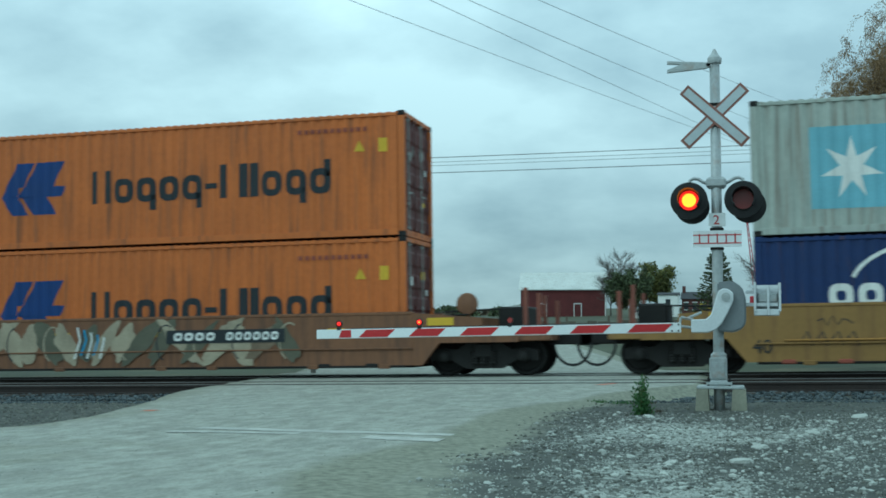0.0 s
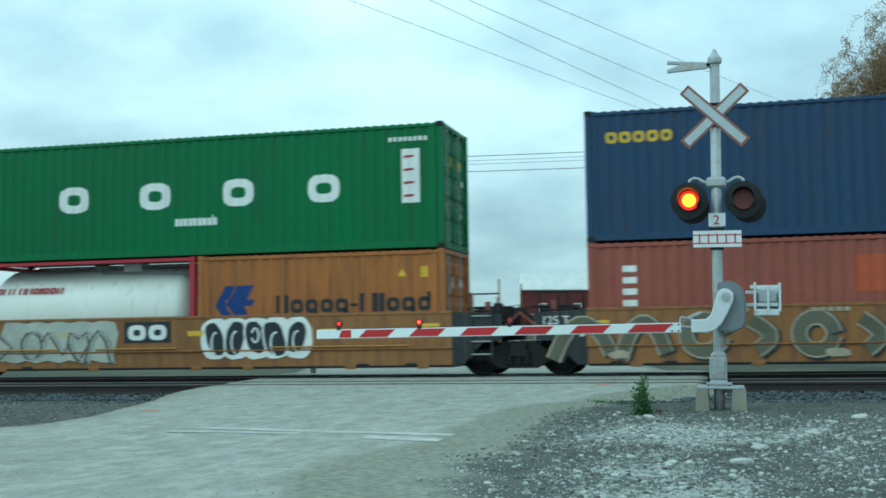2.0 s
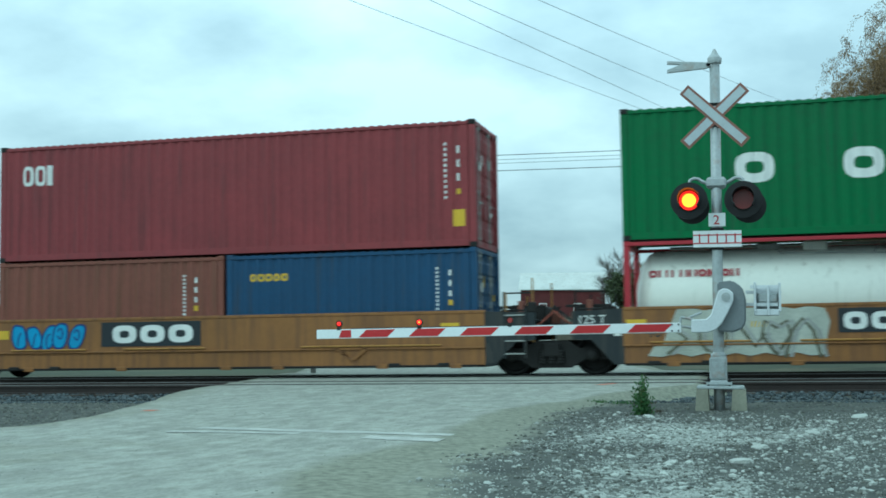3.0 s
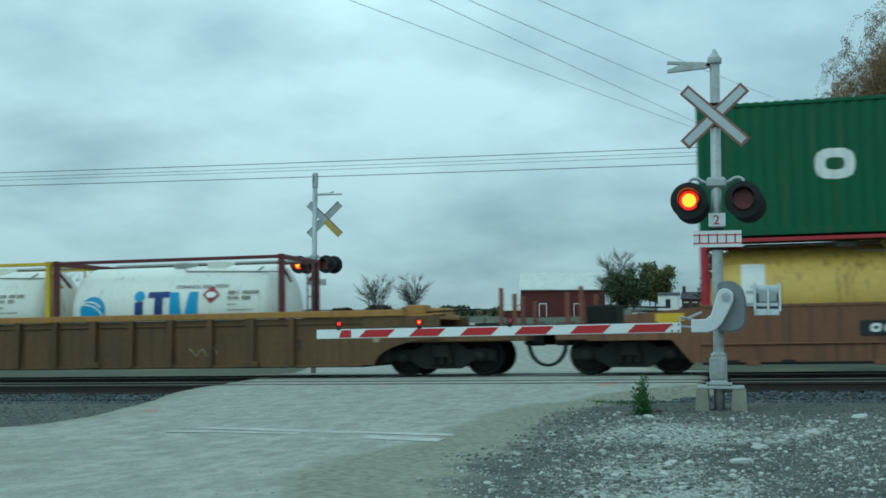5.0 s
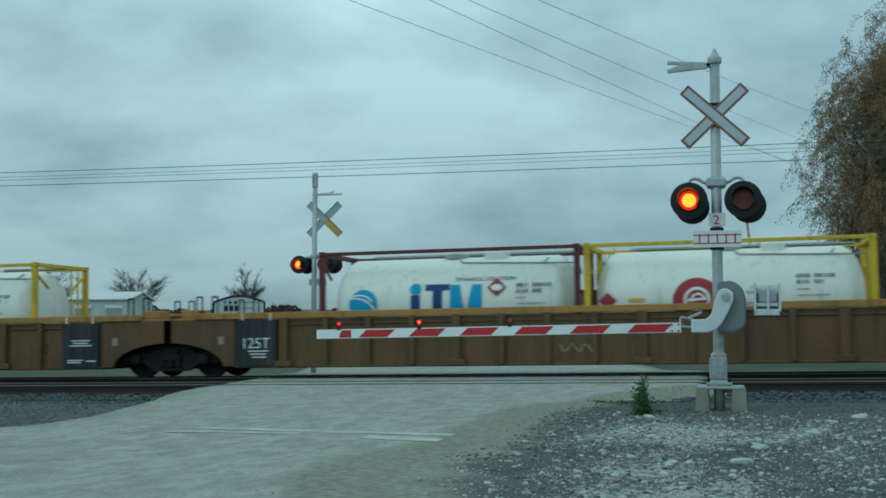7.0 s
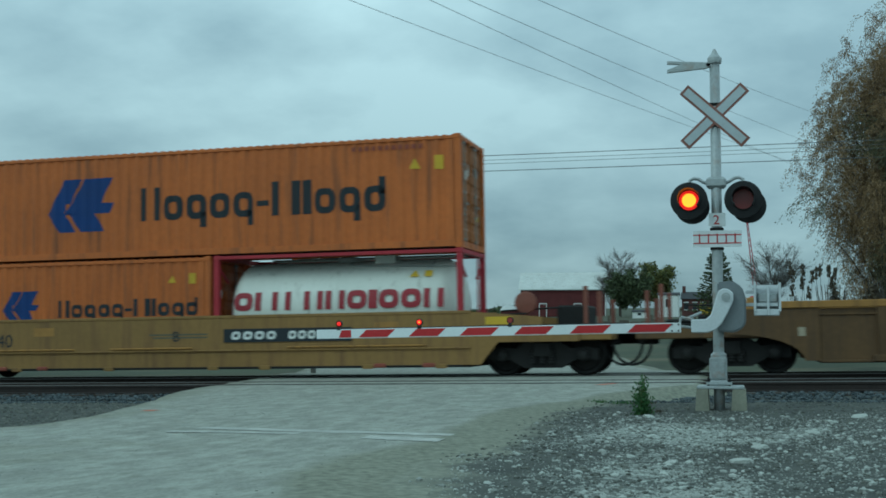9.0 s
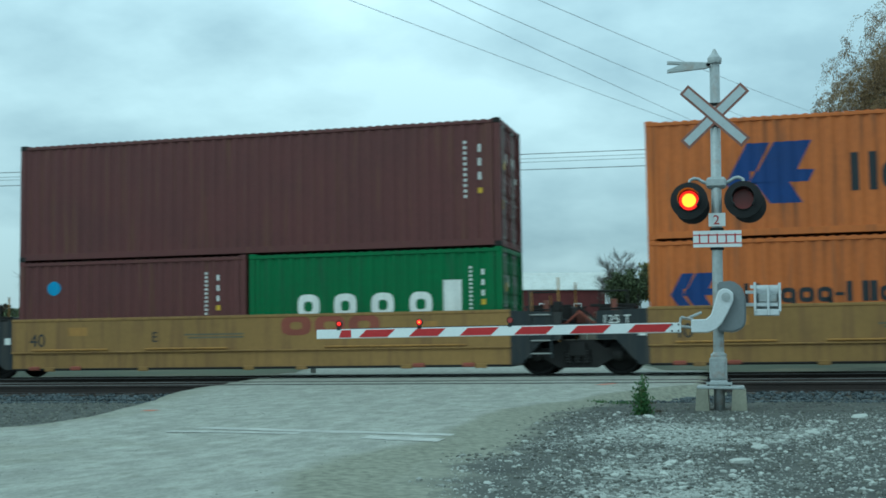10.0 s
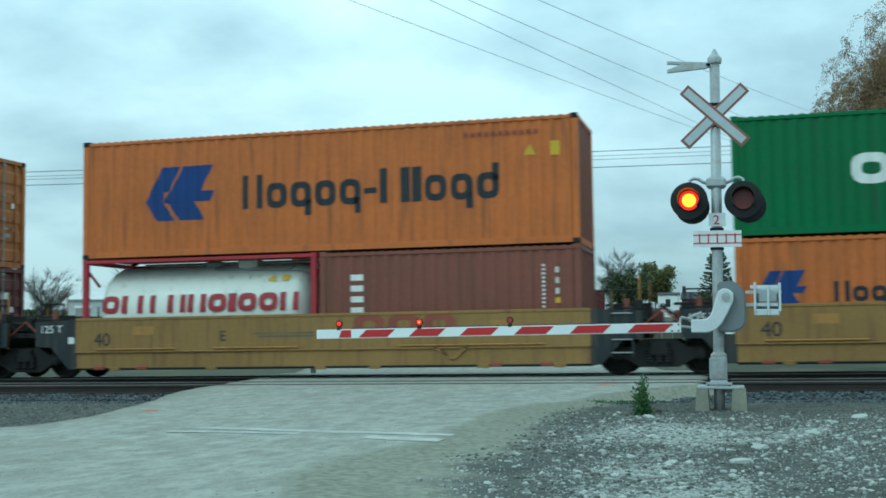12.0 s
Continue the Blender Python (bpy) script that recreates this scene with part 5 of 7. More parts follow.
def scatter_stones():
    rng = random.Random(11)
    out = []
    # ballast shoulder and between the rails, both sides of the road
    while len(out) < 13000:
        x, y = rng.uniform(-26, 9), rng.uniform(17.2, 25.4)
        if y < 18.6 and rng.random() > (y - 17.0) / 1.6:
            continue
        if lerp_table(ROAD_L, y) - .1 < x < lerp_table(ROAD_R, y) + .15:
            continue
        out.append((x, y, ground_z(x, y) + (.03 if y > 19.5 else .0), rng.uniform(.018, .048)))
    stones("ballast", out, M_STONE_B, "dark grey crushed stone ballast along the line", .75, 2)
    out = []
    while len(out) < 4200:
        x, y = rng.uniform(-17, -8), rng.uniform(11.3, 17.5)
        if x > lerp_table(ROAD_L, y) - .1 or y < 11.3 + .3 * rng.random() + max(0, (-9 - x)) * -.08 + (1.2 if x > -8.3 else 0):
            continue
        out.append((x, y, ground_z(x, y), rng.uniform(.008, .03)))
    stones("shoulder_gravel", out, M_STONE_G, "dark grey gravel beside the road", .75, 3)
    # pale rubble field
    out, fine = [], []
    while len(out) < 24000:
        x, y = rng.uniform(-2.6, 4.5), rng.uniform(5.8, 15.2)
        if x < lerp_table(ROAD_R, y) + .7 + .4 * noise.noise((y * 2.0, x * 2.0, 6)):
            continue
        if rng.random() > .05 + drift(x, y) ** 1.3:
            continue
        s = .003 + .008 * rng.random() + (.030 * rng.random() ** 3 if rng.random() < .16 else 0)
        out.append((x, y, ground_z(x, y), s))
    stones("rubble", out, M_STONE_W, "pale broken limestone rubble on the roadside", .6, 4)
    while len(fine) < 11000:
        x, y = rng.uniform(-2.9, 4.5), rng.uniform(5.6, 17.4)
        if x < lerp_table(ROAD_R, y) + (1.3 if y < 9 else .9 * rng.random()):
            continue
        fine.append((x, y, ground_z(x, y), .004 + .022 * rng.random() ** 2.2))
    peb = []
    while len(peb) < 900:
        x, y = rng.uniform(-9, -1.6), rng.uniform(5.8, 21)
        if not lerp_table(ROAD_L, y) + .2 < x < lerp_table(ROAD_R, y) or rng.random() > .35 + .9 * noise.noise((x * .8, y * .6, 3)):
            continue
        peb.append((x, y, road_h(x, y) - .002, rng.uniform(.003, .009)))
    stones("road_grit", peb, M_STONE_G, "loose grey grit lying on the road", .7, 6)
    stones("gravel", fine, M_STONE_G, "grey roadside gravel", .7, 5)
    # larger loose rocks, each a thing
    V, F = STONE_V
    rs = np.random.RandomState(3)
    meshes = []
    for k in range(6):
        b = BM()
        bmesh.ops.create_icosphere(b, subdivisions=2, radius=1.0)
        for v in b.verts:
            v.co = Vector([round(c * 2.3) / 2.3 * .6 + c * .4 for c in v.co])
            v.co *= 1 + .35 * noise.noise(v.co * 1.1 + Vector((k * 9, 0, 0))) + .08 * noise.noise(v.co * 4 + Vector((k, 5, 0)))
            v.co.z *= .40
        me = bpy.data.meshes.new("rock"); b.to_mesh(me); b.free(); me.materials.append(M_STONE_W)
        meshes.append(me)
    n = 0
    spots = [(-1.16, 14.0, .10), (-1.62, 13.3, .05), (.05, 10.3, .09), (1.15, 14.1, .11), (.8, 13.3, .09), (1.5, 13.2, .08), (-.9, 11.2, .09), (-.45, 11.8, .05), (.55, 11.9, .09), (-.1, 9.2, .10), (-.6, 9.0, .08)]
    while len(spots) < 95:
        x, y = rng.uniform(-1.9, 3.2), rng.uniform(6.8, 14.3)
        if noise.noise((x * .9, y * .55, 1.5)) > -.05 or rng.random() < .2:
            spots.append((x, y, rng.uniform(.016, .036)))
    for x, y, s in spots:
        s *= .72 if s > .045 else .9
        o = new("rock", meshes[n % 6])
        o.matrix_basis = pose(x, y, ground_z(x, y) + s * .12, rng.uniform(-12, 12), rng.uniform(-12, 12), rng.uniform(0, 360)) @ Matrix.Diagonal((s * 1.2, s * .9, s, 1))
        tagged(o, "pale limestone rock lying on gravel", "rock", "loose rocks by the roadside")
        n += 1


scatter_stones()


# ---------------------------------------------------------------- crossing signals
M_GALV = mat("dull_galvanised_steel", (0.42, 0.44, 0.44), rough=0.5, metal=0.35, var=0.18, scale=3, fine=25, bump=0.1, dirt=(0.28, 0.17, 0.10), dirty=0.18)
M_ALU = mat("pale_painted_aluminium", (0.66, 0.68, 0.69), rough=0.45, metal=0.2, var=0.1, bump=0.05)
M_SIGNBLACK = mat("matt_black_signal_paint", (0.012, 0.012, 0.013), rough=0.55, var=0.3, bump=0.05)
M_CONC = mat("weathered_concrete", (0.27, 0.265, 0.205), rough=0.9, var=0.2, scale=4, bump=0.4)
M_SIGNW = mat("reflective_white_sheet", (0.50, 0.54, 0.56), rough=0.5, var=0.08, bump=0.03, dirt=(0.40, 0.40, 0.38), dirty=0.2)
M_SIGNR = mat("faded_red_sheet", (0.24, 0.11, 0.085), rough=0.6, var=0.2, bump=0.05)
M_REDSHEET = mat("red_reflective_sheet", (0.42, 0.02, 0.025), rough=0.5, var=0.15, bump=0.05)
M_WHITEARM = mat("white_reflective_sheet", (0.80, 0.82, 0.82), rough=0.5, var=0.06, bump=0.03)
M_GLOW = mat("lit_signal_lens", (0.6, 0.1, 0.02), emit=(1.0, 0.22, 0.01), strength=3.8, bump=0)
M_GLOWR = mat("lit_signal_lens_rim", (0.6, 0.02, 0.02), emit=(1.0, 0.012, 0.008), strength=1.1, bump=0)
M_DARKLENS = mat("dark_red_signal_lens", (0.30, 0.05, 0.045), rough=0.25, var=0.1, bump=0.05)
M_BACKGREY = mat("bare_aluminium_sign_back", (0.40, 0.43, 0.44), rough=0.5, metal=0.3, var=0.12)
M_OLDYELLOW = mat("faded_yellow_sheet", (0.50, 0.36, 0.09), rough=0.6, var=0.15)
FLASH = []


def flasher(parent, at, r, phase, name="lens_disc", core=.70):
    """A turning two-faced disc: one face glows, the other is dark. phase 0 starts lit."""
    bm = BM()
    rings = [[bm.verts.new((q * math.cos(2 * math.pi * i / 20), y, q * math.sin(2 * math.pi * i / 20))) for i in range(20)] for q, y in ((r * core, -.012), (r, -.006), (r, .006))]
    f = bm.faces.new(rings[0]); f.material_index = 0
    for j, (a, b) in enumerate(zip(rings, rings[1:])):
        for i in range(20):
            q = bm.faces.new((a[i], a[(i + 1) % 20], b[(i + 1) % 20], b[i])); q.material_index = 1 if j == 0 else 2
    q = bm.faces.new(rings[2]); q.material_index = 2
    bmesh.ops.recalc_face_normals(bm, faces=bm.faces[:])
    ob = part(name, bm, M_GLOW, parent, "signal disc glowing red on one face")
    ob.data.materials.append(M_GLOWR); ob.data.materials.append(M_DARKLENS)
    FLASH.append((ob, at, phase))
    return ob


def lamp_unit(sig, x, y, z, r, phase, turn=0):
    """A round signal lamp: dark backboard, hooded visor, lens."""
    s = 1 if turn == 0 else -1
    e = new("flashing_lamp")
    e.parent = sig
    e.matrix_basis = pose(x, y, z, 0, 0, turn)
    bd = lathe(BM(), [(r * .5, .02), (r, .02), (r, .0), (r * .52, -.002)], "y", 32)
    part("backboard", bd, M_SIGNBLACK, e)
    bm = BM()
    n = 18
    a = [(r * .60 * math.cos(t), r * .60 * math.sin(t)) for t in [radians(-40 + 260 * i / n) for i in range(n + 1)]]
    A = [bm.verts.new((p[0], 0, p[1])) for p in a]
    Bv = [bm.verts.new((p[0], -.28 if p[1] > 0 else -.28 - p[1] * -.6, p[1])) for p in a]
    C = [bm.verts.new((p[0] * .95, 0, p[1] * .95)) for p in a]
    D = [bm.verts.new((v.co.x * .95, v.co.y, v.co.z * .95)) for v in Bv]
    for i in range(n):
        bm.faces.new((A[i], A[i + 1], Bv[i + 1], Bv[i])); bm.faces.new((C[i], D[i], D[i + 1], C[i + 1])); bm.faces.new((Bv[i], Bv[i + 1], D[i + 1], D[i]))
    part("visor", bm, M_SIGNBLACK, e)
    part("housing", lathe(BM(), [(r * .52, .0), (r * .55, .14), (r * .3, .22), (.02, .23)], "y", 20), M_SIGNBLACK, e)
    part("lens_rim", lathe(BM(), [(r * .55, .0), (r * .55, -.02), (r * .60, -.02), (r * .60, .0)], "y", 28, caps=False), M_DARK, e)
    part("lens_seat", lathe(BM(), [(r * .53, .0), (r * .53, .004), (.01, .10)], "y", 24), M_SIGNBLACK, e)
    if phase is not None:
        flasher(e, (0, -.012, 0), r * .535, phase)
    else:
        part("lens_disc", lathe(BM(), [(r * .5, -.008), (r * .5, .0), (.01, .01)], "y", 20), M_DARKLENS, e)
    return e


def blade(sig, ang, back=False, strip=None):
    """One crossed board, with a darker border."""
    e = new("crossbuck_blade")
    e.parent = sig
    rot = pose(0, 0, 0, 0, ang, 0)
    e.matrix_basis = rot
    L, w = (.62, .098) if back else (.525, .080)
    part("board", box(BM(), -L, L, -.004, .004, -w, w, .002), M_BACKGREY if back else M_SIGNR, e)
    if not back:
        part("white_sheet", box(BM(), -L + .035, L - .035, -.009, -.004, -w + .030, w - .030), M_SIGNW, e)
    else:
        bm = box(BM(), -L, L, -.010, -.004, w - .02, w)
        part("dark_edge", bm, M_SIGNBLACK, e)
        if strip:
            part("yellow_sheet", box(BM(), .05, L - .01, -.012, -.004, -w + .005, w - .025), M_OLDYELLOW, e)
    return e


def near_signal():
    sig = tagged(new("crossing_signal"), "grey level-crossing signal mast with crossed boards and red flashing lamps", "crossing signal")
    X, Y, Z0 = -.41, 15.5, ground_z(-.41, 15.5)
    sig.matrix_basis = pose(X, Y, 0)
    part("mast", lathe(BM(), [(.068, Z0 - .05), (.068, .2), (.066, 2.0), (.064, 4.34)], "z", 20), M_GALV, sig, smooth=True)
    part("mast_cap", lathe(BM(), [(.085, 4.33), (.09, 4.36), (.09, 4.40), (.05, 4.45), (.015, 4.52)], "z", 16), M_GALV, sig)
    bm = box(BM(), -.10, .06, -.05, .05, 4.29, 4.33)
    prism(bm, [(-.05, 4.30), (-.05, 4.34), (-.60, 4.385), (-.60, 4.35), (-.42, 4.335), (-.60, 4.27), (-.60, 4.235), (-.10, 4.27)], "y", -.05, .01)
    part("forked_bracket", bm, M_GALV, sig)
    cb = new("crossbuck"); cb.parent = sig; cb.location = (-.005, -.085, 3.635)
    for a, yy in ((43, -.002), (-43.5, .008)):
        b = blade(cb, a); b.location.y = yy
    for zz in (3.52, 3.79):
        part("clamp", box(BM(), -.075, .075, -.08, .08, zz - .02, zz + .02, .01), M_DARK, sig)
    # lamps
    part("lamp_bracket", box(BM(), -.125, .125, -.09, .09, 2.71, 2.85, .03), M_GALV, sig)
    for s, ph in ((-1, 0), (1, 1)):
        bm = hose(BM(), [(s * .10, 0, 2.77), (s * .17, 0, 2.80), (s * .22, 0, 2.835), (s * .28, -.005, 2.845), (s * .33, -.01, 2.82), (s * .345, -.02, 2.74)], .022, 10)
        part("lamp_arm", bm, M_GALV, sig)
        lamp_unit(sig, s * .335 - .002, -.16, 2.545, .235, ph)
        lamp_unit(sig, s * .335 + .02 * s + .045, .16, 2.49, .22, None, 180)
    # number plate for two tracks, and the rail sign
    p = new("track_count_sign"); p.parent = sig; p.location = (.005, -.09, 2.30)
    part("plate", box(BM(), -.105, .105, -.004, .004, -.085, .085, .002), M_WHITEARM, p)
    lettering("2", .17, (-.05, -.007, -.06), M_REDSHEET, p, "numeral")
    p = new("track_sign"); p.parent = sig; p.location = (.005, -.09, 2.055)
    part("plate", box(BM(), -.30, .30, -.004, .004, -.105, .105, .002), M_WHITEARM, p)
    for zz in (-.055, .05):
        part("red_line", box(BM(), -.30, .30, -.008, -.004, zz - .007, zz + .007), M_REDSHEET, p)
    for k in range(5):
        xx = -.22 + .11 * k
        part("red_bar", box(BM(), xx - .008, xx + .008, -.010, -.004, -.06, .065), M_REDSHEET, p)
    part("sign_clamp", box(BM(), -.085, .085, -.085, .08, 2.17, 2.20, .01), M_DARK, sig)
    part("sign_clamp", box(BM(), -.085, .085, -.085, .08, 1.92, 1.95, .01), M_DARK, sig)
    # gate machine
    out = [(.0, .88), (.0, 1.50), (.18, 1.52), (.30, 1.44), (.345, 1.30), (.345, 1.00), (.30, .92), (.20, .87)]
    bm = prism(BM(), out, "y", -.22, .20)
    bmesh.ops.bevel(bm, geom=bm.edges[:], offset=.02, segments=2, affect="EDGES")
    part("gate_machine", bm, mat("grey_machine_paint", (.19, .205, .215), rough=.5, var=.12, bump=.05), sig)
    out = [(.01, 1.385), (.07, 1.42), (.14, 1.41), (.195, 1.36), (.195, 1.26), (.13, 1.12), (.05, .975), (-.02, .905), (-.12, .865), (-.325, .865), (-.325, 1.03), (-.14, 1.035), (-.08, 1.09)]
    bm = prism(BM(), out, "y", -.31, -.25)
    bmesh.ops.bevel(bm, geom=bm.edges[:], offset=.012, segments=1, affect="EDGES")
    part("gate_crank", bm, M_ALU, sig, "white painted steel crank arm")
    bm = lathe(BM(), [(.055, -.33), (.055, -.30), (.03, -.335)], "y", 20, (.105, 0, 1.31))
    part("pivot_cap", bm, M_GALV, sig)
    bm = BM()
    for a, b in (((-.325, -.28, .93), (-.48, -.28, .95)), ((-.30, -.28, 1.03), (-.45, -.28, 1.06)), ((-.45, -.28, 1.06), (-.48, -.28, .90)), ((-.36, -.25, 1.05), (-.2, -.2, 1.12))):
        tube(bm, a, b, .018, n=6)
    part("arm_fitting", bm, M_GALV, sig)
    # counterweights
    part("counter_bar", box(BM(), .34, .73, -.10, -.05, 1.20, 1.24), M_ALU, sig)
    part("counter_bar", box(BM(), .34, .78, .02, .07, 1.36, 1.40), M_ALU, sig)
    for k, (a, b, lo, hi) in enumerate(((.44, .47, 1.13, 1.50), (.60, .63, 1.08, 1.46), (.74, .77, 1.13, 1.49))):
        part("counter_frame", box(BM(), a, b, -.16, .12, lo, hi, .006), M_ALU, sig)
    part("counter_plate", box(BM(), .40, .74, -.14, -.11, 1.42, 1.46), M_ALU, sig)
    part("counter_plate", box(BM(), .44, .75, -.14, -.06, 1.08, 1.16, .01), M_ALU, sig)
    part("counter_plate", box(BM(), .45, .76, .08, .11, 1.12, 1.47, .006), M_ALU, sig)
    part("counterweight", box(BM(), .49, .73, -.10, .05, 1.24, 1.36, .02), M_GALV, sig)
    # foot
    part("junction_box", box(BM(), -.115, .10, -.12, .12, .27, .56, .02), M_GALV, sig)
    part("box_lid", box(BM(), -.09, .075, -.128, -.12, .30, .50, .006), M_GALV, sig)
    part("box_collar", lathe(BM(), [(.10, .56), (.10, .59), (.07, .62)], "z", 14), M_GALV, sig)
    part("base_plate", box(BM(), -.27, .31, -.20, .20, .16, .20, .01), M_GALV, sig)
    part("base_flange", box(BM(), -.16, .16, -.14, .14, .20, .27, .02), M_GALV, sig)
    for k in (-.13, .13):
        for yy in (-.12, .12):
            part("anchor_bolt", lathe(BM(), [(.016, .17), (.016, .25), (.028, .25), (.028, .275), (.012, .275), (.012, .30)], "z", 8, (k, yy, 0)), M_DARK, sig)
    for a, b in ((-.29, -.12), (.15, .34)):
        bm = BM()
        prism(bm, [(a - .01, Z0 - .15), (b + .01, Z0 - .15), (b - .015, .16), (a + .015, .16)], "y", -.22, .20)
        part("concrete_pier", bm, M_CONC, sig)
    return sig


near_signal()


def gate_arm():
    arm = tagged(new("barrier_arm"), "lowered barrier arm with slanted red and white stripes", "crossing gate")
    x0, z0, x1, z1 = -.86, .93, -5.72, .835
    ang = math.degrees(math.atan2(z0 - z1, x0 - x1))
    L = math.hypot(x1 - x0, z1 - z0)
    arm.matrix_basis = pose(x0, 15.22, z0, 0, -ang, 0)
    h = .062
    part("white_board", box(BM(), -L, .0, -.02, .02, -h, h, .004), M_WHITEARM, arm)
    k = L / 629.0
    for a, b in ((620, 640), (661, 713), (752, 803), (842, 896), (936, 990), (1030, 1085), (1125, 1185)):
        a, b = (a - 1205) * k, (b - 1205) * k
        d = .055 if b - a > .2 else .02
        out = [(a - d, -h + .012), (b - d - (0 if d > .03 else -.02), -h + .012), (b + (d if d > .03 else 0), h - .012), (a + d, h - .012)]
        part("red_stripe", prism(BM(), out, "y", -.024, -.019), M_REDSHEET, arm)
    for xx in (-.03, -.11):
        for zz in (-.04, .04):
            part("bolt", lathe(BM(), [(.012, -.028), (.012, -.02)], "y", 8, (xx, 0, zz)), M_SIGNBLACK, arm)
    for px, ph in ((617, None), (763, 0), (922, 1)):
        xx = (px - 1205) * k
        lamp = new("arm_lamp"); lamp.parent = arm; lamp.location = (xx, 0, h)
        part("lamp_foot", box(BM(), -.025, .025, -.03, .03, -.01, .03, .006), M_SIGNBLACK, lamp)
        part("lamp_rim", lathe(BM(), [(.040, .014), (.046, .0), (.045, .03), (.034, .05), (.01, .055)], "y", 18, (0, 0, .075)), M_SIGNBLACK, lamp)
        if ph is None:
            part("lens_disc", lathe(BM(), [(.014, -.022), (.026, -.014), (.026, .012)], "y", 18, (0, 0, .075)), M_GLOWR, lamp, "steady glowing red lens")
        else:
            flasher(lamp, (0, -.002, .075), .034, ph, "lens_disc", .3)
    part("lamp_cable", tube(BM(), (-L * .14, 0, h + .006), (-L * .9, 0, h + .006), .007, n=6), M_SIGNBLACK, arm)


gate_arm()


def far_signal():
    sig = tagged(new("crossing_signal"), "grey signal mast across the line, boards seen from behind", "crossing signal")
    x, y = -11.75, 31.0
    z = ground_z(x, y)
    sig.matrix_basis = pose(x, y, 0)
    part("mast", lathe(BM(), [(.075, z - .05), (.075, 2.0), (.07, 4.95)], "z", 16), M_GALV, sig, smooth=True)
    part("bell", lathe(BM(), [(.085, 4.93), (.085, 5.28), (.07, 5.33), (.02, 5.34)], "z", 16), M_GALV, sig)
    part("bell_slot", box(BM(), -.02, .0, -.088, -.08, 5.02, 5.24), M_SIGNBLACK, sig)
    bm = box(BM(), -.03, .80, -.04, .02, 4.69, 4.73)
    prism(bm, [(.0, 4.73), (.45, 4.76), (.55, 4.80), (.55, 4.76)], "y", -.04, .02)
    part("forked_bracket", bm, M_GALV, sig)
    cb = new("crossbuck"); cb.parent = sig; cb.matrix_basis = pose(.26, .08, 4.03, 0, 0, 18)
    for a, yy, st in ((-46, .004, False), (44, -.006, True)):
        b = blade(cb, a, True, st); b.location.y = yy
    part("lamp_bracket", box(BM(), -.10, .10, -.08, .08, 2.92, 3.04, .02), M_GALV, sig)
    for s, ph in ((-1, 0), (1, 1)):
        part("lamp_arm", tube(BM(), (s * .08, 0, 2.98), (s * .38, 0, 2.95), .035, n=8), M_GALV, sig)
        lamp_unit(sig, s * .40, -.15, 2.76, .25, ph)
        lamp_unit(sig, s * .40 + .12, .16, 2.76, .25, None, 180)
    part("rear_sign", box(BM(), -.14, .36, -.03, -.015, 2.18, 2.36, .004), M_BACKGREY, sig)
    part("junction_box", box(BM(), -.15, .15, -.15, .15, .2, .6, .02), M_GALV, sig)
    return sig


far_signal()

# ---------------------------------------------------------------- overhead wires
M_WIRE = mat("dark_overhead_wire", (0.15, 0.155, 0.16), rough=0.6, bump=0)


def wire(p, q, sag, r):
    p, q = Vector(p), Vector(q)
    bm = BM()
    n = 16
    pts = [p.lerp(q, i / n) - Vector((0, 0, 4 * sag * (i / n) * (1 - i / n))) for i in range(n + 1)]
    rows = []
    side = (q - p).cross(Vector((0, 0, 1))).normalized()
    for c in pts:
        rows.append([bm.verts.new(c + side * r * math.cos(t) + Vector((0, 0, r * math.sin(t)))) for t in (0, 1.257, 2.513, 3.770, 5.027)])
    for a, b in zip(rows, rows[1:]):
        for i in range(5):
            bm.faces.new((a[i], a[(i + 1) % 5], b[(i + 1) % 5], b[i]))
    tagged(part("power_line", bm, M_WIRE), "thin dark overhead power line", "power line", "overhead power lines")


def past(p, q, a, b):
    p, q = Vector(p), Vector(q)
    return p + (q - p) * a, p + (q - p) * b


for p, q in (((-8.35, 22, 7.88), (3.04, 60, 8.95)), ((-6.46, 22, 7.71), (3.04, 60, 8.78)), ((-5.66, 22, 7.63), (3.07, 60, 10.2)), ((-4.31, 22, 7.55), (3.1, 60, 11.75))):
    wire(*past(p, q, -.25, 1.25), .18, .0062)
for p, q in (((-30.66, 42, 7.44), (3.16, 46, 8.05)), ((-30.66, 42, 7.25), (3.15, 46, 7.88)), ((-30.65, 42, 7.13), (3.15, 46, 7.73)), ((-30.65, 42, 6.9), (3.14, 46, 7.41))):
    wire(*past(p, q, -.3, 1.2), .1, .009 if p[2] > 7 and p[2] < 7.4 else .015)

# ---------------------------------------------------------------- marks and spray paint on the wagons
WAGON = {}
for ob, x, y, z in MOVERS:
    if ob.name.startswith(("well_wagon", "ribbed_well_wagon")):
        WAGON[round(x, 2)] = ob


def flat(car, name, polys, material, lift=0.006, face=-1.46, label=""):
    return marking(name, polys, material, car, [], face=face, lift=lift, label=label)


def blob(cx, cz, w, h, lean=0.0, seed=0, n=26, sq=2.6, rough=.10):
    out = []
    for i in range(n):
        t = 2 * math.pi * i / n
        c, s = math.cos(t), math.sin(t)
        k = (abs(c) ** sq + abs(s) ** sq) ** (-1 / sq)
        k *= 1 + rough * noise.noise((c * 1.7 + seed * 3.1, s * 1.7, seed))
        zz = cz + s * k * h / 2
        out.append((cx + c * k * w / 2 + lean * (zz - cz), max(.30, min(1.435, zz))))
    return out


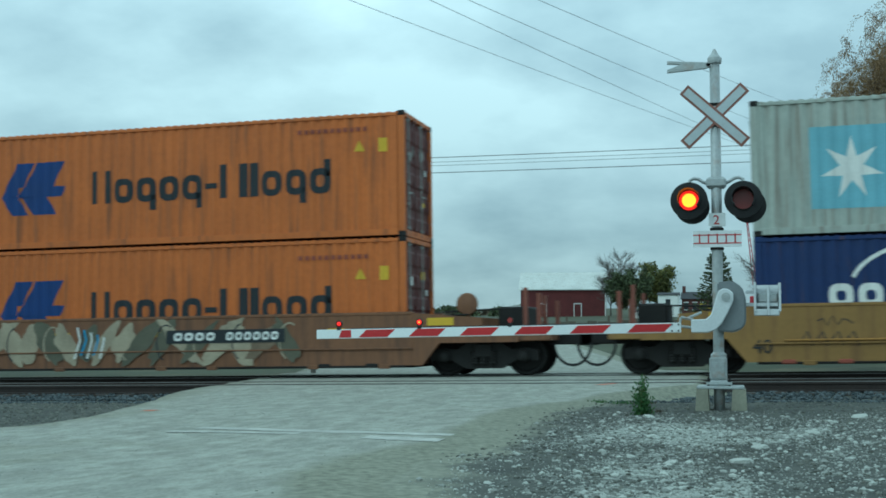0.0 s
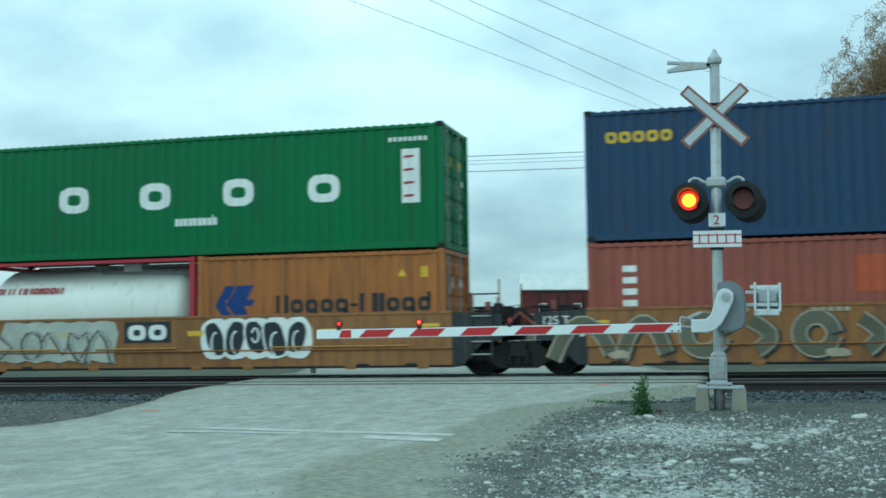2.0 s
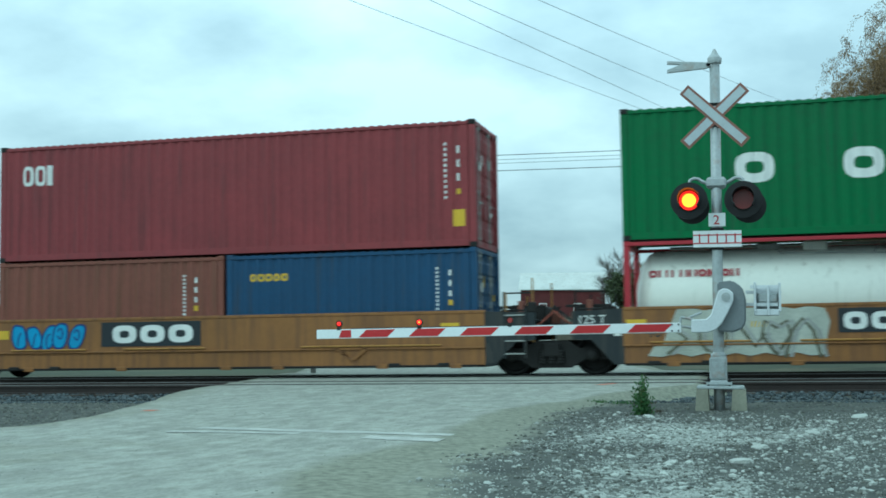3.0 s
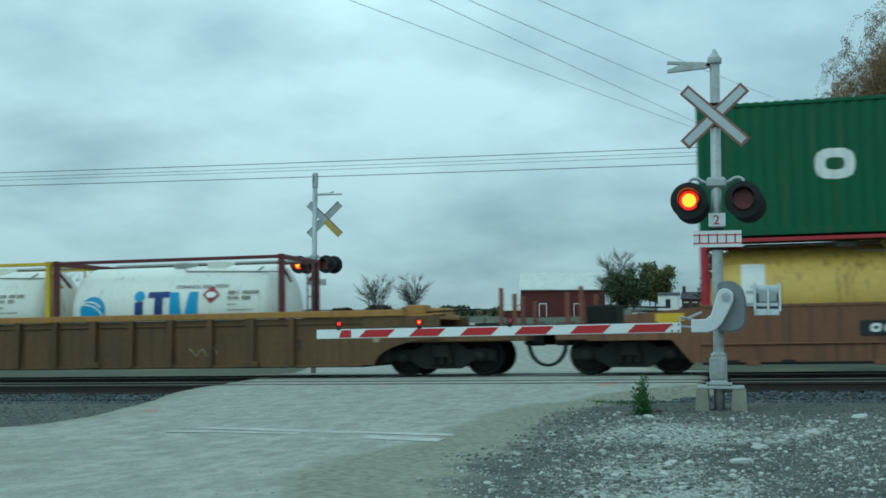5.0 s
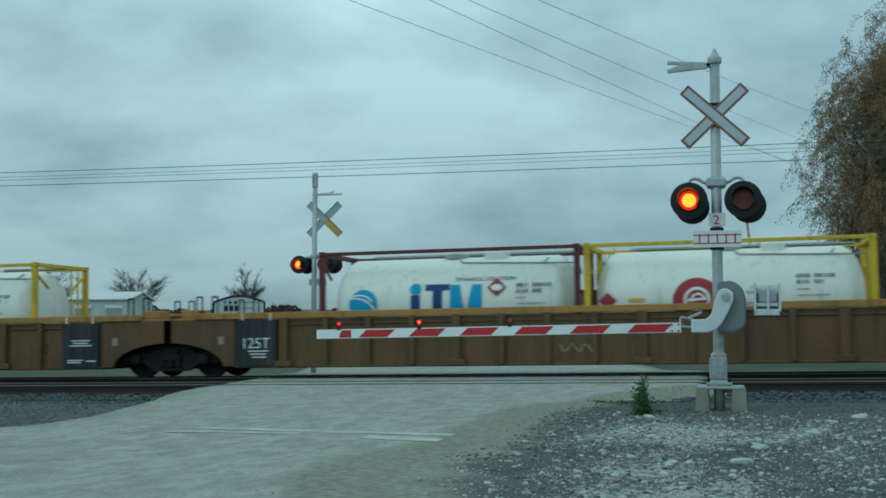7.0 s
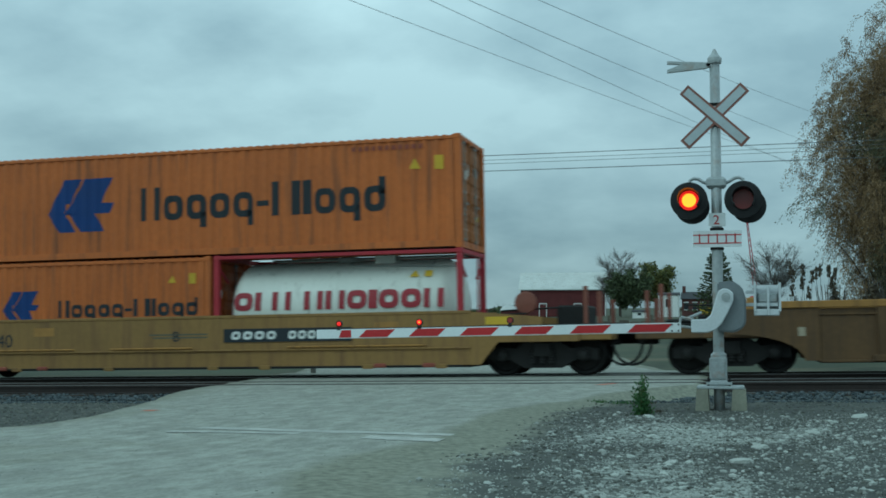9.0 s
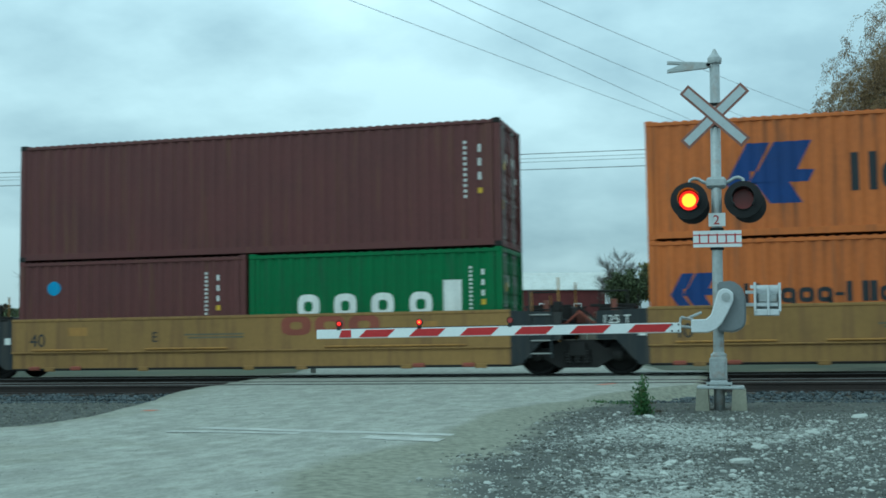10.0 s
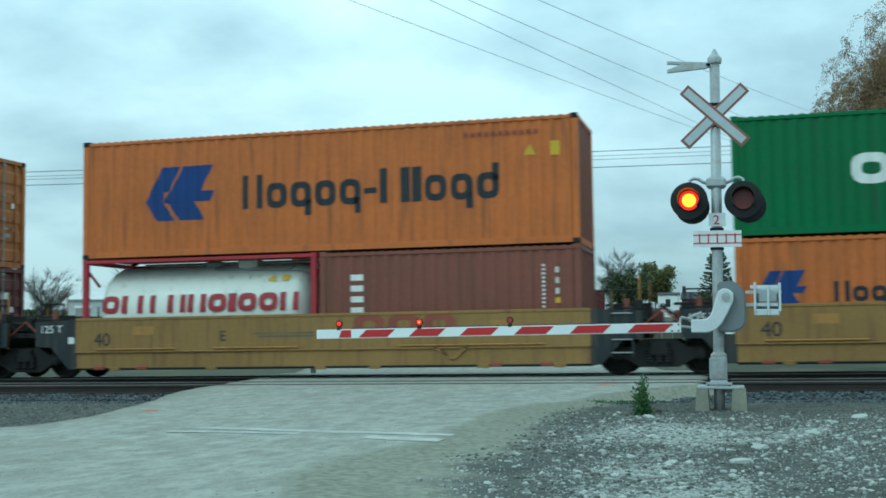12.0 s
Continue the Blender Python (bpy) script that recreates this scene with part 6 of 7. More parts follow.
def tag_row(car, u0, u1, z0, z1, n, fill, line, seed, halo=None):
    """A row of n swollen sprayed shapes with outlines."""
    rng = random.Random(seed)
    w = (u1 - u0) / n
    if halo:
        for i in range(n):
            flat(car, "spray_halo", [blob(u0 + w * (i + .5), (z0 + z1) / 2, w * 1.45, (z1 - z0) * 1.12, 0, seed + i)], halo, .006 + .0002 * i)
    for i in range(n):
        cx, cz = u0 + w * (i + .5) + rng.uniform(-.04, .04), (z0 + z1) / 2 + rng.uniform(-.04, .04)
        ww, hh, ln = w * rng.uniform(1.0, 1.2), (z1 - z0) * rng.uniform(.86, 1.0), rng.uniform(-.25, .35)
        flat(car, "spray_outline", [blob(cx, cz, ww, hh, ln, seed + i * 1.7)], line, .010 + .0014 * i)
        flat(car, "spray_shape", [blob(cx, cz, ww - .09, hh - .09, ln, seed + i * 1.7)], fill, .0107 + .0014 * i)
        k = rng.choice((0, 1, 2))
        if k == 0:
            p = arc(cx, cz + .05, ww * .16, hh * .2, 200, 520)
        elif k == 1:
            p = [(cx - ww * .1, cz - hh * .38), (cx - ww * .02, cz), (cx + ww * .12, cz + hh * .2)]
        else:
            p = arc(cx + ww * .05, cz - .1, ww * .22, hh * .3, 80, 260)
        flat(car, "spray_line", [stroke(p, .04)], line, .0114 + .0014 * i)


def yellow_tabs(car, us):
    for u in us:
        tall = u < .2 or u > 11
        part("yellow_tab", box(BM(), u, u + (.42 if tall else .40), -1.468, -1.458, .99 if tall else 1.0, 1.20 if tall else 1.12), M_LYELLOW, car, "yellow reflective tab")


def number_board(car, u0, u1, z0=.83, z1=1.14, m=M_LWHITE):
    part("dark_board", box(BM(), u0, u1, -1.485, -1.475, z0, z1), M_LBLACK, car, "dark board with plain light bars")
    for k in blocks(u0 + .15, u0 + (u1 - u0) * .42, z0 + .06, z1 - z0 - .12, "AAAA", .78, .28) + blocks(u0 + (u1 - u0) * .5, u1 - .15, z0 + .06, z1 - z0 - .12, "AAAAAA", .78, .28):
        flat(car, "light_ring", [[(a + .12 * (b - z0), b) for a, b in q] for q in k], m, .004, -1.485)


# plain sprayed forms: an arch, a ring, a wave, a heart, a chevron
FORMS = (((0, .36), (.2, .95), (.5, 1.22), (.8, .95), (1.0, .36)), tuple((.5 + .36 * math.cos(a * .7), .85 + .36 * math.sin(a * .7)) for a in range(10)),
         ((0, .9), (.25, 1.2), (.5, .9), (.75, .6), (1, .9)), ((.5, .42), (.12, .85), (.2, 1.18), (.5, 1.02), (.8, 1.18), (.88, .85), (.5, .42)), ((.2, 1.15), (.75, .8), (.2, .45)))


def wagon_marks():
    B, C, D, E, F = (WAGON[k] for k in (X_B, X_C, X_D, X_E, X_F))
    A, J, K, L, M, N = (WAGON[k] for k in (X_A, X_J, X_K, X_L, X_M, X_N))
    # weathered sprayed shapes over the whole side
    rng = random.Random(4)
    for i in range(19):
        u = .3 + i * .5
        fill = rng.choice((M_LUMBER, M_LOLIVE, M_LTAN, M_LUMBER))
        x0, ln = u + rng.uniform(-.1, .1), rng.uniform(-.9, .9)
        flat(B, "sprayed_field", [blob(x0, .86, rng.uniform(.45, .75), rng.uniform(.95, 1.3), ln * 1.2, i * 2.3, sq=1.25, rough=.45)], fill, .006 + .0006 * i)
        if i % 2 == 0:
            flat(B, "spray_line", [stroke(arc(x0 + .1, .85, .25, .42, 60 + 40 * (i % 3), 250 + 50 * (i % 2)), .035)], M_LTAN if i % 4 else M_LBLACK, .0067 + .0006 * i)
    for i in range(5):
        flat(B, "pale_blue_scrawl", [stroke([(3.95 + i * .17, .5 + .08 * (i % 2)), (4.1 + i * .16, .95), (4.02 + i * .18, 1.25 - .06 * i)], .05)], M_LSKY if i % 2 else M_LWHITE, .019 + .0004 * i)
    yellow_tabs(B, (.1, 3.40, 5.9, 10.4))
    number_board(B, 6.38, 9.36)
    for k, (u, f, w) in enumerate(((-.75, 0, 1.3), (.7, 0, 1.0), (1.9, 1, 1.1), (3.2, 4, 1.0), (4.2, 1, 1.0), (5.4, 4, .9), (6.3, 3, .9), (7.3, 3, 1.25), (8.7, 4, 1.0), (9.8, 1, 1.35))):
        p = []
        for (a, b), (c, d) in zip(FORMS[f], FORMS[f][1:]):
            p += [(u + w * (a + (c - a) * i / 5), b + (d - b) * i / 5) for i in range(5)]
        for _ in range(3):
            p = [p[0]] + [((p[i - 1][0] + p[i + 1][0]) / 2, (p[i - 1][1] + p[i + 1][1]) / 2) for i in range(1, len(p) - 1)] + [p[-1]]
        for j, (wd, m, nm) in enumerate(((.36, M_LBLACK, "spray_shade"), (.33, M_LTAN, "spray_outline"), (.255, M_LOLIVE, "spray_shape"))):
            q = [(a + (.05 if j == 0 else 0), b - (.03 if j == 0 else 0)) for a, b in p]
            up, dn = stroke(q, wd)[:len(q)], stroke(q, wd)[len(q):][::-1]
            quads = [[(a, max(.29, min(1.43, b))) for a, b in (up[i], up[i + 1], dn[i + 1], dn[i])] for i in range(len(q) - 1)]
            flat(C, nm, quads, m, .008 + .0011 * k + .0003 * j)
    part("dark_board", box(BM(), 6.95, 9.75, -1.484, -1.474, 1.06, 1.425), M_LBLACK, C, "dark board with plain white bars")
    for k, (a, b, zz) in enumerate(((2.65, 3.4, 1.32), (4.6, 5.4, 1.30), (7.1, 9.6, 1.14))):
        for q in blocks(a, b, zz, .12 if k < 2 else .22, "xxxxx" if k < 2 else "lllll", .7, .5):
            flat(C, "pale_dab", q if isinstance(q[0], list) else [q], M_LTAN if k < 2 else M_LWHITE, .027)
    for k, u in enumerate((.7, 5.1, 7.1, 9.9)):
        flat(C, "pale_patch", [blob(u, .46, .5, .16, 0, k, rough=.4)], M_LTAN, .023)
    yellow_tabs(C, (.05, 11.6))
    rim = [(.50, .42), (.62, .62), (.80, .66), (1.12, 1.40)] + [(1.4 + .3 * i, 1.42 - .06 * (i % 2)) for i in range(10)] + [(4.2, 1.1), (4.05, .42)] + [(3.8 - .3 * i, .40 + .07 * (i % 2)) for i in range(11)]
    flat(D, "sprayed_field", [rim], M_LCREAM, .008)
    for k, (u, f, w) in enumerate(((.75, 4, .75), (1.45, 1, .8), (2.1, 2, .8), (2.75, 3, .75), (3.3, 0, .7))):
        for j, (dx, m) in enumerate(((0, M_LOLIVE), (.11, M_LGREY))):
            p = [(u + dx + a * w, b * .92 + .04) for a, b in FORMS[f]]
            q = stroke(p, .07)
            n = len(p)
            flat(D, "spray_line", [[q[i], q[i + 1], q[2 * n - 2 - i], q[2 * n - 1 - i]] for i in range(n - 1)], m, .0085 + .0006 * k + .0003 * j)
    part("dark_board", box(BM(), 4.35, 5.57, -1.470, -1.462, .86, 1.36), M_LBLACK, D)
    for k, q in enumerate(blocks(4.42, 5.50, .92, .36, "AA", .86, .3)):
        flat(D, "white_ring", q, M_LWHITE, .012)
    tag_row(D, 6.45, 9.0, .50, 1.36, 5, M_LBLACK, M_LWHITE, 9, M_LWHITE)
    yellow_tabs(D, (.05, 2.6, 6.0, 9.3, 11.7))
    lettering("40", .34, (.45, -1.464, .82), M_LBLACK, D)
    tag_row(E, .6, 2.5, .70, 1.34, 5, M_LSKY, M_LBLUE, 21, None)
    part("dark_board", box(BM(), 3.0, 5.6, -1.470, -1.462, .78, 1.36), M_LBLACK, E)
    for k, q in enumerate(blocks(3.25, 5.45, .86, .42, "AAA", .86, .3)):
        flat(E, "white_ring", q, M_LWHITE, .012)
    yellow_tabs(E, (.05, 11.4))
    number_board(F, 3.15, 6.15, .80, 1.10)
    tag_row(F, 6.9, 9.6, .40, 1.38, 3, mat("teal_spray_paint", (.02, .16, .11), rough=.7, var=.2), M_LBLACK, 33)
    yellow_tabs(F, (-.9, 6.3, 11.5))
    number_board(J, 6.52, 9.66, .84, 1.15)
    for car in (J, K, L, M, N):
        lettering("40", .44, (.48, -1.464, .80), M_LBLACK, car)
        lettering("E" if car is not J else "B", .34, (5.2 if car is J else 3.75, -1.464, .88), M_LBLACK, car)
        for i, zz in enumerate((1.02, .95)):
            part("faint_line", box(BM(), 4.6 + .1 * i, 6.1, -1.463, -1.459, zz, zz + .035), M_LOLIVE, car)
        for u in (1.5, 10.2):
            part("faded_patch", box(BM(), u, u + .55, -1.463, -1.459, 1.05, 1.25), M_CHORD, car)
    lettering("40", .40, (-.1, -1.464, .46), M_LBLACK, A)
    flat(A, "dark_scrawl", [stroke([(.9 + .1 * i, .75 + .16 * math.sin(i * 2.1)) for i in range(12)], .03)], M_LBLACK, .006)
    flat(A, "dark_scrawl", [stroke([(1.2 + .1 * i, 1.1 + .1 * math.sin(i * 2.6)) for i in range(8)], .025)], M_LBLACK, .006)
    number_board(A, 2.6, 5.4, .95, 1.22)
    for car in (K, L, M):
        z0 = .98
        for k, q in enumerate(blocks(7.0, 9.45, z0, .44, "AAA", .9, .3)):
            flat(car, "oxide_ring", q, M_LBROWN, .006)
    for car, u, seed in ((WAGON[X_G], 9.9, 1), (WAGON[X_G], 2.2, 5), (WAGON[X_H], 5.6, 2), (WAGON[X_I], 8.0, 3)):
        rng = random.Random(seed)
        p = [(u + .09 * i, .62 + .10 * math.sin(i * 1.9 + seed)) for i in range(9)]
        flat(car, "chalk_scrawl", [stroke(p, .025)], M_LTAN, .006, -1.42)
    number_board(WAGON[X_I], 1.4, 4.0, .95, 1.16, M_LGREY)


wagon_marks()

# ---------------------------------------------------------------- trees
M_BARK = mat("grey_brown_bark", (0.075, 0.062, 0.05), rough=0.95, var=0.4, scale=3, fine=24, bump=0.8)
M_TWIG = mat("bare_grey_twigs", (0.12, 0.105, 0.095), rough=0.95, var=0.3, bump=0)


def leaf_mat(name, lo, hi):
    m = stone_mat(name, lo, hi, 0.8)
    return m


M_LEAF_W = leaf_mat("russet_willow_leaf", (0.15, 0.10, 0.05), (0.40, 0.26, 0.12))
M_LEAF_WG = leaf_mat("olive_willow_leaf", (0.08, 0.085, 0.045), (0.22, 0.19, 0.10))
M_LEAF_Y = leaf_mat("yellow_green_leaf", (0.06, 0.075, 0.022), (0.22, 0.20, 0.055))
M_LEAF_D = leaf_mat("dark_green_leaf", (0.045, 0.06, 0.03), (0.12, 0.14, 0.06))
M_LEAF_B = leaf_mat("brown_bush_leaf", (0.04, 0.032, 0.022), (0.13, 0.10, 0.06))


class Sticks:
    """Collects tapered twigs and small leaves as plain vertex lists."""

    def __init__(self):
        self.v, self.f = [], []

    def stick(self, p, q, r0, r1, n=4):
        d = (q - p)
        if d.length < 1e-5:
            return
        d.normalize()
        a = d.orthogonal().normalized()
        b = d.cross(a)
        k = len(self.v)
        for c, r in ((p, r0), (q, r1)):
            for i in range(n):
                t = 2 * math.pi * i / n
                self.v.append((c + (a * math.cos(t) + b * math.sin(t)) * r)[:])
        for i in range(n):
            self.f.append((k + i, k + (i + 1) % n, k + n + (i + 1) % n, k + n + i))

    def leaf(self, c, d, w, rng):
        s = Vector((rng.uniform(-1, 1), rng.uniform(-1, 1), rng.uniform(-.4, .4))).cross(d)
        if s.length < 1e-4:
            return
        s = s.normalized() * w
        k = len(self.v)
        for p in (c - d * .5, c + s, c + d * .5, c - s):
            self.v.append(p[:])
        self.f.append((k, k + 1, k + 2, k + 3))

    def part(self, name, material, parent):
        me = bpy.data.meshes.new(name)
        me.from_pydata(self.v, [], self.f)
        me.materials.append(material)
        o = new(name, me)
        o.parent = parent
        return o


def tree(x, y, h, seed, label, category="tree", leaf=None, leaves=0, size=.25, wide=.42, limbs=13, low=.16):
    """A rounded tree: limbs fan from a short trunk and split twice; leaves where it has any."""
    rng = random.Random(seed)
    th = tagged(new("tree"), label, category)
    th.matrix_basis = pose(x, y, ground_z(x, y) - .05)
    tr, tw, lv = Sticks(), Sticks(), Sticks()
    k = h / 10.0
    tr.stick(Vector((0, 0, 0)), Vector((0, 0, h * low)), .15 * k, .12 * k, 7)
    tr.stick(Vector((0, 0, h * low)), Vector((rng.uniform(-.3, .3) * k, 0, h * .62)), .12 * k, .04 * k, 7)

    def branch(bag, p, q, r, n, lift):
        pts, d = [p], (q - p)
        for i in range(1, n + 1):
            t = i / n
            pts.append(p + d * t + Vector((rng.uniform(-.1, .1), rng.uniform(-.1, .1), 0)) * d.length * .25 + Vector((0, 0, lift * math.sin(math.pi * t))))
        for i in range(n):
            bag.stick(pts[i], pts[i + 1], r * (1 - .8 * i / n), r * (1 - .8 * (i + 1) / n), 4 if bag is tr else 3)
        return pts

    for i in range(limbs):
        a = 2 * math.pi * (i + rng.random()) / limbs
        e = rng.random()
        out = h * wide * .8 * math.sin(math.pi * (.18 + .62 * e)) * rng.uniform(.75, 1.1)
        q = Vector((math.cos(a) * out, math.sin(a) * out, h * (.55 + .44 * (1 - e) ** .8)))
        p1 = branch(tr, Vector((0, 0, h * (low + .32 * rng.random()))), q, .05 * k, 6, -.2 * k)
        for j in range(9):
            s = p1[rng.randint(1, 5)]
            d = Vector((q.x * .5 + rng.uniform(-1, 1) * h * .16, q.y * .5 + rng.uniform(-1, 1) * h * .16, h * rng.uniform(.06, .26)))
            p2 = branch(tw, s, s + d * .62, .034 * k, 4, 0)
            for m in range(18):
                s2 = p2[rng.randint(1, 4)]
                d2 = Vector((d.x * .3 + rng.uniform(-1, 1) * h * .07, d.y * .3 + rng.uniform(-1, 1) * h * .07, h * rng.uniform(-.01, .10)))
                p3 = branch(tw, s2, s2 + d2, .019 * k, 2, 0)
                if leaf:
                    for z in range(max(1, leaves // (limbs * 162))):
                        c = p3[rng.randint(0, 2)] + Vector((rng.gauss(0, 1), rng.gauss(0, 1), rng.gauss(0, 1))) * h * .035
                        lv.leaf(c, Vector((rng.uniform(-1, 1), rng.uniform(-1, 1), rng.uniform(-1, 1))).normalized() * size, size * .38, rng)
    tr.part("trunk", M_BARK, th)
    tw.part("crown", M_TWIG, th)
    if leaf:
        lv.part("foliage", leaf, th)
    return th


def willow(x, y, h, r, seed, label, strands=700, mid=.58, tall=.42):
    """A big willow: rising limbs and hanging leafy strands that fill an uneven crown."""
    rng = random.Random(seed)
    th = tagged(new("willow_tree"), label, "tree")
    th.matrix_basis = pose(x, y, ground_z(x, y) - .05)
    tr, tw, lv, lg = Sticks(), Sticks(), Sticks(), Sticks()
    p, stem = Vector((0, 0, 0)), []
    for i in range(10):
        q = p + Vector((rng.uniform(-.15, .15), rng.uniform(-.1, .1), h * .08))
        tr.stick(p, q, .026 * h * (1 - i * .08), .026 * h * (1 - (i + 1) * .08), 8)
        p = q
        stem.append(p.copy())

    def in_crown():
        while True:
            v = Vector((rng.uniform(-1, 1), rng.uniform(-1, 1), rng.uniform(-1, 1)))
            if v.length > 1 or v.length < .35 * rng.random():
                continue
            n = v.normalized()
            k = 1 + .45 * noise.noise(n * 2.2 + Vector((seed, 0, 0))) + .22 * noise.noise(n * 5 + Vector((0, seed, 0)))
            return Vector((v.x * r * k, v.y * r * k, h * (mid + tall * v.z * k)))

    tips = []
    for i in range(110):
        e = in_crown()
        s = stem[max(0, min(9, int((e.z / h - .28) / .08)))]
        d = (e - s) / 6
        rr = .007 * h
        c = s.copy()
        for j in range(6):
            c2 = s + d * (j + 1) + Vector((rng.uniform(-.12, .12), rng.uniform(-.12, .12), .35 * math.sin(math.pi * (j + 1) / 6)))
            tr.stick(c, c2, rr, rr * .72, 4)
            rr *= .72
            c = c2
            tips.append(c.copy())
    for i in range(strands):
        if rng.random() < .35:
            s = rng.choice(tips) + Vector((rng.gauss(0, .3), rng.gauss(0, .3), rng.gauss(0, .25)))
        else:
            s = in_crown()
        if noise.noise(s * .55 + Vector((seed * 2, 0, 0))) < -.34:
            continue
        ln = rng.uniform(.6, 1.5)
        d = Vector((rng.uniform(-.6, .6) - .15, rng.uniform(-.6, .6), .35))
        c = s
        warm = noise.noise((s.x * .4, s.y * .4, s.z * .35 + seed)) + (s.z / h - .42) * 1.5
        bag = lv if warm > 0 else lg
        dense = 13 if bag is lv else 9
        for j in range(dense):
            e = c + d * (ln / dense)
            if j % 4 == 0:
                tw.stick(c, e, .007, .006, 3)
            d = d + Vector((0, 0, -.19))
            for m in range(5):
                o = Vector((rng.uniform(-.13, .13), rng.uniform(-.13, .13), rng.uniform(-.09, .09)))
                bag.leaf(e + o, (d.normalized() + o * 6).normalized() * rng.uniform(.06, .11), rng.uniform(.010, .018), rng)
            c = e
    tr.part("trunk", M_BARK, th)
    tw.part("twig_work", M_TWIG, th)
    lv.part("crown", M_LEAF_W, th)
    lg.part("lower_crown", M_LEAF_WG, th)
    return th


willow(8.3, 50, 15.6, 4.7, 3, "tall willow with russet autumn leaves behind the line", 3600)
willow(5.3, 48.5, 12.3, 2.85, 8, "smaller willow with thinning russet leaves", 3600, .56, .44)


def bush(x, y, w, h, seed, leaf, label, n=900, size=.3, category="bush"):
    rng = random.Random(seed)
    th = tagged(new("bush"), label, category)
    th.matrix_basis = pose(x, y, ground_z(x, y) - .05)
    tw, lv = Sticks(), Sticks()
    for i in range(60):
        a = rng.uniform(0, 6.28)
        q = Vector((math.cos(a) * w * .45 * rng.random(), math.sin(a) * w * .25 * rng.random(), h * rng.uniform(.6, 1.05)))
        tw.stick(Vector((q.x * .4, q.y * .4, 0)), q, .03, .01, 3)
    for i in range(n):
        a, e = rng.uniform(0, 6.28), rng.random()
        rr = math.sqrt(rng.random()) * (1 - .5 * e * e)
        zz = h * e * (.75 + .3 * noise.noise((math.cos(a) * rr * 2 + seed, 0, 0)))
        d = Vector((rng.uniform(-1, 1), rng.uniform(-1, 1), rng.uniform(-.6, 1))).normalized() * size
        lv.leaf(Vector((math.cos(a) * w * .5 * rr, math.sin(a) * w * .3 * rr, zz)), d, size * .35, rng)
    tw.part("stem_work", M_TWIG, th)
    lv.part("foliage", leaf, th)
    return th


BARE = "leafless grey tree standing in the distance"
tree(-20.3, 190, 14.6 - ground_z(-20, 190), 1, BARE, wide=.34)
tree(-22.4, 196, 12.2 - ground_z(-22, 196), 2, BARE, wide=.34)
tree(-13.9, 180, 11.3 - ground_z(-14, 180), 3, "round tree with yellow-green leaves", leaf=M_LEAF_Y, leaves=7000, size=.42, wide=.36)
tree(-16.4, 172, 10.0 - ground_z(-16, 172), 4, "dark green leafy tree beside the barn", leaf=M_LEAF_D, leaves=7000, size=.42, wide=.36)
tree(-18.6, 176, 9.3 - ground_z(-18, 176), 14, "dark green leafy tree beside the barn", leaf=M_LEAF_D, leaves=5500, size=.4, wide=.36)
tree(2.0, 110, 9.2 - ground_z(2, 110), 5, BARE, wide=.44, limbs=16)
tree(-51.9, 80, 6.0 - ground_z(-51.9, 80), 6, BARE, wide=.40, limbs=18)
tree(-45.4, 82, 6.2 - ground_z(-45, 82), 7, BARE, wide=.36)
tree(-40.0, 90, 6.3 - ground_z(-40, 90), 8, BARE, wide=.28)
tree(-48.2, 150, 8.6 - ground_z(-48, 150), 9, BARE, wide=.42, limbs=15)
tree(-43.1, 150, 8.8 - ground_z(-43, 150), 10, BARE, wide=.42, limbs=15)


def conifer(x, y, h, seed, label):
    rng = random.Random(seed)
    th = tagged(new("conifer"), label, "tree")
    th.matrix_basis = pose(x, y, ground_z(x, y) - .05)
    tr, lv = Sticks(), Sticks()
    tr.stick(Vector((0, 0, 0)), Vector((0, 0, h)), h * .025, .02, 7)
    n = 34
    for i in range(n):
        z = h * (.12 + .87 * i / n)
        reach = h * .30 * (1 - i / n) ** .8 + .12
        for k in range(5):
            a = rng.uniform(0, 6.28)
            d = Vector((math.cos(a), math.sin(a), .28))
            e = Vector((0, 0, z)) + d * reach * rng.uniform(.7, 1.15)
            tr.stick(Vector((0, 0, z)), e, .03, .008, 3)
            for j in range(26):
                t = rng.uniform(.15, 1)
                c = Vector((0, 0, z)).lerp(e, t)
                dd = Vector((math.cos(a) + rng.uniform(-.8, .8), math.sin(a) + rng.uniform(-.8, .8), rng.uniform(-.5, .5))).normalized() * .26
                lv.leaf(c + dd * .4, dd, .05, rng)
    tr.part("trunk", M_BARK, th)
    lv.part("crown", M_LEAF_D, th)


conifer(-2.4, 90, 6.0, 3, "dark conifer with ragged branches")
for i, (x, y, w, h) in enumerate(((1.6, 46, 1.4, 2.0), (2.9, 47, 1.6, 2.4), (4.6, 46, 2.4, 2.6), (6.6, 47, 2.6, 2.8), (-.2, 60, 2.2, 1.6))):
    bush(x, y, w, h, 40 + i, M_LEAF_B, "brown autumn bush beside the line", 1100, .2)
for i in range(30):
    rng = random.Random(70 + i)
    x = -190 + i * 7.2 + rng.uniform(-2, 2)
    y = 255 + rng.uniform(-20, 25)
    if -45 < x < -12:
        continue
    bush(x, y, rng.uniform(8, 13), rng.uniform(1.6, 3.6), 80 + i, rng.choice((M_LEAF_B, M_LEAF_B, M_LEAF_D)), "brown hedgerow on the far field edge", 420, .9, "hedge")
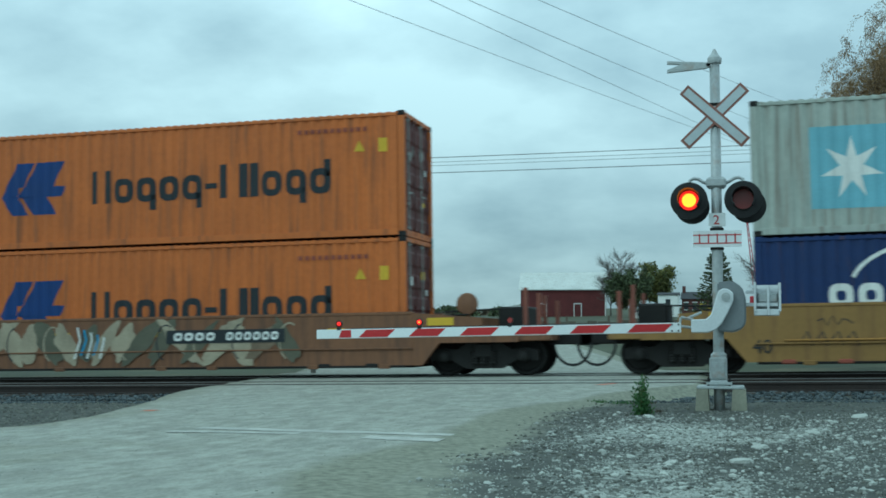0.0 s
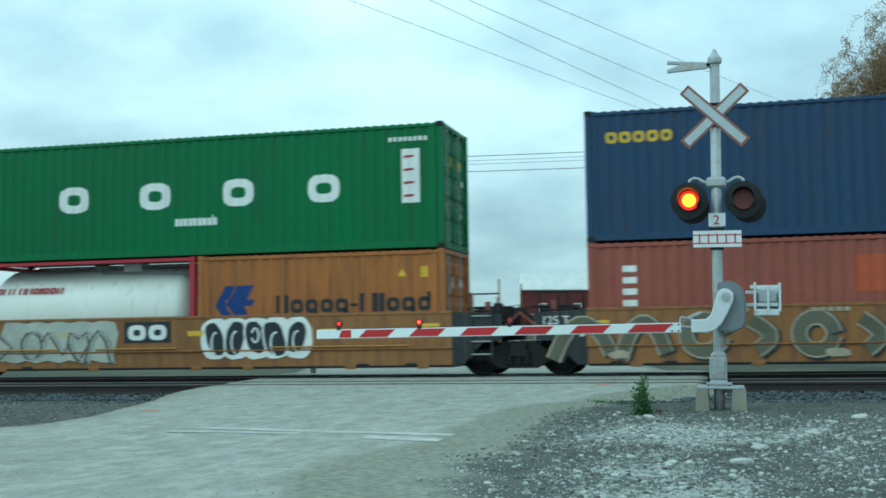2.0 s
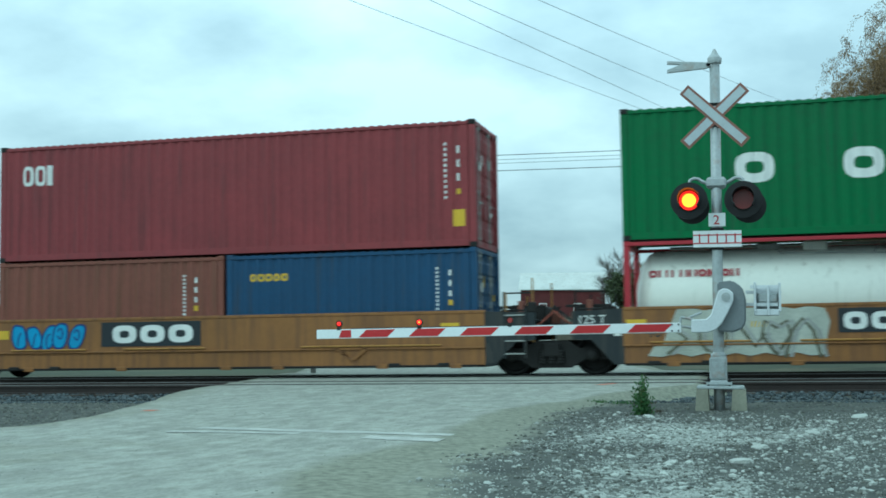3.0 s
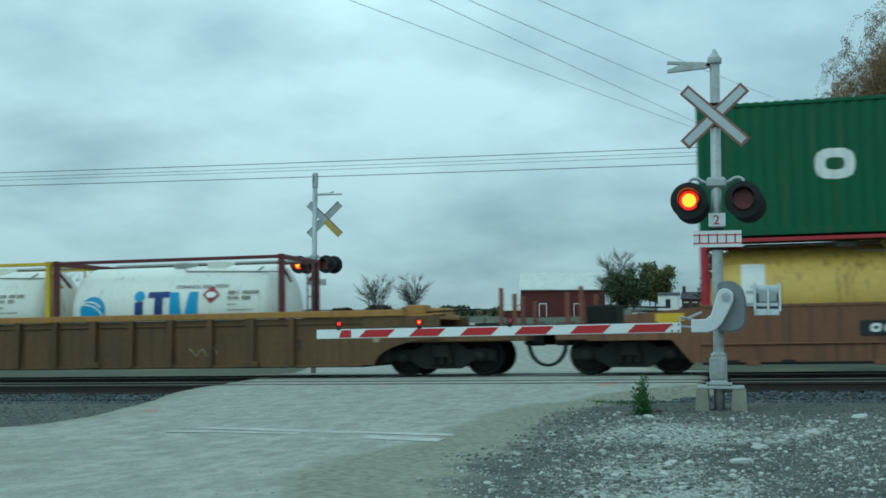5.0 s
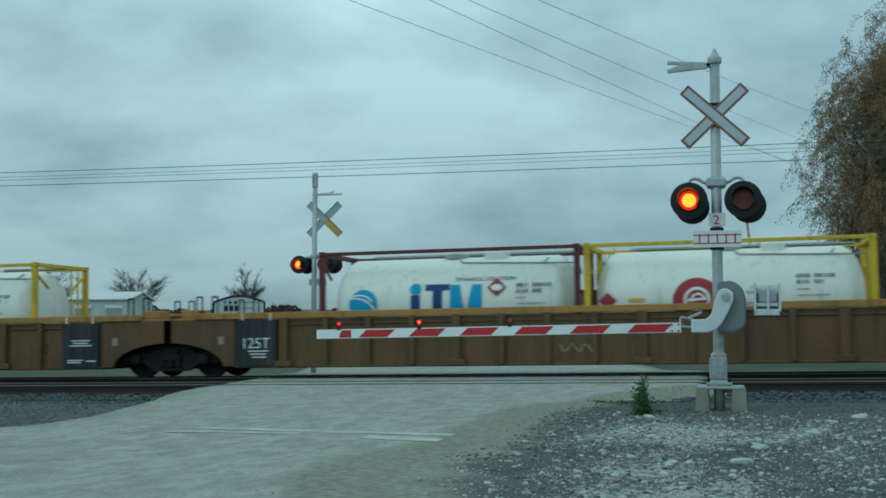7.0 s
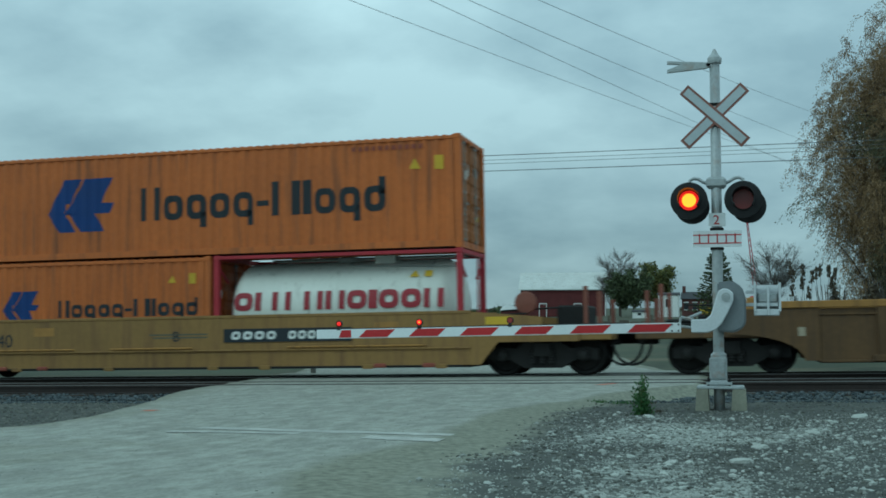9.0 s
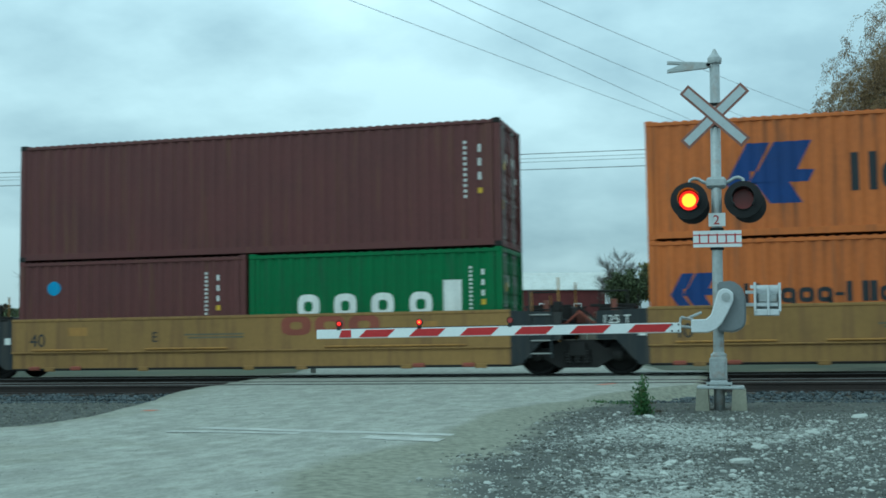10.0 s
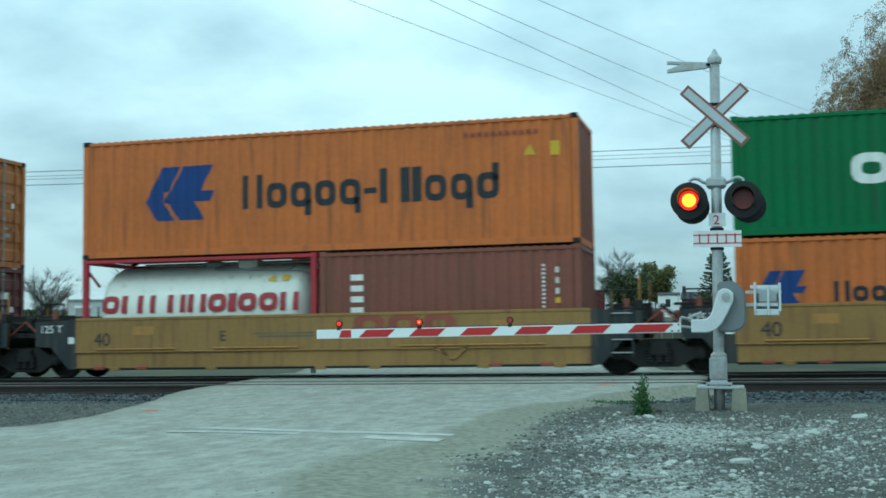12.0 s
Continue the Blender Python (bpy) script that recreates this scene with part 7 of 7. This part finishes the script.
for i, (x, y, w, h) in enumerate(((-38, 92, 5, 1.5), (-34.5, 95, 4, 1.2), (-46, 120, 8, 2.0), (-56, 100, 7, 1.6), (-39.5, 150, 7, 1.7), (-47, 152, 8, 2.2))):
    bush(x, y, w, h, 130 + i, M_LEAF_B, "brown hedgerow on the far field edge", 500, .45, "hedge")


def cattails():
    rng = random.Random(9)
    for i in range(13):
        x, y = 1.3 + i * .14 + rng.uniform(-.05, .05), 44 + rng.uniform(-.5, .5)
        z = ground_z(x, y)
        h = 2.75 + rng.uniform(-.45, .5) - z
        th = tagged(new("reed"), "tall brown reed with a feathery head", "reed", "reeds beside the line")
        th.matrix_basis = pose(x, y, z - .03)
        s, hd = Sticks(), Sticks()
        lean = Vector((rng.uniform(-.15, .15), 0, 0))
        s.stick(Vector((0, 0, 0)), lean + Vector((0, 0, h)), .012, .008, 4)
        for k in range(46):
            t = rng.random()
            c = lean + Vector((rng.gauss(0, .035), rng.gauss(0, .035), h - .18 + .42 * t))
            hd.leaf(c, Vector((rng.uniform(-.5, .5), rng.uniform(-.5, .5), 1)).normalized() * .14, .03, rng)
        s.part("stem", M_TWIG, th)
        hd.part("seed_head", M_LEAF_B, th)


cattails()


def weed():
    rng = random.Random(2)
    x, y = -1.30, 14.6
    th = tagged(new("weed"), "green weed growing in the gravel", "weed")
    th.matrix_basis = pose(x, y, ground_z(x, y))
    st, lv = Sticks(), Sticks()
    for i in range(15):
        a = rng.uniform(0, 6.28)
        h = rng.uniform(.22, .5)
        q = Vector((math.cos(a) * .16 * rng.random(), math.sin(a) * .16 * rng.random(), h))
        p = Vector((q.x * .3, q.y * .3, 0))
        st.stick(p, q, .005, .002, 4)
        for k in range(int(60 * (1.2 - h))):
            t = rng.uniform(.02, 1) ** 1.3
            c = p.lerp(q, t) + Vector((rng.gauss(0, .035), rng.gauss(0, .035), 0)) * (1.3 - .6 * t)
            d = Vector((rng.uniform(-1, 1), rng.uniform(-1, 1), rng.uniform(.2, 1.2))).normalized() * rng.uniform(.04, .085)
            lv.leaf(c, d, .009, rng)
    st.part("stem", M_LEAF_Y, th)
    lv.part("foliage", M_LEAF_WEED, th)
    for gx, gy, n in ((-1.75, 16.8, 60), (-2.1, 17.1, 50), (-1.2, 15.0, 40), (-1.5, 16.9, 40)):
        t2 = tagged(new("grass_tuft"), "low green and brown tuft at the road edge", "grass")
        t2.matrix_basis = pose(gx, gy, ground_z(gx, gy))
        g = Sticks()
        for k in range(n):
            c = Vector((rng.gauss(0, .10), rng.gauss(0, .10), .015))
            g.leaf(c, Vector((rng.uniform(-.6, .6), rng.uniform(-.6, .6), .8)).normalized() * rng.uniform(.05, .11), .008, rng)
        g.part("blades", M_LEAF_WEED if n > 45 else M_LEAF_B, t2)


M_LEAF_WEED = leaf_mat("fresh_weed_leaf", (0.03, 0.07, 0.02), (0.08, 0.17, 0.045))
weed()

# ---------------------------------------------------------------- buildings and far things
M_BARNRED = mat("dull_red_barn_board", (0.105, 0.028, 0.028), rough=0.9, var=0.25, scale=.6, fine=8, bump=0.3)
M_TINROOF = mat("pale_rusting_tin_roof", (0.62, 0.63, 0.60), rough=0.5, var=0.12, scale=.5, fine=3, bump=0.05, dirt=(0.30, 0.22, 0.15), dirty=0.3, streak=True)
M_BRICK = mat("dark_red_brickwork", (0.10, 0.045, 0.04), rough=0.9, var=0.25, bump=0.2)
M_SHINGLE = mat("dark_roof_shingle", (0.05, 0.05, 0.055), rough=0.9, var=0.25, bump=0.3)
M_SIDING = mat("pale_grey_siding", (0.48, 0.50, 0.50), rough=0.7, var=0.12, bump=0.1)
M_TRIM = mat("white_trim_paint", (0.78, 0.78, 0.75), rough=0.6, var=0.08, bump=0.05)
M_GLASSD = mat("dark_window_glass", (0.02, 0.025, 0.03), rough=0.1, var=0.1, bump=0)
M_WOODF = mat("grey_board_fence", (0.13, 0.115, 0.09), rough=0.9, var=0.35, bump=0.4)


def barn():
    th = tagged(new("barn"), "dull red barn with a pale tin roof and white door trim", "barn")
    z = ground_z(-31, 205) - .1
    th.matrix_basis = pose(-31.5, 205, z, 0, 0, 6)
    L, W, e, r = 7.2, 8.0, 8.55 - z, 11.5 - z
    bm = BM()
    prism(bm, [(-W / 2, 0), (W / 2, 0), (W / 2, e), (0, r - .15), (-W / 2, e)], "x", -L, L)
    part("wall", bm, M_BARNRED, th)
    for s in (-1, 1):
        bm = prism(BM(), [(s * (W / 2 + .35), e - .22), (s * (W / 2 + .35), e - .08), (0, r + .05), (0, r - .1)], "x", -L - .35, L + .35)
        roof = part("roof", bm, M_TINROOF, th)
    for xx in (-3.4, 2.5):
        d = part("door", box(BM(), xx - .6, xx + .6, -W / 2 - .05, -W / 2, 0.0, 2.15), M_BARNRED, th)
        for a, b, c, dd in ((-.68, -.55, 0, 2.3), (.55, .68, 0, 2.3), (-.68, .68, 2.15, 2.3)):
            part("door_trim", box(BM(), xx + a, xx + b, -W / 2 - .09, -W / 2 - .04, c, dd), M_TRIM, d)
    part("corner_trim", box(BM(), L - .1, L + .04, -W / 2 - .06, -W / 2 + .06, 0, e), M_TRIM, th)
    # lean-to at the side
    part("lean_to", prism(BM(), [(-2.5, 0), (2.5, 0), (2.5, 1.9), (-2.5, 1.1)], "x", -L - 3.6, -L), M_BARNRED, th)
    part("lean_to_roof", prism(BM(), [(-2.7, 1.05), (2.7, 1.95), (2.7, 2.05), (-2.7, 1.15)], "x", -L - 3.7, -L), M_TINROOF, th)


barn()


def house():
    th = tagged(new("house"), "dark red brick house with a chimney", "house")
    z = ground_z(-8, 172) - .1
    th.matrix_basis = pose(-8.0, 174, z)
    part("wall", box(BM(), -1.5, 2.2, -3, 3, 0, 2.6), M_BRICK, th)
    part("roof", prism(BM(), [(-3.3, 2.5), (3.3, 2.5), (0, 3.6)], "x", -1.7, 2.4), M_SHINGLE, th)
    part("chimney", box(BM(), -1.55, -1.1, -.5, .0, 2.4, 4.4), M_BRICK, th)
    for xx in (-.9, .3, 1.4):
        w = part("window", box(BM(), xx - .3, xx + .3, -3.05, -3.0, 1.0, 2.0), M_GLASSD, th)
        part("window_frame", box(BM(), xx - .38, xx + .38, -3.09, -3.05, 1.98, 2.08), M_TRIM, w)
        part("window_sill", box(BM(), xx - .38, xx + .38, -3.1, -3.05, .92, 1.0), M_TRIM, w)


house()


def shed(x, y, w, h, d, label, siding, roof, gable=.5, windows=2, turn=0):
    th = tagged(new("shed"), label, "building")
    z = ground_z(x, y) - .05
    th.matrix_basis = pose(x, y, z, 0, 0, turn)
    part("wall", prism(BM(), [(-d / 2, 0), (d / 2, 0), (d / 2, h), (0, h + gable - .06), (-d / 2, h)], "x", -w / 2, w / 2), siding, th)
    part("roof", prism(BM(), [(-d / 2 - .15, h - .06), (0, h + gable - .05), (d / 2 + .15, h - .06), (d / 2 + .15, h + .02), (0, h + gable + .05), (-d / 2 - .15, h + .02)], "x", -w / 2 - .15, w / 2 + .15), roof, th)
    for i in range(windows):
        xx = -w / 2 + w * (i + .5) / windows
        win = part("window", box(BM(), xx - w * .12, xx + w * .12, -d / 2 - .03, -d / 2, h * .45, h * .8), M_GLASSD if siding is not M_SIDING else M_LGREY, th)
        part("window_sill", box(BM(), xx - w * .14, xx + w * .14, -d / 2 - .05, -d / 2 - .03, h * .8, h * .86), M_TRIM, win)
    return th


shed(-41.9, 72, 4.6, 3.15 - ground_z(-41.9, 72), 3.0, "pale grey low building with wide windows", M_SIDING, M_TINROOF, .5, 2)
shed(-11.0, 166, 2.7, 6.3 - ground_z(-11, 166), 3.0, "white low outbuilding with a dark roof", M_TRIM, M_SHINGLE, .3, 1)
shed(-14.2, 158, 1.8, .9, 2.0, "small white outbuilding near the trees", M_TRIM, M_SHINGLE, .2, 1)


def site_sign():
    th = tagged(new("site_sign"), "white arched sign with dark frame and blue dots", "sign")
    x, y = -18.97, 42
    z = ground_z(x, y)
    th.matrix_basis = pose(x, y, 0)
    top = [(-1.05 + 2.1 * i / 14, 2.04 + .24 * math.sin(math.pi * i / 14)) for i in range(15)]
    out = [(-1.05, 1.35)] + top + [(1.05, 1.35)]
    part("panel", prism(BM(), out[::-1], "y", .0, .05), M_SIGNW, th)
    bm = BM()
    pts = [(-1.05, 1.35)] + top + [(1.05, 1.35)]
    for a, b in zip(pts, pts[1:]):
        tube(bm, (a[0], 0, a[1]), (b[0], 0, b[1]), .04, n=6)
    part("sign_frame", bm, M_SIGNBLACK, th)
    for i, m in enumerate((M_LSKY, M_LBLUE, M_LBLACK)):
        part("dot", lathe(BM(), [(.065, -.012), (.065, .0)], "y", 14, (-.58 + .22 * i, 0, 2.03)), m, th)
    part("dark_line", box(BM(), .05, .75, -.012, 0, 2.02, 2.04), M_SIGNBLACK, th)
    for i in range(3):
        part("dark_block", box(BM(), -.62 + .22 * i, -.45 + .22 * i, -.012, 0, 1.70, 1.92), M_LBLACK, th)
    part("grey_line", box(BM(), .05, .6, -.012, 0, 1.80, 1.85), M_LGREY, th)
    for xx in (-.9, .9):
        part("post", box(BM(), xx - .05, xx + .05, .05, .15, z - .1, 1.9), M_SIGNBLACK, th)


site_sign()


def crane():
    th = tagged(new("crane_boom"), "thin red lattice crane boom in the distance", "crane")
    z = ground_z(.6, 130)
    th.matrix_basis = pose(.55, 130, z)
    a, b = Vector((0, 0, 2.2)), Vector((-.85, 0, 12.9 - z))
    for s in (-.2, .2):
        part("chord", tube(BM(), a + Vector((s, 0, 0)), b + Vector((s * .3, 0, 0)), .05, n=5), M_CRIMSON, th)
    bm = BM()
    for i in range(14):
        p, q = a.lerp(b, i / 14), a.lerp(b, (i + 1) / 14)
        k = 1 if i % 2 else -1
        w0, w1 = .2 * (1 - .7 * i / 14), .2 * (1 - .7 * (i + 1) / 14)
        tube(bm, p + Vector((k * w0, 0, 0)), q - Vector((k * w1, 0, 0)), .03, n=4)
    part("lattice", bm, M_CRIMSON, th)
    part("cab", box(BM(), -.7, .9, -.8, .8, .7, 2.4, .1), M_CRIMSON, th)
    part("crawler", box(BM(), -1.1, 1.3, -1, 1, 0, .75, .15), M_DARK, th)


crane()


def loader():
    th = tagged(new("excavator"), "small yellow machine parked in the yard", "machine")
    z = ground_z(-4.3, 120)
    th.matrix_basis = pose(-4.3, 120, z)
    part("cab", box(BM(), -.6, .1, -.5, .5, .7, 1.75, .08), M_YELLOW, th)
    part("body", box(BM(), .1, .9, -.5, .5, .6, 1.3, .1), M_YELLOW, th)
    part("cab_glass", box(BM(), -.5, .0, -.53, -.5, 1.15, 1.65), M_GLASSD, th)
    part("track", box(BM(), -.8, .9, -.6, .6, 0, .6, .15), M_DARK, th)


loader()


def fence():
    th = tagged(new("fence"), "grey weathered board fence across the yard", "fence")
    y = 62
    x0, n = -16, 30
    th.matrix_basis = pose(0, y, 0)
    for i in range(n):
        x = x0 + i * .55
        z = ground_z(x, y)
        part("board", box(BM(), x, x + .50, -.02, .02, z - .05, z + .95 + .06 * math.sin(i * 2.3)), M_WOODF, th)
    for i in range(8):
        x = x0 + i * 2.2
        z = ground_z(x, y)
        part("post", box(BM(), x - .06, x + .06, .02, .14, z - .1, z + 1.25), M_WOODF, th)


fence()


# ---------------------------------------------------------------- movement
def along(t):
    """Metres the train has rolled by t seconds: it gains speed a little, with one short check at the start."""
    return 16.14 * t + 0.0087 * t * t + 0.5 * max(0.0, min(1.0, (0.47 - t) / 0.04))


def motions():
    for ob, x, y, z in MOVERS:
        walk(ob, [(t, on_line(x + along(t), y, z)) for t in (0, .1, .2, .3, .4, 13 / 30, 14 / 30, .5, .6, .7, .8, 1, 1.5, 2, 3, 4, 5, 6, 7, 8, 9, 10, 11, 12)])
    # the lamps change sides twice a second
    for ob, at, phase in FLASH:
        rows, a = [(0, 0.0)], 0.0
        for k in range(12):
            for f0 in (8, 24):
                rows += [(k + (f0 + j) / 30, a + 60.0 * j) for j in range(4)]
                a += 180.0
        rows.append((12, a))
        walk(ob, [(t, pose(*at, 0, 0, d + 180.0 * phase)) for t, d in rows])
    for w, k in WHEELS:
        walk(w, [(i / 30, pose(k, 0, .46, 0, math.degrees(along(i / 30) / .42), 0)) for i in range(361)])


motions()
